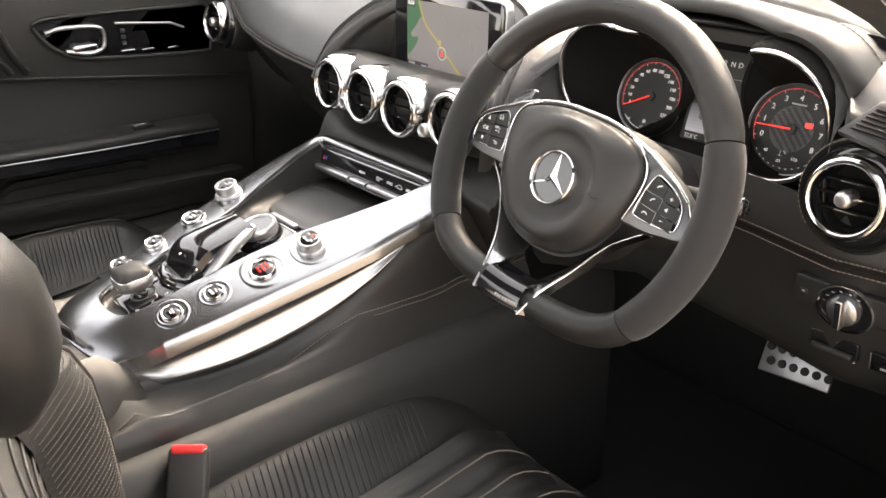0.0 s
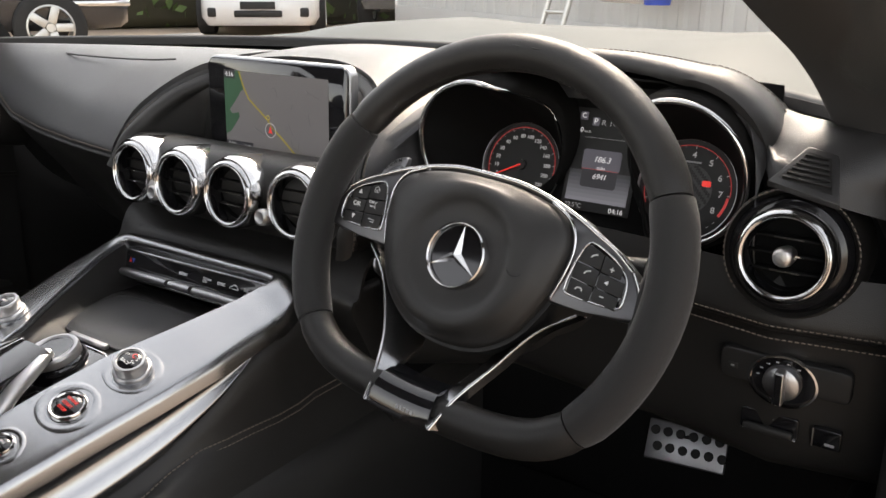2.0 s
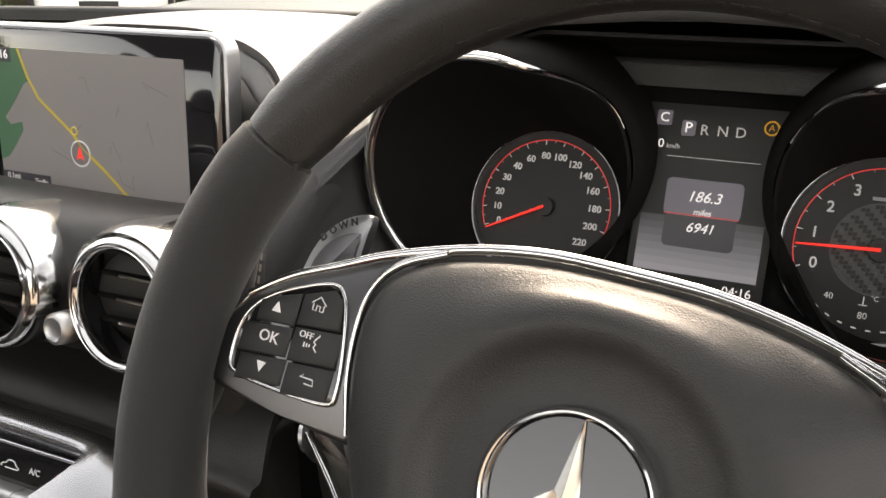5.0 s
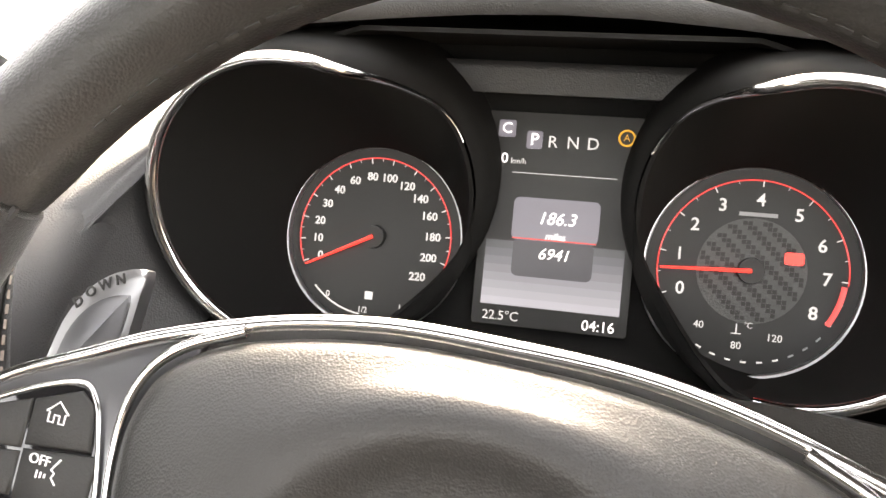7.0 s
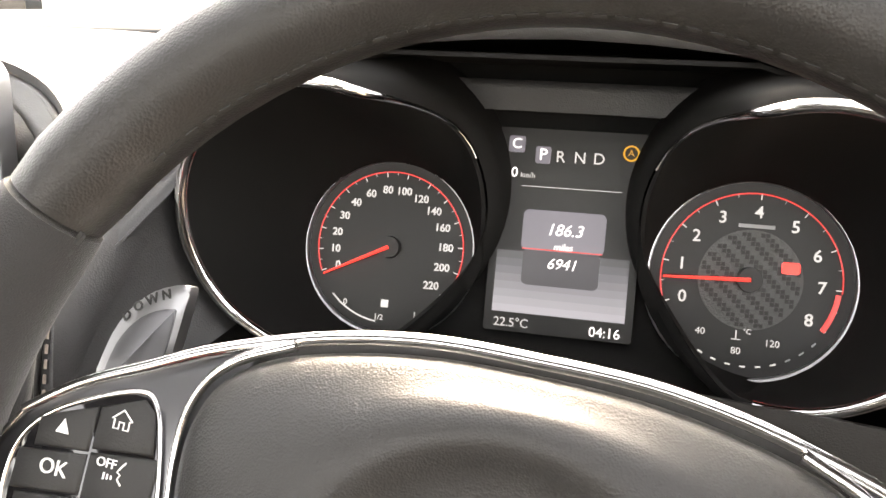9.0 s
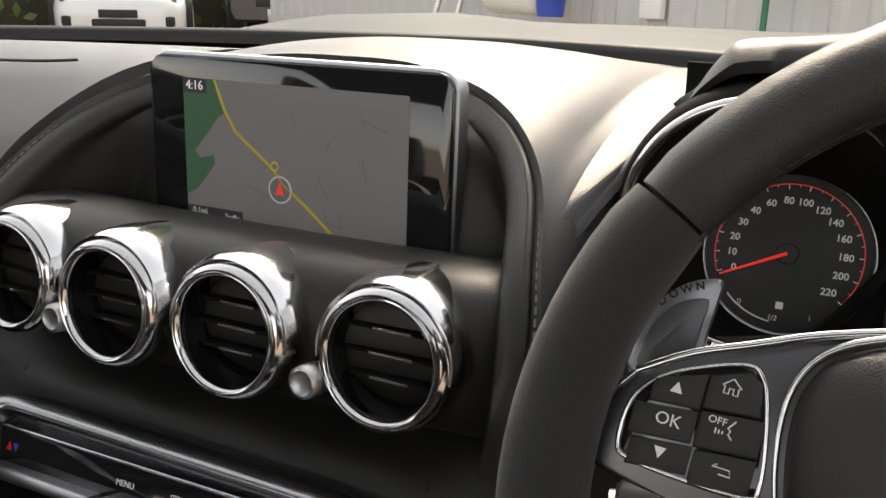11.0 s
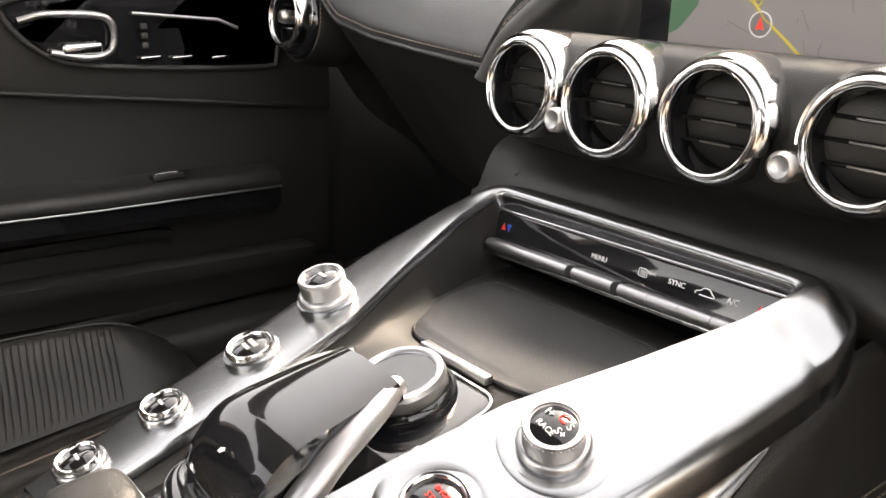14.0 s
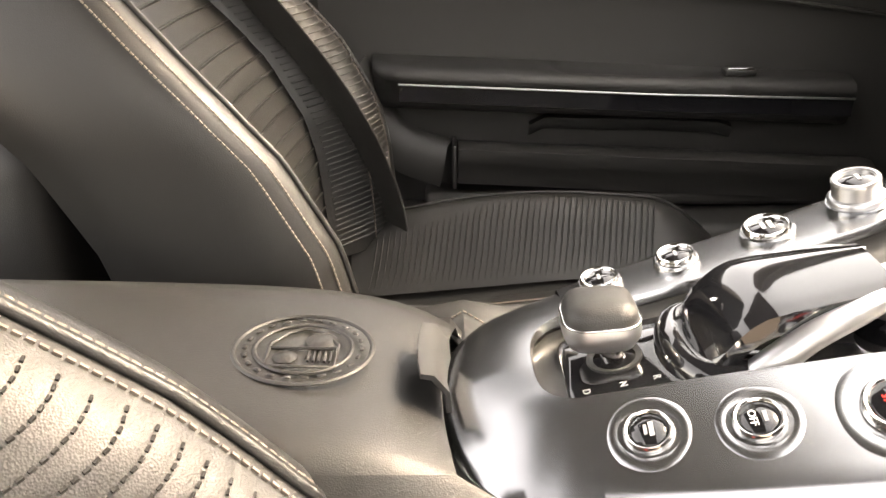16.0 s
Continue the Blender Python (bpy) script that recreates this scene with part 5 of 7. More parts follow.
    # shift paddles: a bright rim round a darker hollow face
    for s in (-1, 1):
        ol = [(p.x, p.y) for p in spl([(0.1240, 0.018, 0), (0.1470, 0.016, 0), (0.1468, 0.036, 0), (0.1420, 0.0490, 0), (0.1340, 0.0575, 0), (0.1240, 0.0616, 0), (0.1218, 0.0590, 0), (0.1226, 0.040, 0)], 3, True)]
        pts = [(s * x, y) for x, y in ol]
        pd = part("shift_paddle", prism(pts if s > 0 else pts[::-1], -0.060, -0.054, bev=0.0020), "dark_satin", t, "satin grey shift paddle", local=True)
        face = [(s * (0.1335 + (x - 0.1335) * 0.78), 0.036 + (y - 0.0385) * 0.74) for x, y in ol]
        part("paddle_face", prism(face if s > 0 else face[::-1], -0.0545, -0.0533, bev=0.0008), "gunmetal", pd, "hollow darker thumb face", local=True)
        if s < 0:
            for txt, x, y, turn in (("D", -0.1418, 0.0480, 44), ("O", -0.1383, 0.0517, 38), ("W", -0.1340, 0.0548, 30), ("N", -0.1293, 0.0572, 22)):
                writing("paddle_word", txt, 0.0044, m0 @ Matrix.Translation((x, y, -0.0537)) @ Matrix.Rotation(radians(turn), 4, "Z"), "plastic", pd, "dark engraved word", bold=0.0001)
    return m0


WHEEL = steering_wheel()


def stalks():
    for s, lab in ((-1, "black indicator stalk with a ribbed end"), (1, "slim black wiper stalk beside the wheel")):
        a, b = WHEEL @ V((s * 0.05, 0.018, -0.080)), WHEEL @ V((s * 0.148, 0.032, -0.072))
        t = thing("column_stalk", lab, "stalk", a)
        d = b - a
        part("arm", sweep([a, a.lerp(b, 0.5), a.lerp(b, 0.72)], [0.007, 0.0085, 0.0095], 14), "plastic", t)
        part("collar", sweep([a.lerp(b, 0.72), a.lerp(b, 0.75)], 0.0104, 16), "satin", t, "thin silver collar")
        part("end_cap", sweep([a.lerp(b, 0.75), a.lerp(b, 0.97), b], [0.0100, 0.0095, 0.007], 16), "gloss", t)
    a, b = V((0.335, 0.190, 0.775)), V((0.258, 0.176, 0.764))
    t = thing("column_stalk", "short black cruise stalk with a silver tip", "stalk", a)
    part("arm", sweep([a, a.lerp(b, 0.7)], [0.008, 0.011], 14), "plastic", t)
    part("collar", sweep([a.lerp(b, 0.70), a.lerp(b, 0.73)], 0.0125, 16), "satin", t)
    part("end_cap", sweep([a.lerp(b, 0.73), a.lerp(b, 0.96), b], [0.012, 0.0125, 0.010], 16), "plastic", t)
    part("tip_button", sweep([b, b + (b - a).normalized() * 0.003], 0.008, 14), "satin", t, "silver end button")


stalks()


# ---------- switches beside the wheel ----------
def light_switch():
    m = frame_at((0.612, 0.284, 0.701), (1, 0, 0), (0, -0.12, 1))
    t = thing("light_switch", "rotary headlight switch in an oval silver bezel", "switch", m)
    part("plate", prism(rrect(0.108, 0.030, 0.006, 3, 0, 0.006), -0.006, 0.002, bev=0.0015), "plastic", t, "black switch plate", local=True)
    part("bezel", lathe([(0.0285, 0.0), (0.0290, 0.004), (0.0272, 0.0045), (0.0262, 0.002)], None, 44, 1.0, 0.86), "chrome", t, "oval chrome bezel", local=True)
    part("dial", lathe([(0.0265, 0.002), (0.0150, 0.003), (0, 0.003)], None, 40, 1.0, 0.86), "gloss", t, local=True)
    k = part("knob", lathe([(0.016, 0.003), (0.0158, 0.008), (0.0145, 0.010), (0, 0.010)], n=32), "satin", t, "silver rotary knob", local=True)
    part("grip_bar", box(-0.0042, 0.0042, -0.016, 0.016, 0.008, 0.0185, 0.002, 3), "satin", k, "upright grip bar", local=True)
    part("grip_face", box(-0.0028, 0.0028, -0.0145, 0.0145, 0.0185, 0.0190, 0.0), "gloss", k, local=True)
    for a in (55, 80, 105, 128, 150, 172):
        q = Matrix.Translation((0.0212 * math.cos(radians(a)), 0.0182 * math.sin(radians(a)), 0.0032))
        part("marking", box(-0.0014, 0.0014, -0.0006, 0.0006, 0, 0.0003, 0, m=q), "grey_print", t, local=True)
    part("side_key", box(-0.0475, -0.0385, 0.001, 0.007, 0.002, 0.0030, 0.0005), "plastic", t, local=True)
    part("side_mark", box(-0.0445, -0.0415, 0.0035, 0.0050, 0.0031, 0.0033, 0), "grey_print", t, local=True)
    m = frame_at((0.602, 0.297, 0.651), (1, 0, 0), (0, -0.12, 1))
    t = thing("brake_release", "black parking brake lever in a slim silver frame", "switch", m)
    part("frame", prism(rrect(0.050, 0.022, 0.003, 3), -0.005, 0.0015, bev=0.001), "gloss", t, local=True)
    part("lever", box(-0.022, 0.022, -0.009, -0.001, 0.0015, 0.008, 0.003, 3), "plastic", t, local=True)
    part("frame_edge", box(-0.024, 0.024, -0.0105, -0.0095, 0.0015, 0.0030, 0.0004), "chrome", t, local=True)
    part("mark", box(-0.004, 0.004, 0.005, 0.0075, 0.0016, 0.0019, 0), "grey_print", t, local=True)
    m = frame_at((0.650, 0.299, 0.650), (1, 0, 0), (0, -0.12, 1))
    t = thing("boot_switch", "small square black boot release switch", "switch", m)
    part("key", prism(rrect(0.024, 0.019, 0.002, 3), -0.004, 0.002, bev=0.001), "gloss", t, local=True)
    part("mark", box(-0.001, 0.007, -0.006, -0.0035, 0.002, 0.0022, 0), "grey_print", t, local=True)
    part("edge", box(-0.0118, -0.0106, -0.009, 0.009, 0.002, 0.0032, 0.0003), "satin", t, local=True)


light_switch()


def window_demister():
    m = frame_at((0.6135, 0.2705, 0.8865), (1, 0, -0.10), (0, 1.0, 1))
    t = thing("side_demister", "small trapezoid side window vent with slats", "air vent", m)
    ol = [(-0.020, -0.013), (0.022, -0.018), (0.012, 0.013), (-0.006, 0.015)]
    part("surround", prism([(x * 1.35, y * 1.4) for x, y in ol], -0.006, 0.0015, bev=0.0012), "pad", t, "leather surround", local=True)
    part("hole", prism(ol, 0.0005, 0.0018), "dial", t, local=True)
    for k in range(6):
        y = -0.013 + 0.0047 * k
        part("slat", box(-0.017 + 0.002 * k, 0.019 - 0.0018 * k, y, y + 0.0016, 0.0015, 0.0040, 0.0003), "plastic", t, local=True)


window_demister()


def pedals():
    m = frame_at((0.45, 0.55, 0.46), (1, 0.0, 0.10), (0, 0.5, 0.85))
    t = thing("brake_pedal", "perforated stainless steel brake pedal with black rubber studs", "pedal", m)
    pl = part("plate", box(-0.052, 0.052, -0.030, 0.022, -0.003, 0.003, 0.002), "satin", t, "brushed steel plate", local=True)
    for i in range(6):
        for j in range(2):
            part("stud", lathe([(0.0062, 0.003), (0.0058, 0.0052), (0, 0.0055)], Matrix.Translation((-0.042 + 0.0168 * i + 0.006 * j, 0.008 - 0.020 * j, 0)), 14), "tyre", pl, local=True)
    part("arm", sweep([m @ V((0, 0, -0.003)), m @ V((0, 0.09, -0.06)), m @ V((0, 0.2, -0.08))], 0.010, 8), "plastic", t)


pedals()


# ---------- centre console ----------
OUT = [(-0.262, 0.030), (-0.250, 0.066), (-0.225, 0.086), (-0.20, 0.096), (-0.13, 0.113), (-0.06, 0.127), (0.0, 0.140), (0.06, 0.151), (0.12, 0.157), (0.15, 0.156), (0.168, 0.150)]
INN = [(-0.262, 0.004), (-0.222, 0.012), (-0.208, 0.036), (-0.19, 0.042), (-0.13, 0.047), (-0.06, 0.056), (0.0, 0.068), (0.06, 0.094), (0.12, 0.117), (0.15, 0.123), (0.168, 0.124)]


def base_z(y):
    return 0.660 + 0.25 * (y + 0.06)


def strip(s, u, y):
    """A point of the silver frame on side s; u 0 at its inner edge, 1 at its outer edge."""
    o, i = lerp_tab(OUT, y)[0], lerp_tab(INN, y)[0]
    x = i + (o - i) * u
    tilt = min(1.0, max(0.0, (y + 0.262) / 0.06))
    z = base_z(y) + 0.010 - (0.019 if s > 0 else 0.011) * tilt * u ** 1.4
    return V((s * x, y, z))


def strip_frame(s, u, y):
    p = strip(s, u, y)
    dx = strip(s, u + 0.05, y) - strip(s, u - 0.05, y)
    dy = strip(s, u, y + 0.004) - strip(s, u, y - 0.004)
    if s < 0:
        dx = -dx
    return frame_at(p, dx, dy)


def console():
    t = thing("centre_console", "silver and black centre console between the seats", "centre console", (0, -0.05, 0.16))
    ys = [-0.192 + (0.131 + 0.192) * k / 56 for k in range(57)]
    low = []
    for s in (1, -1):
        rows = []
        for y in ys:
            e = strip(s, 1.0, y)
            i = strip(s, 0.0, y)
            row = [i + V((0, 0, -0.009)), i + V((s * 0.0003, 0, -0.003))]
            row += [strip(s, u, y) for u in (0.03, 0.12, 0.25, 0.4, 0.55, 0.7, 0.85, 0.95)]
            row += [e + V((s * 0.001, 0, -0.002)), e + V((s * 0.003, 0, -0.010)), e + V((s * 0.004, 0, -0.020))]
            rows.append(row)
        part("frame_side", loft(rows), "silver", t, "satin silver frame rail")
        # lower flared silver blade
        rows = []
        low = [] if s > 0 else low
        for k in range(41):
            q = k / 40
            y = -0.245 + 0.345 * q
            e = strip(s, 1.0, y)
            h = 0.046 * math.sin(math.pi * min(1, 0.06 + 0.94 * q)) ** 0.8
            bulge = 0.006 * math.sin(math.pi * q) ** 0.7
            top = e + V((s * 0.002, 0, -0.020))
            if s > 0:
                low.append(top + V((bulge * 0.9, 0, -h)))
            rows.append([top, top + V((-s * bulge * 0.5, 0, -h * 0.12)), top + V((-s * bulge * 0.6, 0, -h * 0.3)), top + V((s * (bulge * 0.4), 0, -h * 0.55)), top + V((s * (bulge * 1.3), 0, -h * 0.72)), top + V((s * (bulge * 1.4), 0, -h * 0.86)), top + V((s * bulge * 0.9, 0, -h))])
        part("side_blade", loft(rows), "silver", t, "flared silver side blade")
        # leather flank
        rows = []
        for k in range(31):
            q = k / 30
            y = -0.62 + 0.92 * q
            yy = min(0.19, max(-0.255, y))
            e = strip(s, 1.0, yy) if y > -0.255 else V((s * 0.095, y, 0.60))
            e = V((e.x, y, e.z - 0.020))
            w = min(1.0, max(0.0, (y + 0.35) / 0.2))
            if low[0].y < y < low[-1].y:
                e = V((s * (float(np.interp(y, [p.y for p in low], [p.x for p in low])) - 0.004), y, float(np.interp(y, [p.y for p in low], [p.z for p in low])) + 0.004))
            rows.append(spl([e, e + V((s * 0.008, 0, -0.012)), V((s * max(abs(e.x) + 0.012, 0.150), y, min(e.z - 0.02, 0.600))), V((s * 0.172, y, 0.575)), V((s * (0.178 + 0.01 * w), y, 0.50)), V((s * 0.19, y, 0.36)), V((s * 0.195, y, 0.16))], 3))
        part("flank", loft(rows), "leather", t, "black leather flank")
        part("flank_stitching", stitches([r[6] + V((s * 0.001, 0, 0.001)) for r in rows[8:]], 0.005, 0.0035, 0.0005), "thread", t, "pale double stitching")
        part("flank_stitching", stitches([r[6] + V((s * 0.002, 0, -0.006)) for r in rows[8:]], 0.005, 0.0035, 0.0005), "thread", t)
        # tunnel ledge
        rows = [[V((s * 0.165, y, 0.55)), V((s * 0.185, y, 0.548)), V((s * 0.20, y, 0.535)), V((s * 0.205, y, 0.50)), V((s * 0.205, y, 0.16))] for y in (-0.40, -0.1, 0.2, 0.45)]
        part("tunnel_ledge", loft(rows, thick=0.004), "trim", t, "dark moulded tunnel ledge")
    # rear nose of the frame
    po, pi_ = lerp_tab(OUT, -0.19)[0], lerp_tab(INN, -0.19)[0]
    outer = spl([(-po, -0.19, 0), (-0.092, -0.215, 0), (-0.080, -0.240, 0), (-0.055, -0.259, 0), (-0.028, -0.267, 0), (0, -0.2695, 0), (0.028, -0.267, 0), (0.055, -0.259, 0), (0.080, -0.240, 0), (0.092, -0.215, 0), (po, -0.19, 0)], 5)
    inner = spl([(-pi_, -0.19, 0), (-0.0415, -0.198, 0), (-0.036, -0.207, 0), (-0.027, -0.213, 0), (-0.014, -0.2155, 0), (0, -0.216, 0), (0.014, -0.2155, 0), (0.027, -0.213, 0), (0.036, -0.207, 0), (0.0415, -0.198, 0), (pi_, -0.19, 0)], 5)
    rows = []
    for o, i in zip(outer, inner):
        row = [V((i.x, i.y, base_z(i.y) - 0.010)), V((i.x, i.y, base_z(i.y) + 0.007))]
        for u in (0.03, 0.15, 0.35, 0.55, 0.75, 0.9, 1.0):
            p = i.lerp(o, u)
            row.append(V((p.x, p.y, base_z(p.y) + 0.010 - (0.006 + (0.013 if o.x > 0 else 0.005) * min(1.0, abs(o.x) / 0.09)) * u ** 1.4 - 0.004 * u ** 4)))
        row += [V((o.x * 1.01, o.y - 0.001, base_z(o.y) - 0.012)), V((o.x * 1.02, o.y - 0.001, base_z(o.y) - 0.030))]
        rows.append(row)
    part("frame_rear", loft(rows), "silver", t, "satin silver rounded rear of the frame")
    # front of the frame: rounded corners and the crossbar over the keys
    oh = [(lerp_tab(OUT, 0.13)[0], 0.13), (0.1575, 0.150), (0.153, 0.170), (0.142, 0.186), (0.126, 0.194), (0.10, 0.1965), (0.05, 0.1975), (0.0, 0.198)]
    ih = [(lerp_tab(INN, 0.13)[0], 0.13), (0.1225, 0.146), (0.1235, 0.156), (0.1215, 0.1615), (0.114, 0.1635), (0.09, 0.164), (0.045, 0.164), (0.0, 0.164)]
    ends = [spl([(x, y, 0) for x, y in h], 5) for h in (oh, ih)]
    outer, inner = [[V((-p.x, p.y, 0)) for p in h[:-1]] + h[::-1] for h in ends]
    rows = []
    for o, i in zip(outer, inner):
        k = min(1.0, max(0.0, (i.y - 0.135) / 0.0285))
        k = k * k * (3 - 2 * k)
        zi = base_z(i.y) + 0.010
        row = [V((i.x, i.y + 0.006 * k, zi - 0.020)), V((i.x, i.y + 0.002 * k, zi - 0.008)), V((i.x, i.y, zi - 0.003))]
        for u in (0.03, 0.12, 0.25, 0.4, 0.55, 0.7, 0.85, 0.95, 1.0):
            p = i.lerp(o, u)
            side = base_z(p.y) + 0.010 - (0.019 if o.x > 0 else 0.011) * u ** 1.4
            bar = zi + 0.0035 * math.sin(math.pi * min(1.0, u * 1.1)) - 0.012 * u ** 2.6
            row.append(V((p.x, p.y, side + (bar - side) * k)))
        e = row[-1]
        out_ = V((o.x * (1 - k) * 0.02, 0.003 * k, 0))
        row += [e + out_ + V((0, 0, -0.010)), e + out_ * 1.2 + V((0, 0, -0.024))]
        rows.append(row)
    part("frame_front", loft(rows), "silver", t, "satin silver rounded front of the frame")
    # well floor
    rows = []
    for k in range(41):
        y = -0.215 + 0.385 * k / 40
        i = lerp_tab(INN, y)[0] + 0.004
        z = base_z(y) - (0.010 if y > -0.11 else 0.006)
        if y > 0.02:
            z = base_z(0.02) - 0.010 - (y - 0.02) * 0.03
        zt = base_z(y) + 0.003
        rows.append([V((-i + 0.0045, y, zt)), V((-i + 0.006, y, z + (zt - z) * 0.4)), V((-i + 0.012, y, z)), V((0, y, z)), V((i - 0.012, y, z)), V((i - 0.006, y, z + (zt - z) * 0.4)), V((i - 0.0045, y, zt))])
    part("well", loft(rows), "leather", t, "black soft-touch well")
    part("core", box(-0.10, 0.10, -0.60, 0.30, 0.16, 0.58, 0.01), "trim", t)
    # tray lid
    z = base_z(0.02) - 0.0075
    ol = spl([(-0.052, 0.032, 0), (-0.030, 0.0275, 0), (0.030, 0.0275, 0), (0.052, 0.032, 0), (0.066, 0.048, 0), (0.086, 0.082, 0), (0.094, 0.118, 0), (0.084, 0.132, 0), (0.0, 0.136, 0), (-0.084, 0.132, 0), (-0.094, 0.118, 0), (-0.086, 0.082, 0), (-0.066, 0.048, 0)], 4, True)
    mm = Matrix.Translation((0, 0, z)) @ Matrix.Rotation(math.atan(-0.03), 4, "X") @ Matrix.Translation((0, 0, -0.0024))
    lid = part("tray_lid", prism([(p.x, p.y) for p in ol], 0, 0.0035, mm, 0.0015), "pad", t, "soft black sliding tray lid")
    part("lid_gap", sweep([mm @ V((p.x, p.y, 0.0025)) for p in ol], 0.0012, 5, True), "dial", lid, "dark shadow joint")
    part("lid_handle", box(-0.030, 0.030, 0.020, 0.0265, 0.001, 0.0065, 0.0012, m=mm), "satin", lid, "silver lid handle")


console()


def climate_panel():
    m = frame_at((0, 0.1595, 0.7005), (1, 0, 0.02), (0, 0.28, 1))
    t = thing("climate_panel", "gloss black climate panel with silver rocker keys", "climate control", m)
    part("panel", prism(rrect(0.248, 0.033, 0.006, 4, 0, -0.0030), -0.012, 0.0, bev=0.001), "gloss", t, "gloss black fascia", local=True)
    part("panel_edge", sweep([V((x, y, 0.0004)) for x, y in rrect(0.249, 0.034, 0.007, 4, 0, -0.0030)], 0.0011, 6, True), "chrome", t, "thin bright outline", local=True)
    part("rail", box(-0.119, 0.108, -0.0195, -0.0175, 0.0, 0.0035, 0.0008), "chrome", t, local=True)
    for x0, x1 in ((-0.119, -0.036), (-0.0305, 0.005), (0.0105, 0.0335), (0.0340, 0.0570), (0.0575, 0.0805), (0.0810, 0.1050)):
        rows = [[V((x, y, z)) for y, z in ((-0.0080, -0.002), (-0.0082, 0.0075), (-0.0092, 0.0098), (-0.0120, 0.0112), (-0.0152, 0.0098), (-0.0166, 0.0070), (-0.0166, -0.002))] for x in (x0, x0 + 0.0006, x1 - 0.0006, x1)]
        part("rocker_key", loft(rows, True, True), "satin", t, "silver rocker key", local=True)
    for txt, x in (("MENU", -0.018), ("REAR", 0.0265), ("SYNC", 0.046), ("A/C", 0.086)):
        writing("key_word", txt, 0.0026 if txt == "REAR" else 0.0050, m @ Matrix.Translation((x, 0.0018 if txt != "REAR" else 0.0030, 0.0003)), "white_print", t)
    part("rear_mark", sweep([V((x, y, 0.0004)) for x, y in rrect(0.0066, 0.0050, 0.0008, 2, 0.0195, 0.0018)], 0.0003, 4, True), "white_print", t, "rear screen symbol", local=True)
    for k in range(3):
        part("rear_mark", box(0.0178 + 0.0015 * k, 0.0182 + 0.0015 * k, 0.0002, 0.0034, 0.0001, 0.0004, 0), "white_print", t, local=True)
    part("recirc_mark", sweep(spl([(0.0605, 0.0002, 0.0004), (0.0610, 0.0020, 0.0004), (0.0635, 0.0026, 0.0004), (0.0655, 0.0044, 0.0004), (0.0695, 0.0044, 0.0004), (0.0715, 0.0024, 0.0004), (0.0732, 0.0002, 0.0004)], 4, True), 0.00035, 4), "white_print", t, "car outline symbol", local=True)
    for x, mt, f in ((0.1035, "red", 1), (0.1090, "blue", -1), (-0.114, "red", 1), (-0.1085, "blue", -1)):
        part("temperature_arrow", prism([(-0.0025, -0.0025 * f), (0.0025, -0.0025 * f), (0, 0.003 * f)][::f], 0.0001, 0.0004, Matrix.Translation((x, 0.0020, 0))), mt, t, local=True)


climate_panel()


def console_button(s, y, u, r, tall, name, label, signs, lit):
    m = strip_frame(s, u, y)
    if s < 0:
        m = frame_at(m.translation + V((0, 0, 0.0050)), (1, 0, -0.06), (0, 1, 0.25))
    t = thing(name, label, "button", m, "console buttons")
    part("dish", lathe([(r * 1.90, -0.0006), (r * 1.74, 0.0004), (r * 1.50, 0.0003), (r * 1.25, -0.0003), (r * 1.02, -0.0014)] if s > 0 else [(r * 1.28, -0.010), (r * 1.27, 0.0), (r * 1.18, 0.0006), (r * 1.02, -0.0010)], n=48), "silver", t, "polished dished surround", local=True)
    if tall:
        part("base_ring", lathe([(r * 1.16, -0.001), (r * 1.20, 0.003), (r * 1.08, 0.005), (r * 1.0, 0.005)], n=40), "satin", t, local=True)
        grip = []
        for k in range(96):
            a = 2 * math.pi * k / 96
            q = r * (1.0 if k % 2 else 0.975)
            grip.append((q * math.cos(a), q * math.sin(a)))
        part("knob", prism(grip, 0.004, 0.015, bev=0.0008, seg=1), "knob", t, "knurled aluminium knob", local=True)
        top = 0.015
        part("knob_rim", lathe([(r * 1.0, top - 0.001), (r * 0.96, top + 0.0012), (r * 0.82, top + 0.0014), (r * 0.80, top)], n=40), "satin", t, local=True)
        rf = r * 0.81
    else:
        top = 0.0022
        part("ring", lathe([(r * 1.12, -0.0014), (r * 1.10, 0.0025), (r * 1.0, 0.0042), (r * 0.90, 0.0038), (r * 0.84, 0.0012)], n=40), "chrome", t, "chrome ring", local=True)
        rf = r * 0.86
    face = part("face", lathe([(rf, top - 0.001), (rf * 0.9, top + 0.0004), (0, top + 0.0007)], n=32), "gloss", t, "gloss black face", local=True)
    for kind, txt, px, py, size, mt in signs:
        q = m @ Matrix.Translation((px * rf, py * rf, top + 0.0010))
        if kind == "t":
            writing("sign", txt, size, q, mt, face)
        else:
            part("sign", box(-size, size, -size * 0.3, size * 0.3, 0, 0.0002, 0, m=m.inverted() @ q), mt, face, local=True)


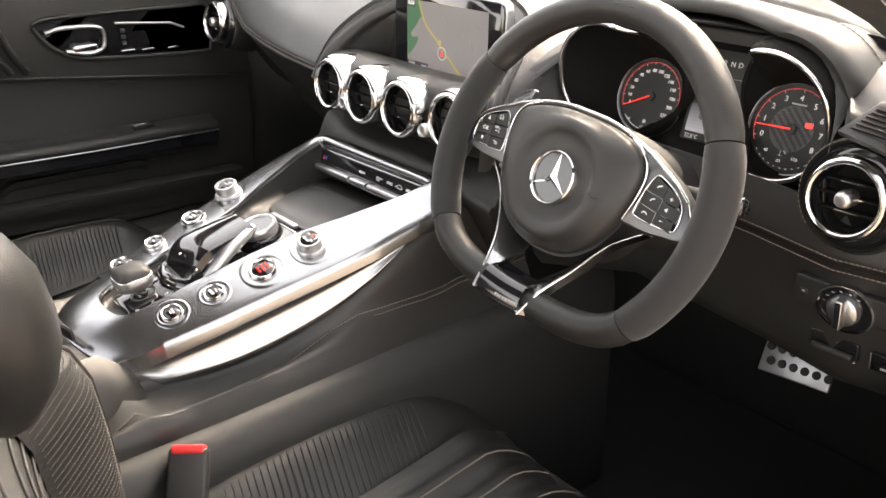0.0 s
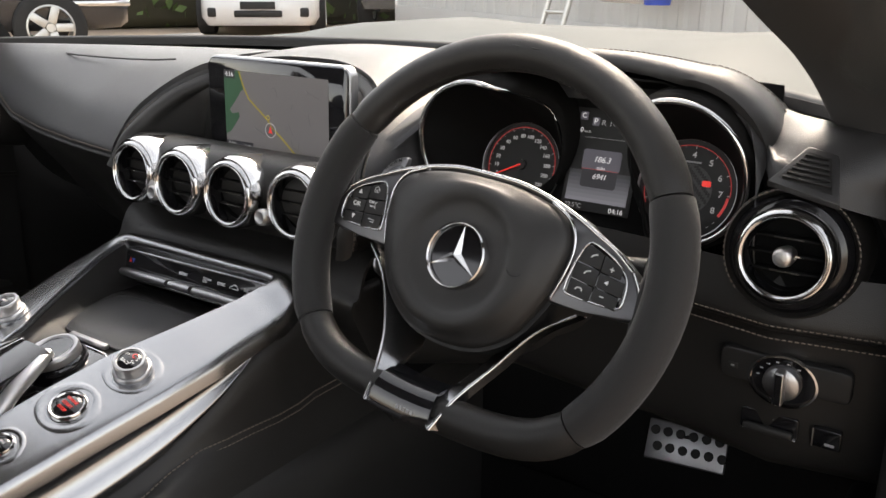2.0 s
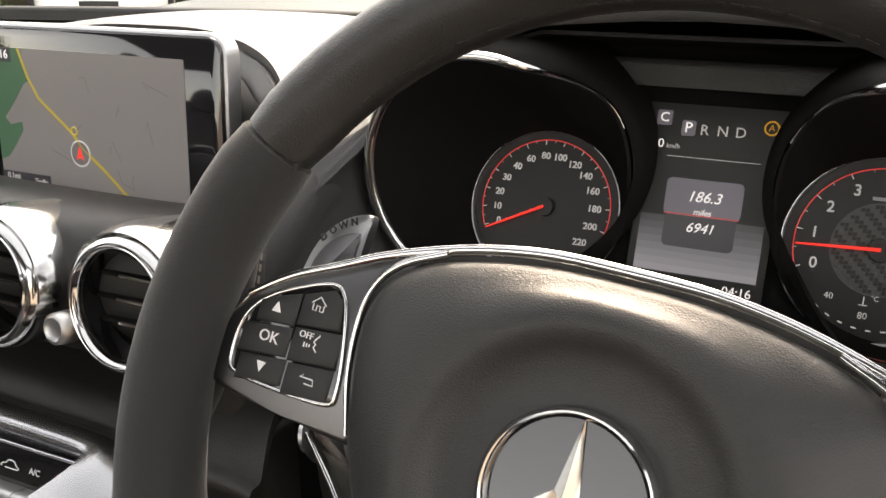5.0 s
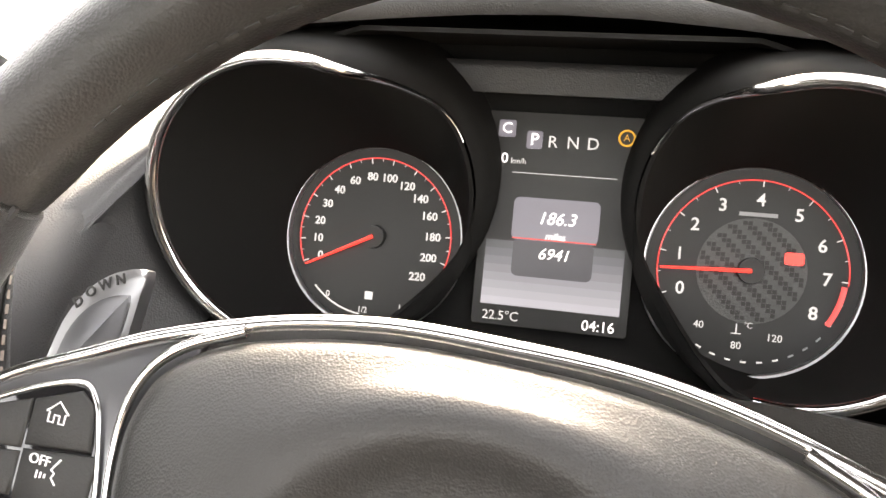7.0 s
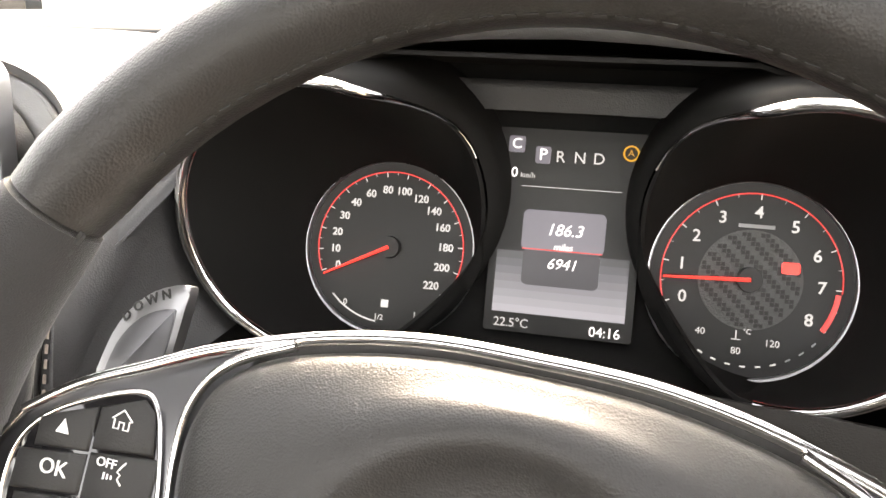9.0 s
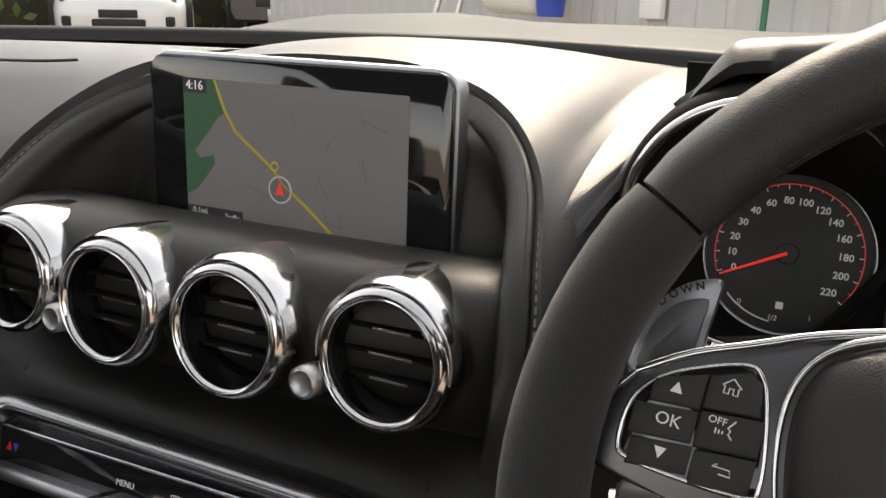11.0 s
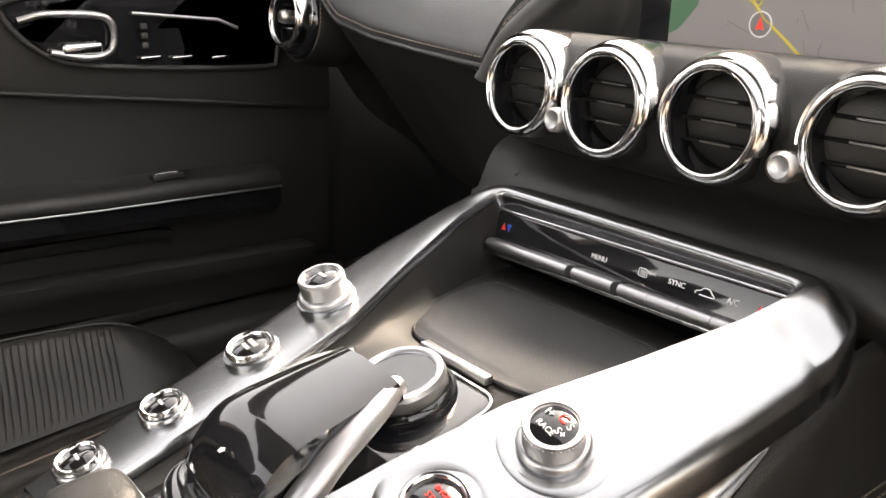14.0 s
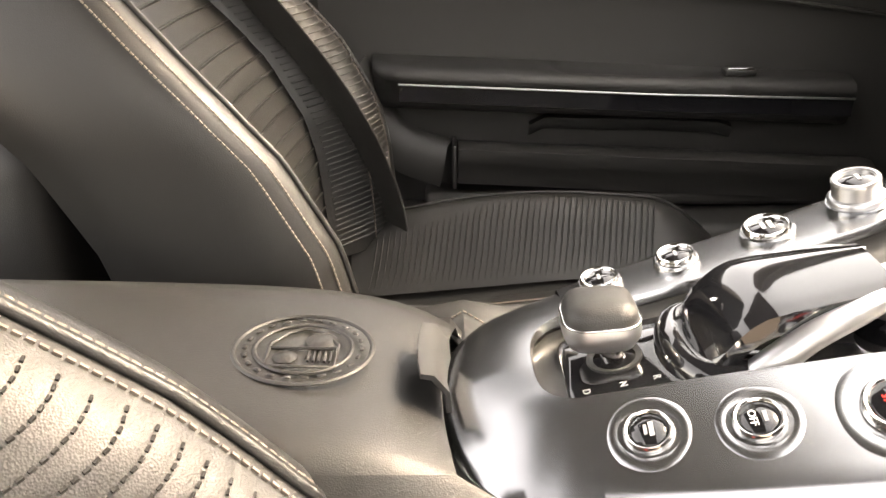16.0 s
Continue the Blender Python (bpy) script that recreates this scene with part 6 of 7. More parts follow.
for s_, tag in ((1, "driver"), (-1, "passenger")):
    pairs = [(0.0, 0.50, 0.0150, True, "rotary_knob"), (-0.060, 0.50, 0.0155, False, "push_button"), (-0.119, 0.50, 0.0112, False, "push_button"), (-0.168, 0.50, 0.0112, False, "push_button")]
    for n_, (y_, u_, r_, tall_, nm_) in enumerate(pairs):
        if s_ > 0:
            sg = [[("t", "C", 0.05, 0.45, 0.0075, "lit_red"), ("t", "S", 0.5, 0.35, 0.0055, "white_print"), ("t", "I+", -0.5, 0.25, 0.0055, "white_print"), ("t", "RACE", -0.1, -0.35, 0.0044, "white_print"), ("t", "S+", 0.45, -0.1, 0.0055, "white_print")],
                  [("t", "ENGINE", 0, 0.42, 0.0038, "lit_red"), ("t", "START", 0, 0.0, 0.0045, "lit_red"), ("t", "STOP", 0, -0.42, 0.0045, "lit_red")],
                  [("t", "OFF", 0, -0.3, 0.0052, "white_print"), ("b", "", 0, 0.3, 0.003, "grey_print")],
                  [("b", "", 0, 0.15, 0.004, "grey_print"), ("b", "", 0.0, -0.15, 0.0028, "grey_print")]][n_]
            lab = ["knurled aluminium drive mode knob with a lit black face", "black engine start button with red lettering", "round black stability button with a chrome ring", "round black suspension button with a chrome ring"][n_]
        else:
            sg = [[("b", "", 0, 0.1, 0.004, "grey_print")], [("b", "", 0, 0.2, 0.005, "grey_print"), ("b", "", 0, -0.2, 0.004, "grey_print")], [("b", "", 0, 0, 0.003, "grey_print")], [("b", "", 0, 0, 0.003, "grey_print")]][n_]
            lab = ["knurled aluminium volume knob with a black face", "large round black button with a chrome ring", "round black button with a chrome ring", "round black button with a chrome ring"][n_]
        console_button(s_, y_, u_, r_ if (s_ > 0 or n_ != 1) else 0.0135, tall_, nm_, lab, sg, s_ > 0)


def selector():
    zf = base_z(-0.165)
    tl = math.atan(0.25)
    m = Matrix.Translation((0.0, -0.165, zf - 0.001)) @ Matrix.Rotation(tl, 4, "X")
    t = thing("gear_selector", "short silver gear selector with a leather cap on a gloss panel", "gear selector", m)
    part("panel", prism(rrect(0.070, 0.080, 0.012, 5, 0.002, 0.004), -0.004, 0.0015, bev=0.001), "gloss", t, "gloss black shift panel", local=True)
    part("stem_ring", lathe([(0.016, 0.001), (0.0155, 0.003), (0.012, 0.002)], Matrix.Translation((0.0, -0.006, 0)), 28), "plastic", t, local=True)
    part("stem", sweep([(0.0, -0.006, 0), (0.0, -0.010, 0.018)], [0.0065, 0.0055], 14), "chrome", t, "chrome stem", local=True)
    k = Matrix.Translation((0, -0.012, 0.014)) @ Matrix.Rotation(radians(-10), 4, "X")
    rows = []
    for sc, h in ((0.55, 0.0), (0.86, 0.003), (1.0, 0.009), (1.02, 0.015), (0.99, 0.0175)):
        rows.append([k @ V((x * sc, y * sc, h)) for x, y in rrect(0.040, 0.042, 0.012, 5)])
    part("knob", loft(rows, True, True), "satin", t, "satin silver knob", local=True)
    rows = []
    for sc, h in ((0.97, 0.0165), (0.94, 0.0212), (0.84, 0.0252), (0.6, 0.0275), (0.2, 0.0285)):
        rows.append([k @ V((x * sc, y * sc, h)) for x, y in rrect(0.040, 0.042, 0.012, 5)])
    part("cap", loft([[p + V((0, 0, 0.0008)) for p in r] for r in rows], True, True), "trim", t, "black leather cap", local=True)
    part("cap_edge", sweep([k @ V((x * 0.985, y * 0.985, 0.0180)) for x, y in rrect(0.040, 0.042, 0.012, 5)], 0.0009, 6, True), "chrome", t, local=True)
    part("park_key", box(0.016, 0.035, 0.026, 0.040, 0.0015, 0.0035, 0.001), "gloss", t, "lit park key", local=True)
    part("park_lamp", box(0.021, 0.027, 0.031, 0.035, 0.0035, 0.0038, 0), "lit_red", t, "red park light", local=True)
    for txt, x, y in (("R", 0.027, 0.012), ("N", 0.027, -0.006), ("D", 0.027, -0.026)):
        writing("gear_letter", txt, 0.006, m @ Matrix.Translation((x, y, 0.0018)), "grey_print", t)


selector()


def touch_controller():
    zf = base_z(-0.065)
    m = Matrix.Translation((0.004, -0.062, zf - 0.010)) @ Matrix.Rotation(math.atan(0.25), 4, "X")
    t = thing("touchpad_controller", "gloss black touchpad on a silver arched hand rest", "touchpad", m)
    part("tray", prism(rrect(0.086, 0.142, 0.012, 4, 0.0, 0.010), -0.004, 0.002, bev=0.001), "gloss", t, "gloss black tray", local=True)
    part("tray_edge", sweep([V((x, y, 0.0022)) for x, y in rrect(0.087, 0.143, 0.012, 4, 0.0, 0.010)], 0.0013, 6, True), "chrome", t, "bright tray outline", local=True)
    # palm rest: arched shell from the rear up and over the dial
    rows = []
    for k in range(17):
        q = k / 16
        y = -0.074 + 0.108 * q
        h = 0.0 + 0.034 * math.sin(min(1.0, q * 2.4) * math.pi / 2) - 0.006 * max(0, q - 0.5)
        w = 0.034 - 0.009 * q ** 2
        if q < 0.15:
            w *= 0.75 + 0.25 * math.sqrt(q / 0.15)
        row = []
        for j in range(13):
            a = math.pi * j / 12
            row.append(V((-w * math.cos(a), y, h + 0.0045 * math.sin(a) ** 0.5 - (0.006 if j in (0, 12) else 0))))
        rows.append(row)
    part("touch_surface", loft(rows, thick=-0.003), "gloss", t, "gloss black touch surface", local=True)
    for s in (-1, 1):
        a = spl([(s * 0.030, -0.060, 0.002), (s * 0.037, -0.045, 0.009), (s * 0.036, -0.015, 0.024), (s * 0.031, 0.015, 0.030), (s * 0.020, 0.037, 0.0295)], 6)
        part("side_arm", sweep(a, [0.008 - 0.004 * abs(i / (len(a) - 1) - 0.35) for i in range(len(a))], 12, flat=1.1), "satin", t, "satin silver side arm", local=True)
        b = spl([(s * 0.031, -0.058, 0.003), (s * 0.0385, -0.035, 0.004), (s * 0.0395, 0.0, 0.003), (s * 0.039, 0.03, 0.0025)], 6)
        part("foot_rail", sweep(b, [0.007 - 0.005 * i / (len(b) - 1) for i in range(len(b))], 10), "satin", t, "silver foot rail", local=True)
    nose = spl([(-0.036, -0.048, 0.006), (-0.028, -0.070, 0.008), (0.0, -0.077, 0.010), (0.028, -0.070, 0.008), (0.036, -0.048, 0.006)], 6)
    part("rear_cushion", sweep(nose, 0.010, 12, flat=1.2), "gloss", t, "gloss black rear edge", local=True)
    part("favourite_mark", prism([(0.0022 * (1 if k % 2 == 0 else 0.45) * math.cos(math.pi * k / 5 + math.pi / 2), -0.052 + 0.0022 * (1 if k % 2 == 0 else 0.45) * math.sin(math.pi * k / 5 + math.pi / 2)) for k in range(10)], 0.0362, 0.0366), "white_print", t, "small white star", local=True)
    d = thing("controller_dial", "round silver controller dial with a gloss black centre", "dial", m @ Matrix.Translation((0.0, 0.050, 0.002)))
    part("dial_base", lathe([(0.029, 0), (0.029, 0.006), (0.026, 0.009)], n=40), "gloss", d, local=True)
    grip = [((0.0255 if k % 2 else 0.025) * math.cos(2 * math.pi * k / 120), (0.0255 if k % 2 else 0.025) * math.sin(2 * math.pi * k / 120)) for k in range(120)]
    part("dial_ring", prism(grip, 0.007, 0.016, bev=0.0005, seg=1), "knob", d, "knurled silver ring", local=True)
    part("dial_rim", lathe([(0.0255, 0.0155), (0.0245, 0.0185), (0.021, 0.019), (0.0195, 0.017)], n=44), "satin", d, "silver rim", local=True)
    part("dial_face", lathe([(0.0198, 0.0172), (0, 0.0168)], n=40), "gloss", d, "gloss black dial face", local=True)


touch_controller()


def armrest():
    t = thing("armrest", "black leather armrest lid with an embossed crest", "armrest", (0, -0.42, 0.58))
    rows = []
    for k in range(25):
        y = -0.268 - 0.40 * k / 24
        w = 0.097 - 0.004 * math.exp(-k)
        z = 0.612 + 0.028 * (1 - math.exp(-k / 2.2)) + 0.012 * k / 24
        front = 0.02 * math.exp(-k / 1.5)
        row = []
        for j in range(17):
            u = j / 8 - 1
            row.append(V((u * w, y + 0.012 * u * u * math.exp(-k / 3), z - 0.010 * abs(u) ** 5 - (0.012 if abs(u) == 1 else 0))))
        rows.append(row)
    part("lid", loft(rows), "leather", t, "padded leather lid")
    for s in (-1, 1):
        part("lid_seam", sweep([r[16 if s > 0 else 0] + V((s * 0.001, 0, 0.002)) for r in rows], 0.002, 5), "dial", t, "dark joint")
        part("body", loft([[V((s * 0.078, -0.222, 0.572 + 0.014 * s)), V((s * 0.092, -0.222, 0.566 + 0.014 * s)), V((s * 0.112, -0.222, 0.55 + 0.012 * s)), V((s * 0.13, -0.222, 0.48))]] + [[V((s * 0.094, y, 0.628 - d)), V((s * 0.108, y, 0.618 - d)), V((s * 0.125, y, 0.59)), V((s * 0.14, y, 0.50))] for y, d in ((-0.262, 0.014 - 0.014 * s), (-0.31, 0.004 - 0.004 * s), (-0.40, 0), (-0.68, 0))] + [], thick=0.004), "leather", t, "leather side of the armrest box")
    # catch
    part("catch", loft([[V((x, -0.268 + dy + 3.0 * x * x, 0.632 + dz)) for x in (-0.028, -0.014, 0, 0.014, 0.028)] for dy, dz in ((-0.014, 0.006), (-0.008, 0.005), (-0.001, -0.004), (0.0, -0.016))], thick=-0.003), "plastic", t, "moulded release catch")
    part("catch_edge", sweep([V((x, -0.277 + 3.0 * x * x, 0.6385)) for x in (-0.026, -0.013, 0, 0.013, 0.026)], 0.0012, 6), "satin", t)
    c = Matrix.Translation((0.0, -0.345, 0.6405)) @ Matrix.Rotation(radians(-2), 4, "X")
    for r, w in ((0.0385, 0.0016), (0.0270, 0.0013)):
        part("crest_ring", sweep([c @ V((r * 0.95 * math.sin(2 * math.pi * k / 48), r * math.cos(2 * math.pi * k / 48), 0.0004)) for k in range(48)], w, 6, True, flat=0.7), "leather", t, "embossed ring")
    sh = [(-0.019, 0.019), (0.019, 0.019), (0.019, -0.004), (0.010, -0.017), (0, -0.022), (-0.010, -0.017), (-0.019, -0.004)]
    part("crest_shield", sweep([c @ V((y * 1.0, x, 0.0004)) for x, y in sh], 0.0013, 6, True, flat=0.7), "leather", t, "embossed shield")
    part("crest_bar", sweep([c @ V((0, -0.019, 0.0004)), c @ V((0, 0.019, 0.0004))], 0.001, 5), "leather", t)
    for k in range(5):
        part("crest_bar", sweep([c @ V((0.004, 0.004 + 0.003 * k, 0.0004)), c @ V((0.014, 0.004 + 0.003 * k, 0.0004))], 0.0009, 5), "leather", t)
    part("crest_boss", lathe([(0.009, 0), (0.006, 0.0014), (0, 0.0016)], c @ Matrix.Translation((-0.009, 0.009, 0)), 12), "leather", t)
    part("crest_boss", lathe([(0.007, 0), (0.004, 0.0014), (0, 0.0016)], c @ Matrix.Translation((0.009, -0.009, 0)), 10), "leather", t)
    rnd = random.Random(8)
    for k in range(22):
        a = 2 * math.pi * k / 22
        q = c @ Matrix.Translation((0.0325 * 0.95 * math.sin(a), 0.0325 * math.cos(a), 0.0003)) @ Matrix.Rotation(-a, 4, "Z")
        part("crest_leaf", box(-0.0022, 0.0022, -0.0012, 0.0012, 0, 0.0009, 0.0004, 1, m=q), "leather", t)


armrest()


# ---------- seats ----------
def seat(cx, inner, label, edge_tab, ahead=0.0, quilt=False):
    """A bucket seat. inner: the side (+1 or -1) that faces the console."""
    t = thing("car_seat", label, "car seat", (cx, -0.2, 0.16), "front seats")
    part("base", box(cx - 0.21, cx + 0.21, -0.42, 0.04, 0.16, 0.34, 0.03, 3), "trim", t)
    # cushion centre with flutes
    rows = []
    for k in range(29):
        y = -0.36 + (0.45 + ahead) * k / 28
        z = 0.395 + (0.022 if quilt else 0.0) + 0.05 * (k / 28) ** 1.2
        if k > 24:
            z -= 0.012 * (k - 24) ** 1.5 / 2
        rows.append([V((cx + 0.135 * u, y, z - 0.012 * (1 - u * u) - 0.0035 * abs(math.sin(math.pi * 3.0 * (u + 1))) ** 0.0 + 0.004 * abs(math.cos(math.pi * 3 * u)) ** 0.35)) for u in [j / 18 - 1 for j in range(37)]])
    part("cushion", loft(rows), "leather", t, "fluted black leather cushion")
    for j in (-2, -1, 0, 1, 2):
        part("cushion_seam", sweep([r[18 + 6 * j] + V((0, 0, 0.0005)) for r in rows], 0.0012, 5), "thread", t)
    part("cushion_front", box(cx - 0.19, cx + 0.19, 0.05 + ahead, 0.09 + ahead, 0.28, 0.42, 0.03, 3), "leather", t)
    # cushion bolsters
    for s in (-1, 1):
        rows = []
        for k in range(33):
            q = k / 32
            y = -0.38 + (0.46 + ahead) * q
            h = 0.06 + 0.035 * math.sin(math.pi * min(1, 0.15 + q * 0.9))
            if q > 0.8:
                h -= 0.05 * ((q - 0.8) / 0.2) ** 2
            zb = 0.385 + 0.04 * q
            ctl = [(0.118, zb + 0.012), (0.145, zb + h * 0.42), (0.178, zb + h * 0.85), (0.205, zb + h), (0.228, zb + h * 0.8), (0.236, zb + h * 0.2), (0.232, zb - 0.10)]
            rows.append(spl([(cx + s * x, y, z) for x, z in ctl], 4))
        bolster = part("cushion_bolster", loft(rows), "leather", t, "raised side bolster")
        part("bolster_piping", sweep([r[12] + V((0, 0, 0.001)) for r in rows[1:-1]], 0.0025, 6), "leather", bolster)
        rib = bmesh.new()
        ribs = []
        for k in range(3, 50):
            q = k / 62
            f = q * 32
            i = int(f)
            row = [a.lerp(b, f - i) for a, b in zip(rows[i], rows[i + 1])]
            pts = [row[j] + V((-s * 0.0006, 0.016 * (j - 1) / 10, 0.0008)) for j in range(1, 12)]
            ribs.append(sweep(pts, [0.0013 * (1 - abs(j - 5) / 7) for j in range(11)], 5))
        part("fluting", join(ribs), "leather", bolster, "narrow fluted inserts")
        tagged(bolster.children[-1], kind="stuff")
    # backrest
    def back(z):
        """Front face of the backrest centre at height z."""
        return lerp_tab(edge_tab, z)[0] - 0.075

    rows = []
    for k in range(33):
        z = 0.40 + 0.58 * k / 32
        w = 0.15 - 0.045 * max(0, (z - 0.72) / 0.26) ** 1.5
        rows.append([V((cx + w * u, back(z) - 0.016 * (1 - u * u), z)) for u in [j / 12 - 1 for j in range(25)]])
    part("backrest", loft(rows), "leather", t, "black leather backrest")
    flutes = []
    for k in range(2, 28):
        flutes.append(sweep([rows[k][j] + V((0, 0.001, 0.0)) for j in range(0, 25, 2)], 0.0016, 6))
    fl = part("backrest_fluting", join(flutes), "leather", t, "narrow horizontal fluting")
    tagged(fl, kind="stuff")
    for s in (-1, 1):
        rows = []
        fine = quilt and s == inner
        nr = 400 if fine else 36
        for k in range(nr + 1):
            q = k / nr
            z = 0.44 + 0.50 * q
            # forward reach of the bolster edge
            f = 0.075 * (1 - max(0, (q - 0.7) / 0.3) ** 2 * 0.6)
            b = back(z)
            wx = 0.23 - 0.075 * max(0, (q - 0.55) / 0.45) ** 1.6
            ctl = [(wx - 0.095, b + 0.000), (wx - 0.070, b + f * 0.45), (wx - 0.040, b + f * 0.88), (wx - 0.012, b + f), (wx + 0.008, b + f * 0.86), (wx + 0.018, b + f * 0.35), (wx + 0.020, b - 0.05), (wx + 0.005, b - 0.10)]
            row = spl([(cx + s * x, y, z) for x, y in ctl], 4)
            if fine:
                # padded quilting between the seams
                for j in range(1, 11):
                    swell = abs(math.sin(math.pi * (z - 0.0022 * j) / 0.0068)) ** 0.6 * 0.0011 * min(1, j / 2, (11 - j) / 2)
                    row[j] += V((-s * 0.8, 0.6, 0)) * swell
            rows.append(row)
        bo = part("backrest_bolster", loft(rows), "leather", t, "tall wrapped side bolster")
        part("bolster_piping", sweep([r[12] + V((s * 0.0, 0.0015, 0)) for r in rows], 0.0026, 6), "leather", bo)
        near = s == inner and not quilt
        for j in (15, 17) if near else (11, 13):
            part("bolster_stitching", stitches([r[j] + ((V((s * 0.0012, 0.0005, 0)) if near else (r[j] - r[j + 6]).normalized() * 0.0012)) for r in rows[::4 if fine else 1]], 0.0042, 0.0029, 0.00055), "thread", bo, "pale double stitching")
        if not quilt:
            part("bolster_stitching", stitches([r[6] + V((-s * 0.0006, 0.0008, 0)) for r in rows], 0.005, 0.0035, 0.0006), "thread", bo)
        if fine:
            pleats = []
            for n in range(67, 132):
                line = []
                for j in range(1, 11):
                    zz = n * 0.0068 + 0.0022 * j
                    f = min(nr - 1.0, max(0.0, (zz - 0.44) / 0.50 * nr))
                    line.append(rows[int(f)][j].lerp(rows[int(f) + 1][j], f - int(f)) + V((-s * 0.0006, 0.0005, 0)))
                pleats.append(stitches(line, 0.0038, 0.0021, 0.0005))
            tagged(part("quilting", join(pleats), "thread_dark", bo, "dotted quilting stitches"), kind="stuff")
        elif s != inner:
            ribs = []
            for k in range(2, 68):
                f0, f1 = rows[k // 2], rows[min(36, (k + 1) // 2)]
                ribs.append(sweep([f0[j].lerp(f1[j], 0.5) + V((-s * 0.0002, 0.0002, 0.0012 * j)) for j in range(1, 11)], 0.0009, 5))
            part("fluting", join(ribs), "leather", bo, "narrow fluted insert")
            tagged(bo.children[-1], kind="stuff")
    part("back_shell", box(cx - 0.21, cx + 0.21, -0.64, -0.56, 0.36, 0.70, 0.03, 3), "trim", t, "dark back shell")
    # head rest, one with the backrest
    hr = part("headrest", loft([[V((cx + w * u, y0 + 0.03 * (1 - u * u), z)) for u in [j / 8 - 1 for j in range(17)]] for w, y0, z in ((0.12, back(0.9) + 0.0, 0.90), (0.125, back(0.95) + 0.005, 0.96), (0.12, back(1.0) + 0.008, 1.02), (0.10, back(1.04), 1.06), (0.08, back(1.06) - 0.05, 1.075))], thick=0.05), "leather", t, "integrated headrest")
    return t


seat(-0.405, 1, "black leather passenger bucket seat with fluted bolsters", [(0.40, -0.325), (0.50, -0.328), (0.572, -0.335), (0.617, -0.346), (0.687, -0.384), (0.73, -0.421), (0.798, -0.485), (0.9, -0.575), (1.08, -0.70)])
dseat = seat(0.405, -1, "black leather driver's bucket seat with quilted bolster", [(0.40, -0.285), (0.50, -0.288), (0.60, -0.292), (0.66, -0.298), (0.695, -0.312), (0.737, -0.353), (0.771, -0.395), (0.83, -0.46), (0.9, -0.53), (1.08, -0.66)], 0.075, True)


wing = []
for k_, (w_, d_) in enumerate(((0.0, 0.0), (0.030, 0.020), (0.046, 0.034), (0.052, 0.040), (0.052, 0.040), (0.046, 0.036), (0.032, 0.024), (0.0, 0.0))):
    z_ = 0.775 + 0.0235 * k_
    wing.append([V((0.420 + w_ * math.cos(2 * math.pi * j / 20) + 0.004 * k_, -0.408 - 0.001 * k_ + d_ * math.sin(2 * math.pi * j / 20), z_)) for j in range(20)])
part("shoulder_wing", loft(wing, True), "leather", dseat, "rounded shoulder wing of the backrest")


def seat_belt(path, w, label):
    t = thing("seat_belt", label, "seat belt", path[-1])
    rows = []
    pts = spl(path, 8)
    for i, p in enumerate(pts):
        d = (pts[min(i + 1, len(pts) - 1)] - pts[max(i - 1, 0)]).normalized()
        side = V(w[1]) - d * V(w[1]).dot(d)
        side.normalize()
        rows.append([p - side * w[0] / 2, p - side * w[0] * 0.2, p + side * w[0] * 0.2, p + side * w[0] / 2])
    part("webbing", loft(rows, thick=0.0015), "belt", t, "woven black webbing")
    for j in (0, 3):
        part("woven_edge", sweep([r[j] for r in rows], 0.0012, 6), "belt", t, "thicker woven edge")
    part("stop_button", lathe([(0.005, 0), (0.005, 0.002), (0.003, 0.0032), (0, 0.0034)], frame_at(pts[-4] + V((0, 0.002, 0)), (1, 0, 0), (0, 0, 1)), 16), "plastic", t, "small round stop button")
    return t


seat_belt([(-0.55, -0.56, 0.86), (-0.545, -0.455, 0.74), (-0.555, -0.375, 0.62), (-0.585, -0.335, 0.50), (-0.60, -0.33, 0.42)], (0.047, (0.55, 0.75, 0.2)), "black webbing seat belt hanging over the passenger backrest")
seat_belt([(0.168, -0.36, 0.62), (0.165, -0.33, 0.595), (0.160, -0.275, 0.53), (0.152, -0.22, 0.46), (0.150, -0.20, 0.40)], (0.046, (0.2, 0.9, 0.3)), "black webbing seat belt beside the driver's seat")


def buckle():
    m = frame_at((0.215, -0.226, 0.549), (0.55, 0.72, 0.0), (-0.5, 0.4, 0.7))
    t = thing("belt_buckle", "black seat belt buckle with a red release button", "buckle", m)
    part("housing", box(-0.020, 0.020, -0.045, 0.009, -0.012, 0.007, 0.004, 3), "plastic", t, local=True)
    part("release_button", box(-0.017, 0.017, 0.002, 0.0125, -0.009, 0.0080, 0.003, 3), "red", t, "red release button", local=True)
    part("stalk", sweep([m @ V((0, -0.055, 0)), m @ V((0, -0.14, -0.02))], 0.010, 8), "plastic", t)


buckle()


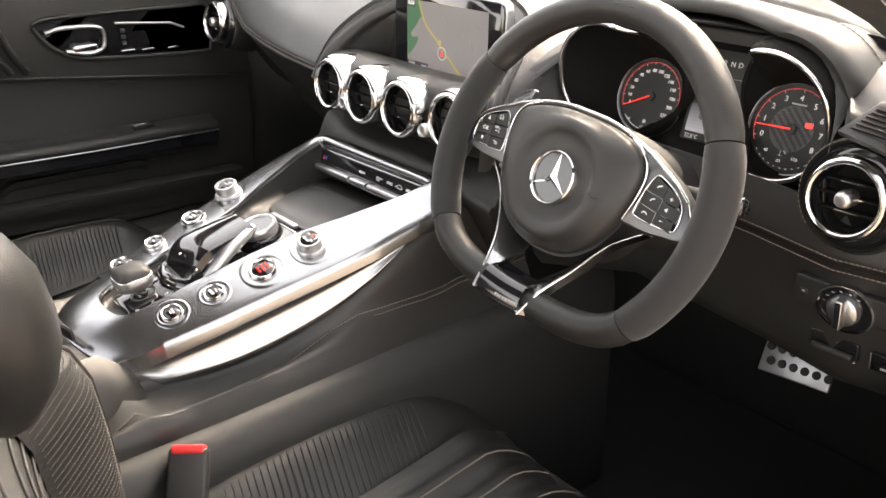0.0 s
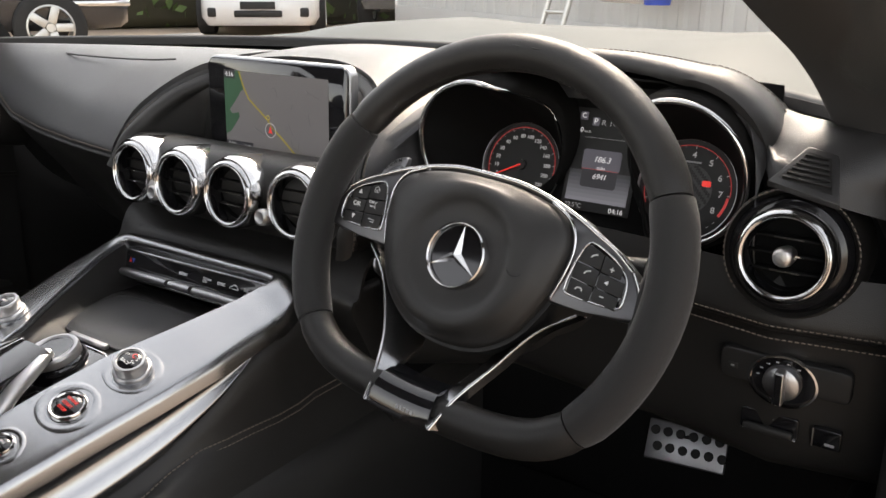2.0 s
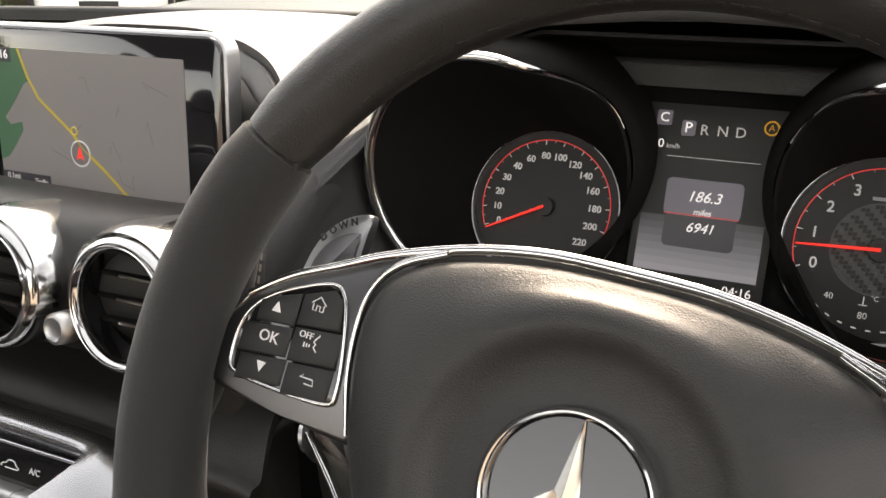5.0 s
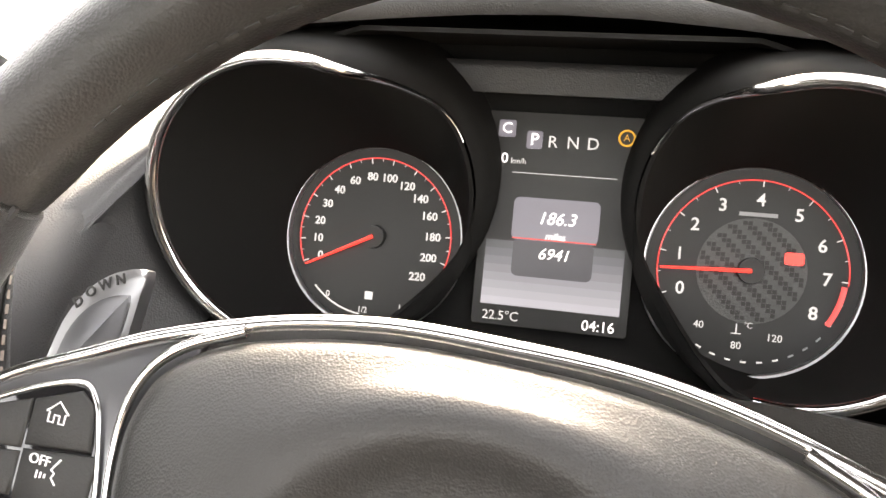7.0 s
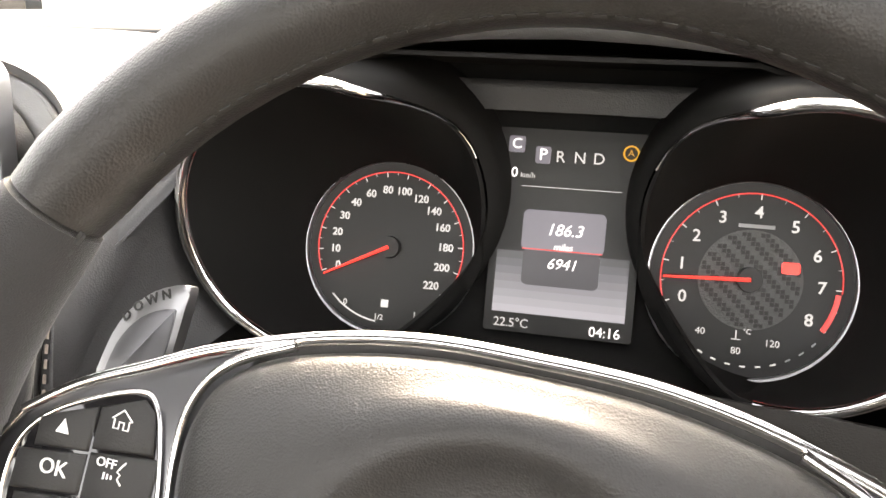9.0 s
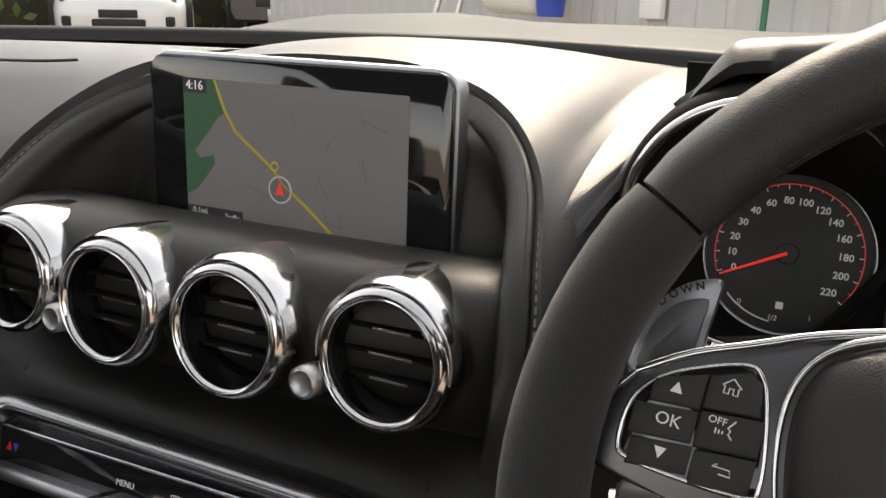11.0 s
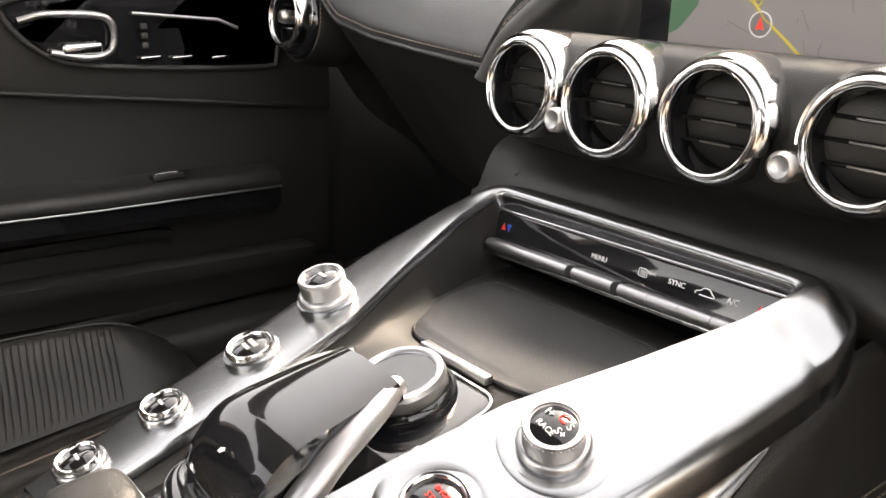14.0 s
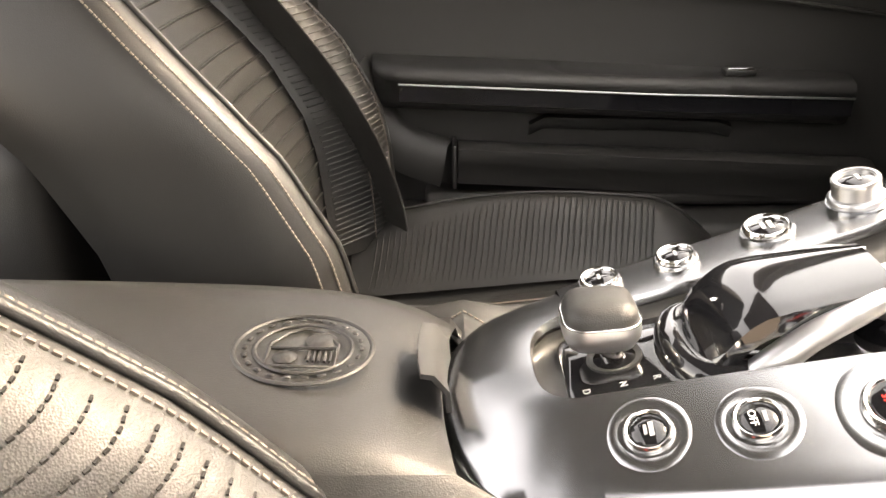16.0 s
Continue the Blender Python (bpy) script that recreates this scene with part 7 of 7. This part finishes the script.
# ---------- passenger door ----------
def door():
    t = thing("door_1", "dark trimmed passenger door with a long armrest and ribbed panel", "car door", (-0.74, 0, 0.45), kind="structure")
    X = -0.715

    def ln(y):
        return 0.736 - 0.137 * y

    # main skin
    rows = []
    for k in range(31):
        y = -0.44 + 0.80 * k / 30
        rows.append([V((x, y, z)) for x, z in ((X - 0.03, 0.945), (X - 0.005, 0.935), (X + 0.010, 0.915), (X + 0.008, 0.86), (X + 0.006, ln(y) + 0.01), (X + 0.001, ln(y)), (X - 0.004, ln(y) - 0.012), (X - 0.006, 0.66), (X - 0.004, 0.60), (X - 0.010, 0.55), (X - 0.012, 0.46), (X - 0.012, 0.40))])
    part("skin", loft(rows, thick=0.02), "trim", t, "soft dark door skin")
    part("ledge_piping", sweep([V((X + 0.005, -0.44 + 0.8 * k / 20, ln(-0.44 + 0.8 * k / 20) + 0.002)) for k in range(21)], 0.003, 6), "leather", t)
    # ribbed panel behind the handle
    for k in range(13):
        y0 = -0.36 + 0.028 * k
        p = [V((X + 0.010, y0 + 0.012, ln(y0) + 0.012)), V((X + 0.013, y0 - 0.012, 0.80)), V((X + 0.012, y0 - 0.038, 0.87)), V((X + 0.010, y0 - 0.055, 0.91))]
        if y0 < -0.065:
            part("rib", sweep(spl(p, 4), 0.0115, 8, flat=0.6), "leather", t, "padded leather rib")
    # handle insert
    ol = [V((X + 0.012, y, z)) for y, z in ((-0.045, 0.83), (-0.01, 0.788), (0.05, 0.768), (0.25, 0.752), (0.28, 0.765), (0.28, 0.835), (0.22, 0.842), (0.05, 0.846), (-0.03, 0.845))]
    ring = spl(ol, 5, True)
    bm = bmesh.new()
    bm.faces.new([bm.verts.new(p) for p in ring])
    bmesh.ops.solidify(bm, geom=bm.faces[:], thickness=0.006)
    ins = part("handle_panel", bm, "gloss", t, "gloss black handle panel")
    part("handle_panel_edge", sweep(ring, 0.004, 6, True), "leather", ins)
    part("inner_handle", sweep(spl([(X + 0.020, -0.030, 0.823), (X + 0.024, 0.0, 0.829), (X + 0.024, 0.055, 0.825), (X + 0.022, 0.070, 0.812), (X + 0.020, 0.066, 0.786), (X + 0.020, 0.04, 0.779), (X + 0.019, 0.0, 0.787)], 6), 0.0042, 8), "satin", ins, "silver inner door handle")
    part("handle_lever", box(X + 0.016, X + 0.024, 0.012, 0.056, 0.783, 0.796, 0.004, 3), "chrome", ins, "bright lever edge")
    part("memory_strip", sweep([(X + 0.017, 0.095, 0.826), (X + 0.017, 0.20, 0.814), (X + 0.017, 0.225, 0.803)], 0.0024, 6), "satin", ins, "silver strip")
    for y in (0.112, 0.15, 0.20):
        part("seat_switch", box(X + 0.014, X + 0.020, y - 0.012, y + 0.012, 0.772 - 0.06 * (y - 0.11), 0.776 - 0.06 * (y - 0.11), 0.001), "chrome", ins, "bright seat switch")
    for k in range(3):
        part("memory_key", box(X + 0.014, X + 0.019, 0.103, 0.111, 0.785 + 0.011 * k, 0.792 + 0.011 * k, 0.001), "plastic", ins)
    # armrest
    rows = []
    for k in range(37):
        q = k / 36
        y = -0.355 + 0.62 * q
        z = 0.648 - 0.030 * q
        r = math.sqrt(max(0.0, 1 - (1 - min(1, q / 0.06)) ** 2))
        w = 0.052 * (0.25 + 0.75 * r) * (1 - 0.35 * max(0, q - 0.6) / 0.4)
        h = 0.03 * (0.4 + 0.6 * r)
        dip = 0.010 if 0.38 < q < 0.72 else 0.0
        rows.append([V((X - 0.004, y, z + 0.004)), V((X + w * 0.35, y, z + 0.002 - dip)), V((X + w * 0.6, y, z - dip * 0.3)), V((X + w * 0.9, y, z - 0.004)), V((X + w, y, z - 0.012)), V((X + w * 0.96, y, z - 0.020)), V((X + w * 0.8, y, z - 0.022)), V((X + w * 0.78, y, z - 0.046)), V((X + w * 0.55, y, z - 0.058)), V((X - 0.004, y, z - 0.066))])
    arm = part("armrest", loft(rows), "trim", t, "padded door armrest")
    part("armrest_strip", sweep([r[5] + V((0.001, 0, -0.002)) for r in rows[2:]], 0.0015, 6), "satin", arm, "thin bright strip")
    part("armrest_fascia", loft([[r[6] + V((0.0015, 0, 0)) for r in rows[2:]], [r[7] + V((0.0015, 0, 0)) for r in rows[2:]]], thick=0.001), "gloss", arm, "gloss black fascia")
    part("window_switch", box(X + 0.010, X + 0.030, 0.095, 0.135, 0.626, 0.634, 0.002), "plastic", arm, "black window switch")
    part("switch_edge", box(X + 0.026, X + 0.0295, 0.098, 0.132, 0.634, 0.636, 0.0005), "chrome", arm)
    part("pull_cup", loft([[V((X - 0.003, y, z)), V((X + 0.006, y, z - 0.003)), V((X + 0.005, y, z - 0.012)), V((X - 0.003, y, z - 0.020))] for y, z in ((-0.15, 0.560), (-0.13, 0.570), (0.02, 0.566), (0.10, 0.562), (0.12, 0.555))], thick=0.002), "plastic", t, "recessed pull cup")
    # door pocket
    rows = []
    for k in range(25):
        q = k / 24
        y = -0.245 + 0.55 * q
        z = 0.541 - 0.030 * q
        rows.append([V((X - 0.004, y, z - 0.006)), V((X + 0.028, y, z)), V((X + 0.040, y, z - 0.006)), V((X + 0.040, y, z - 0.026)), V((X + 0.036, y, z - 0.030)), V((X + 0.032, y, z - 0.056)), V((X - 0.008, y, z - 0.066))])
    part("pocket", loft(rows, caps=False), "trim", t, "slim moulded door pocket")
    part("pocket_end", box(X - 0.01, X + 0.036, -0.253, -0.247, 0.478, 0.538, 0.002), "trim", t)
    # curved rear surround
    cur = spl([(X + 0.012, -0.372, 0.645), (X + 0.014, -0.352, 0.60), (X + 0.018, -0.315, 0.552), (X + 0.022, -0.26, 0.532)], 6)
    cur2 = [V((X + 0.020, p.y - 0.028 + 0.02 * i / len(cur), p.z - 0.035 - 0.02 * i / len(cur))) for i, p in enumerate(cur)]
    part("rear_moulding", loft([[p + V((-0.014, 0.006, 0.004)) for p in cur], cur, [a.lerp(b, 0.5) + V((0.008, 0, 0)) for a, b in zip(cur, cur2)], cur2], thick=0.004), "trim", t, "curved moulding at the rear of the door")
    part("lower_edge", box(X - 0.03, X + 0.03, -0.29, 0.36, 0.448, 0.470, 0.008, 3), "trim", t, "lower door edge")


door()
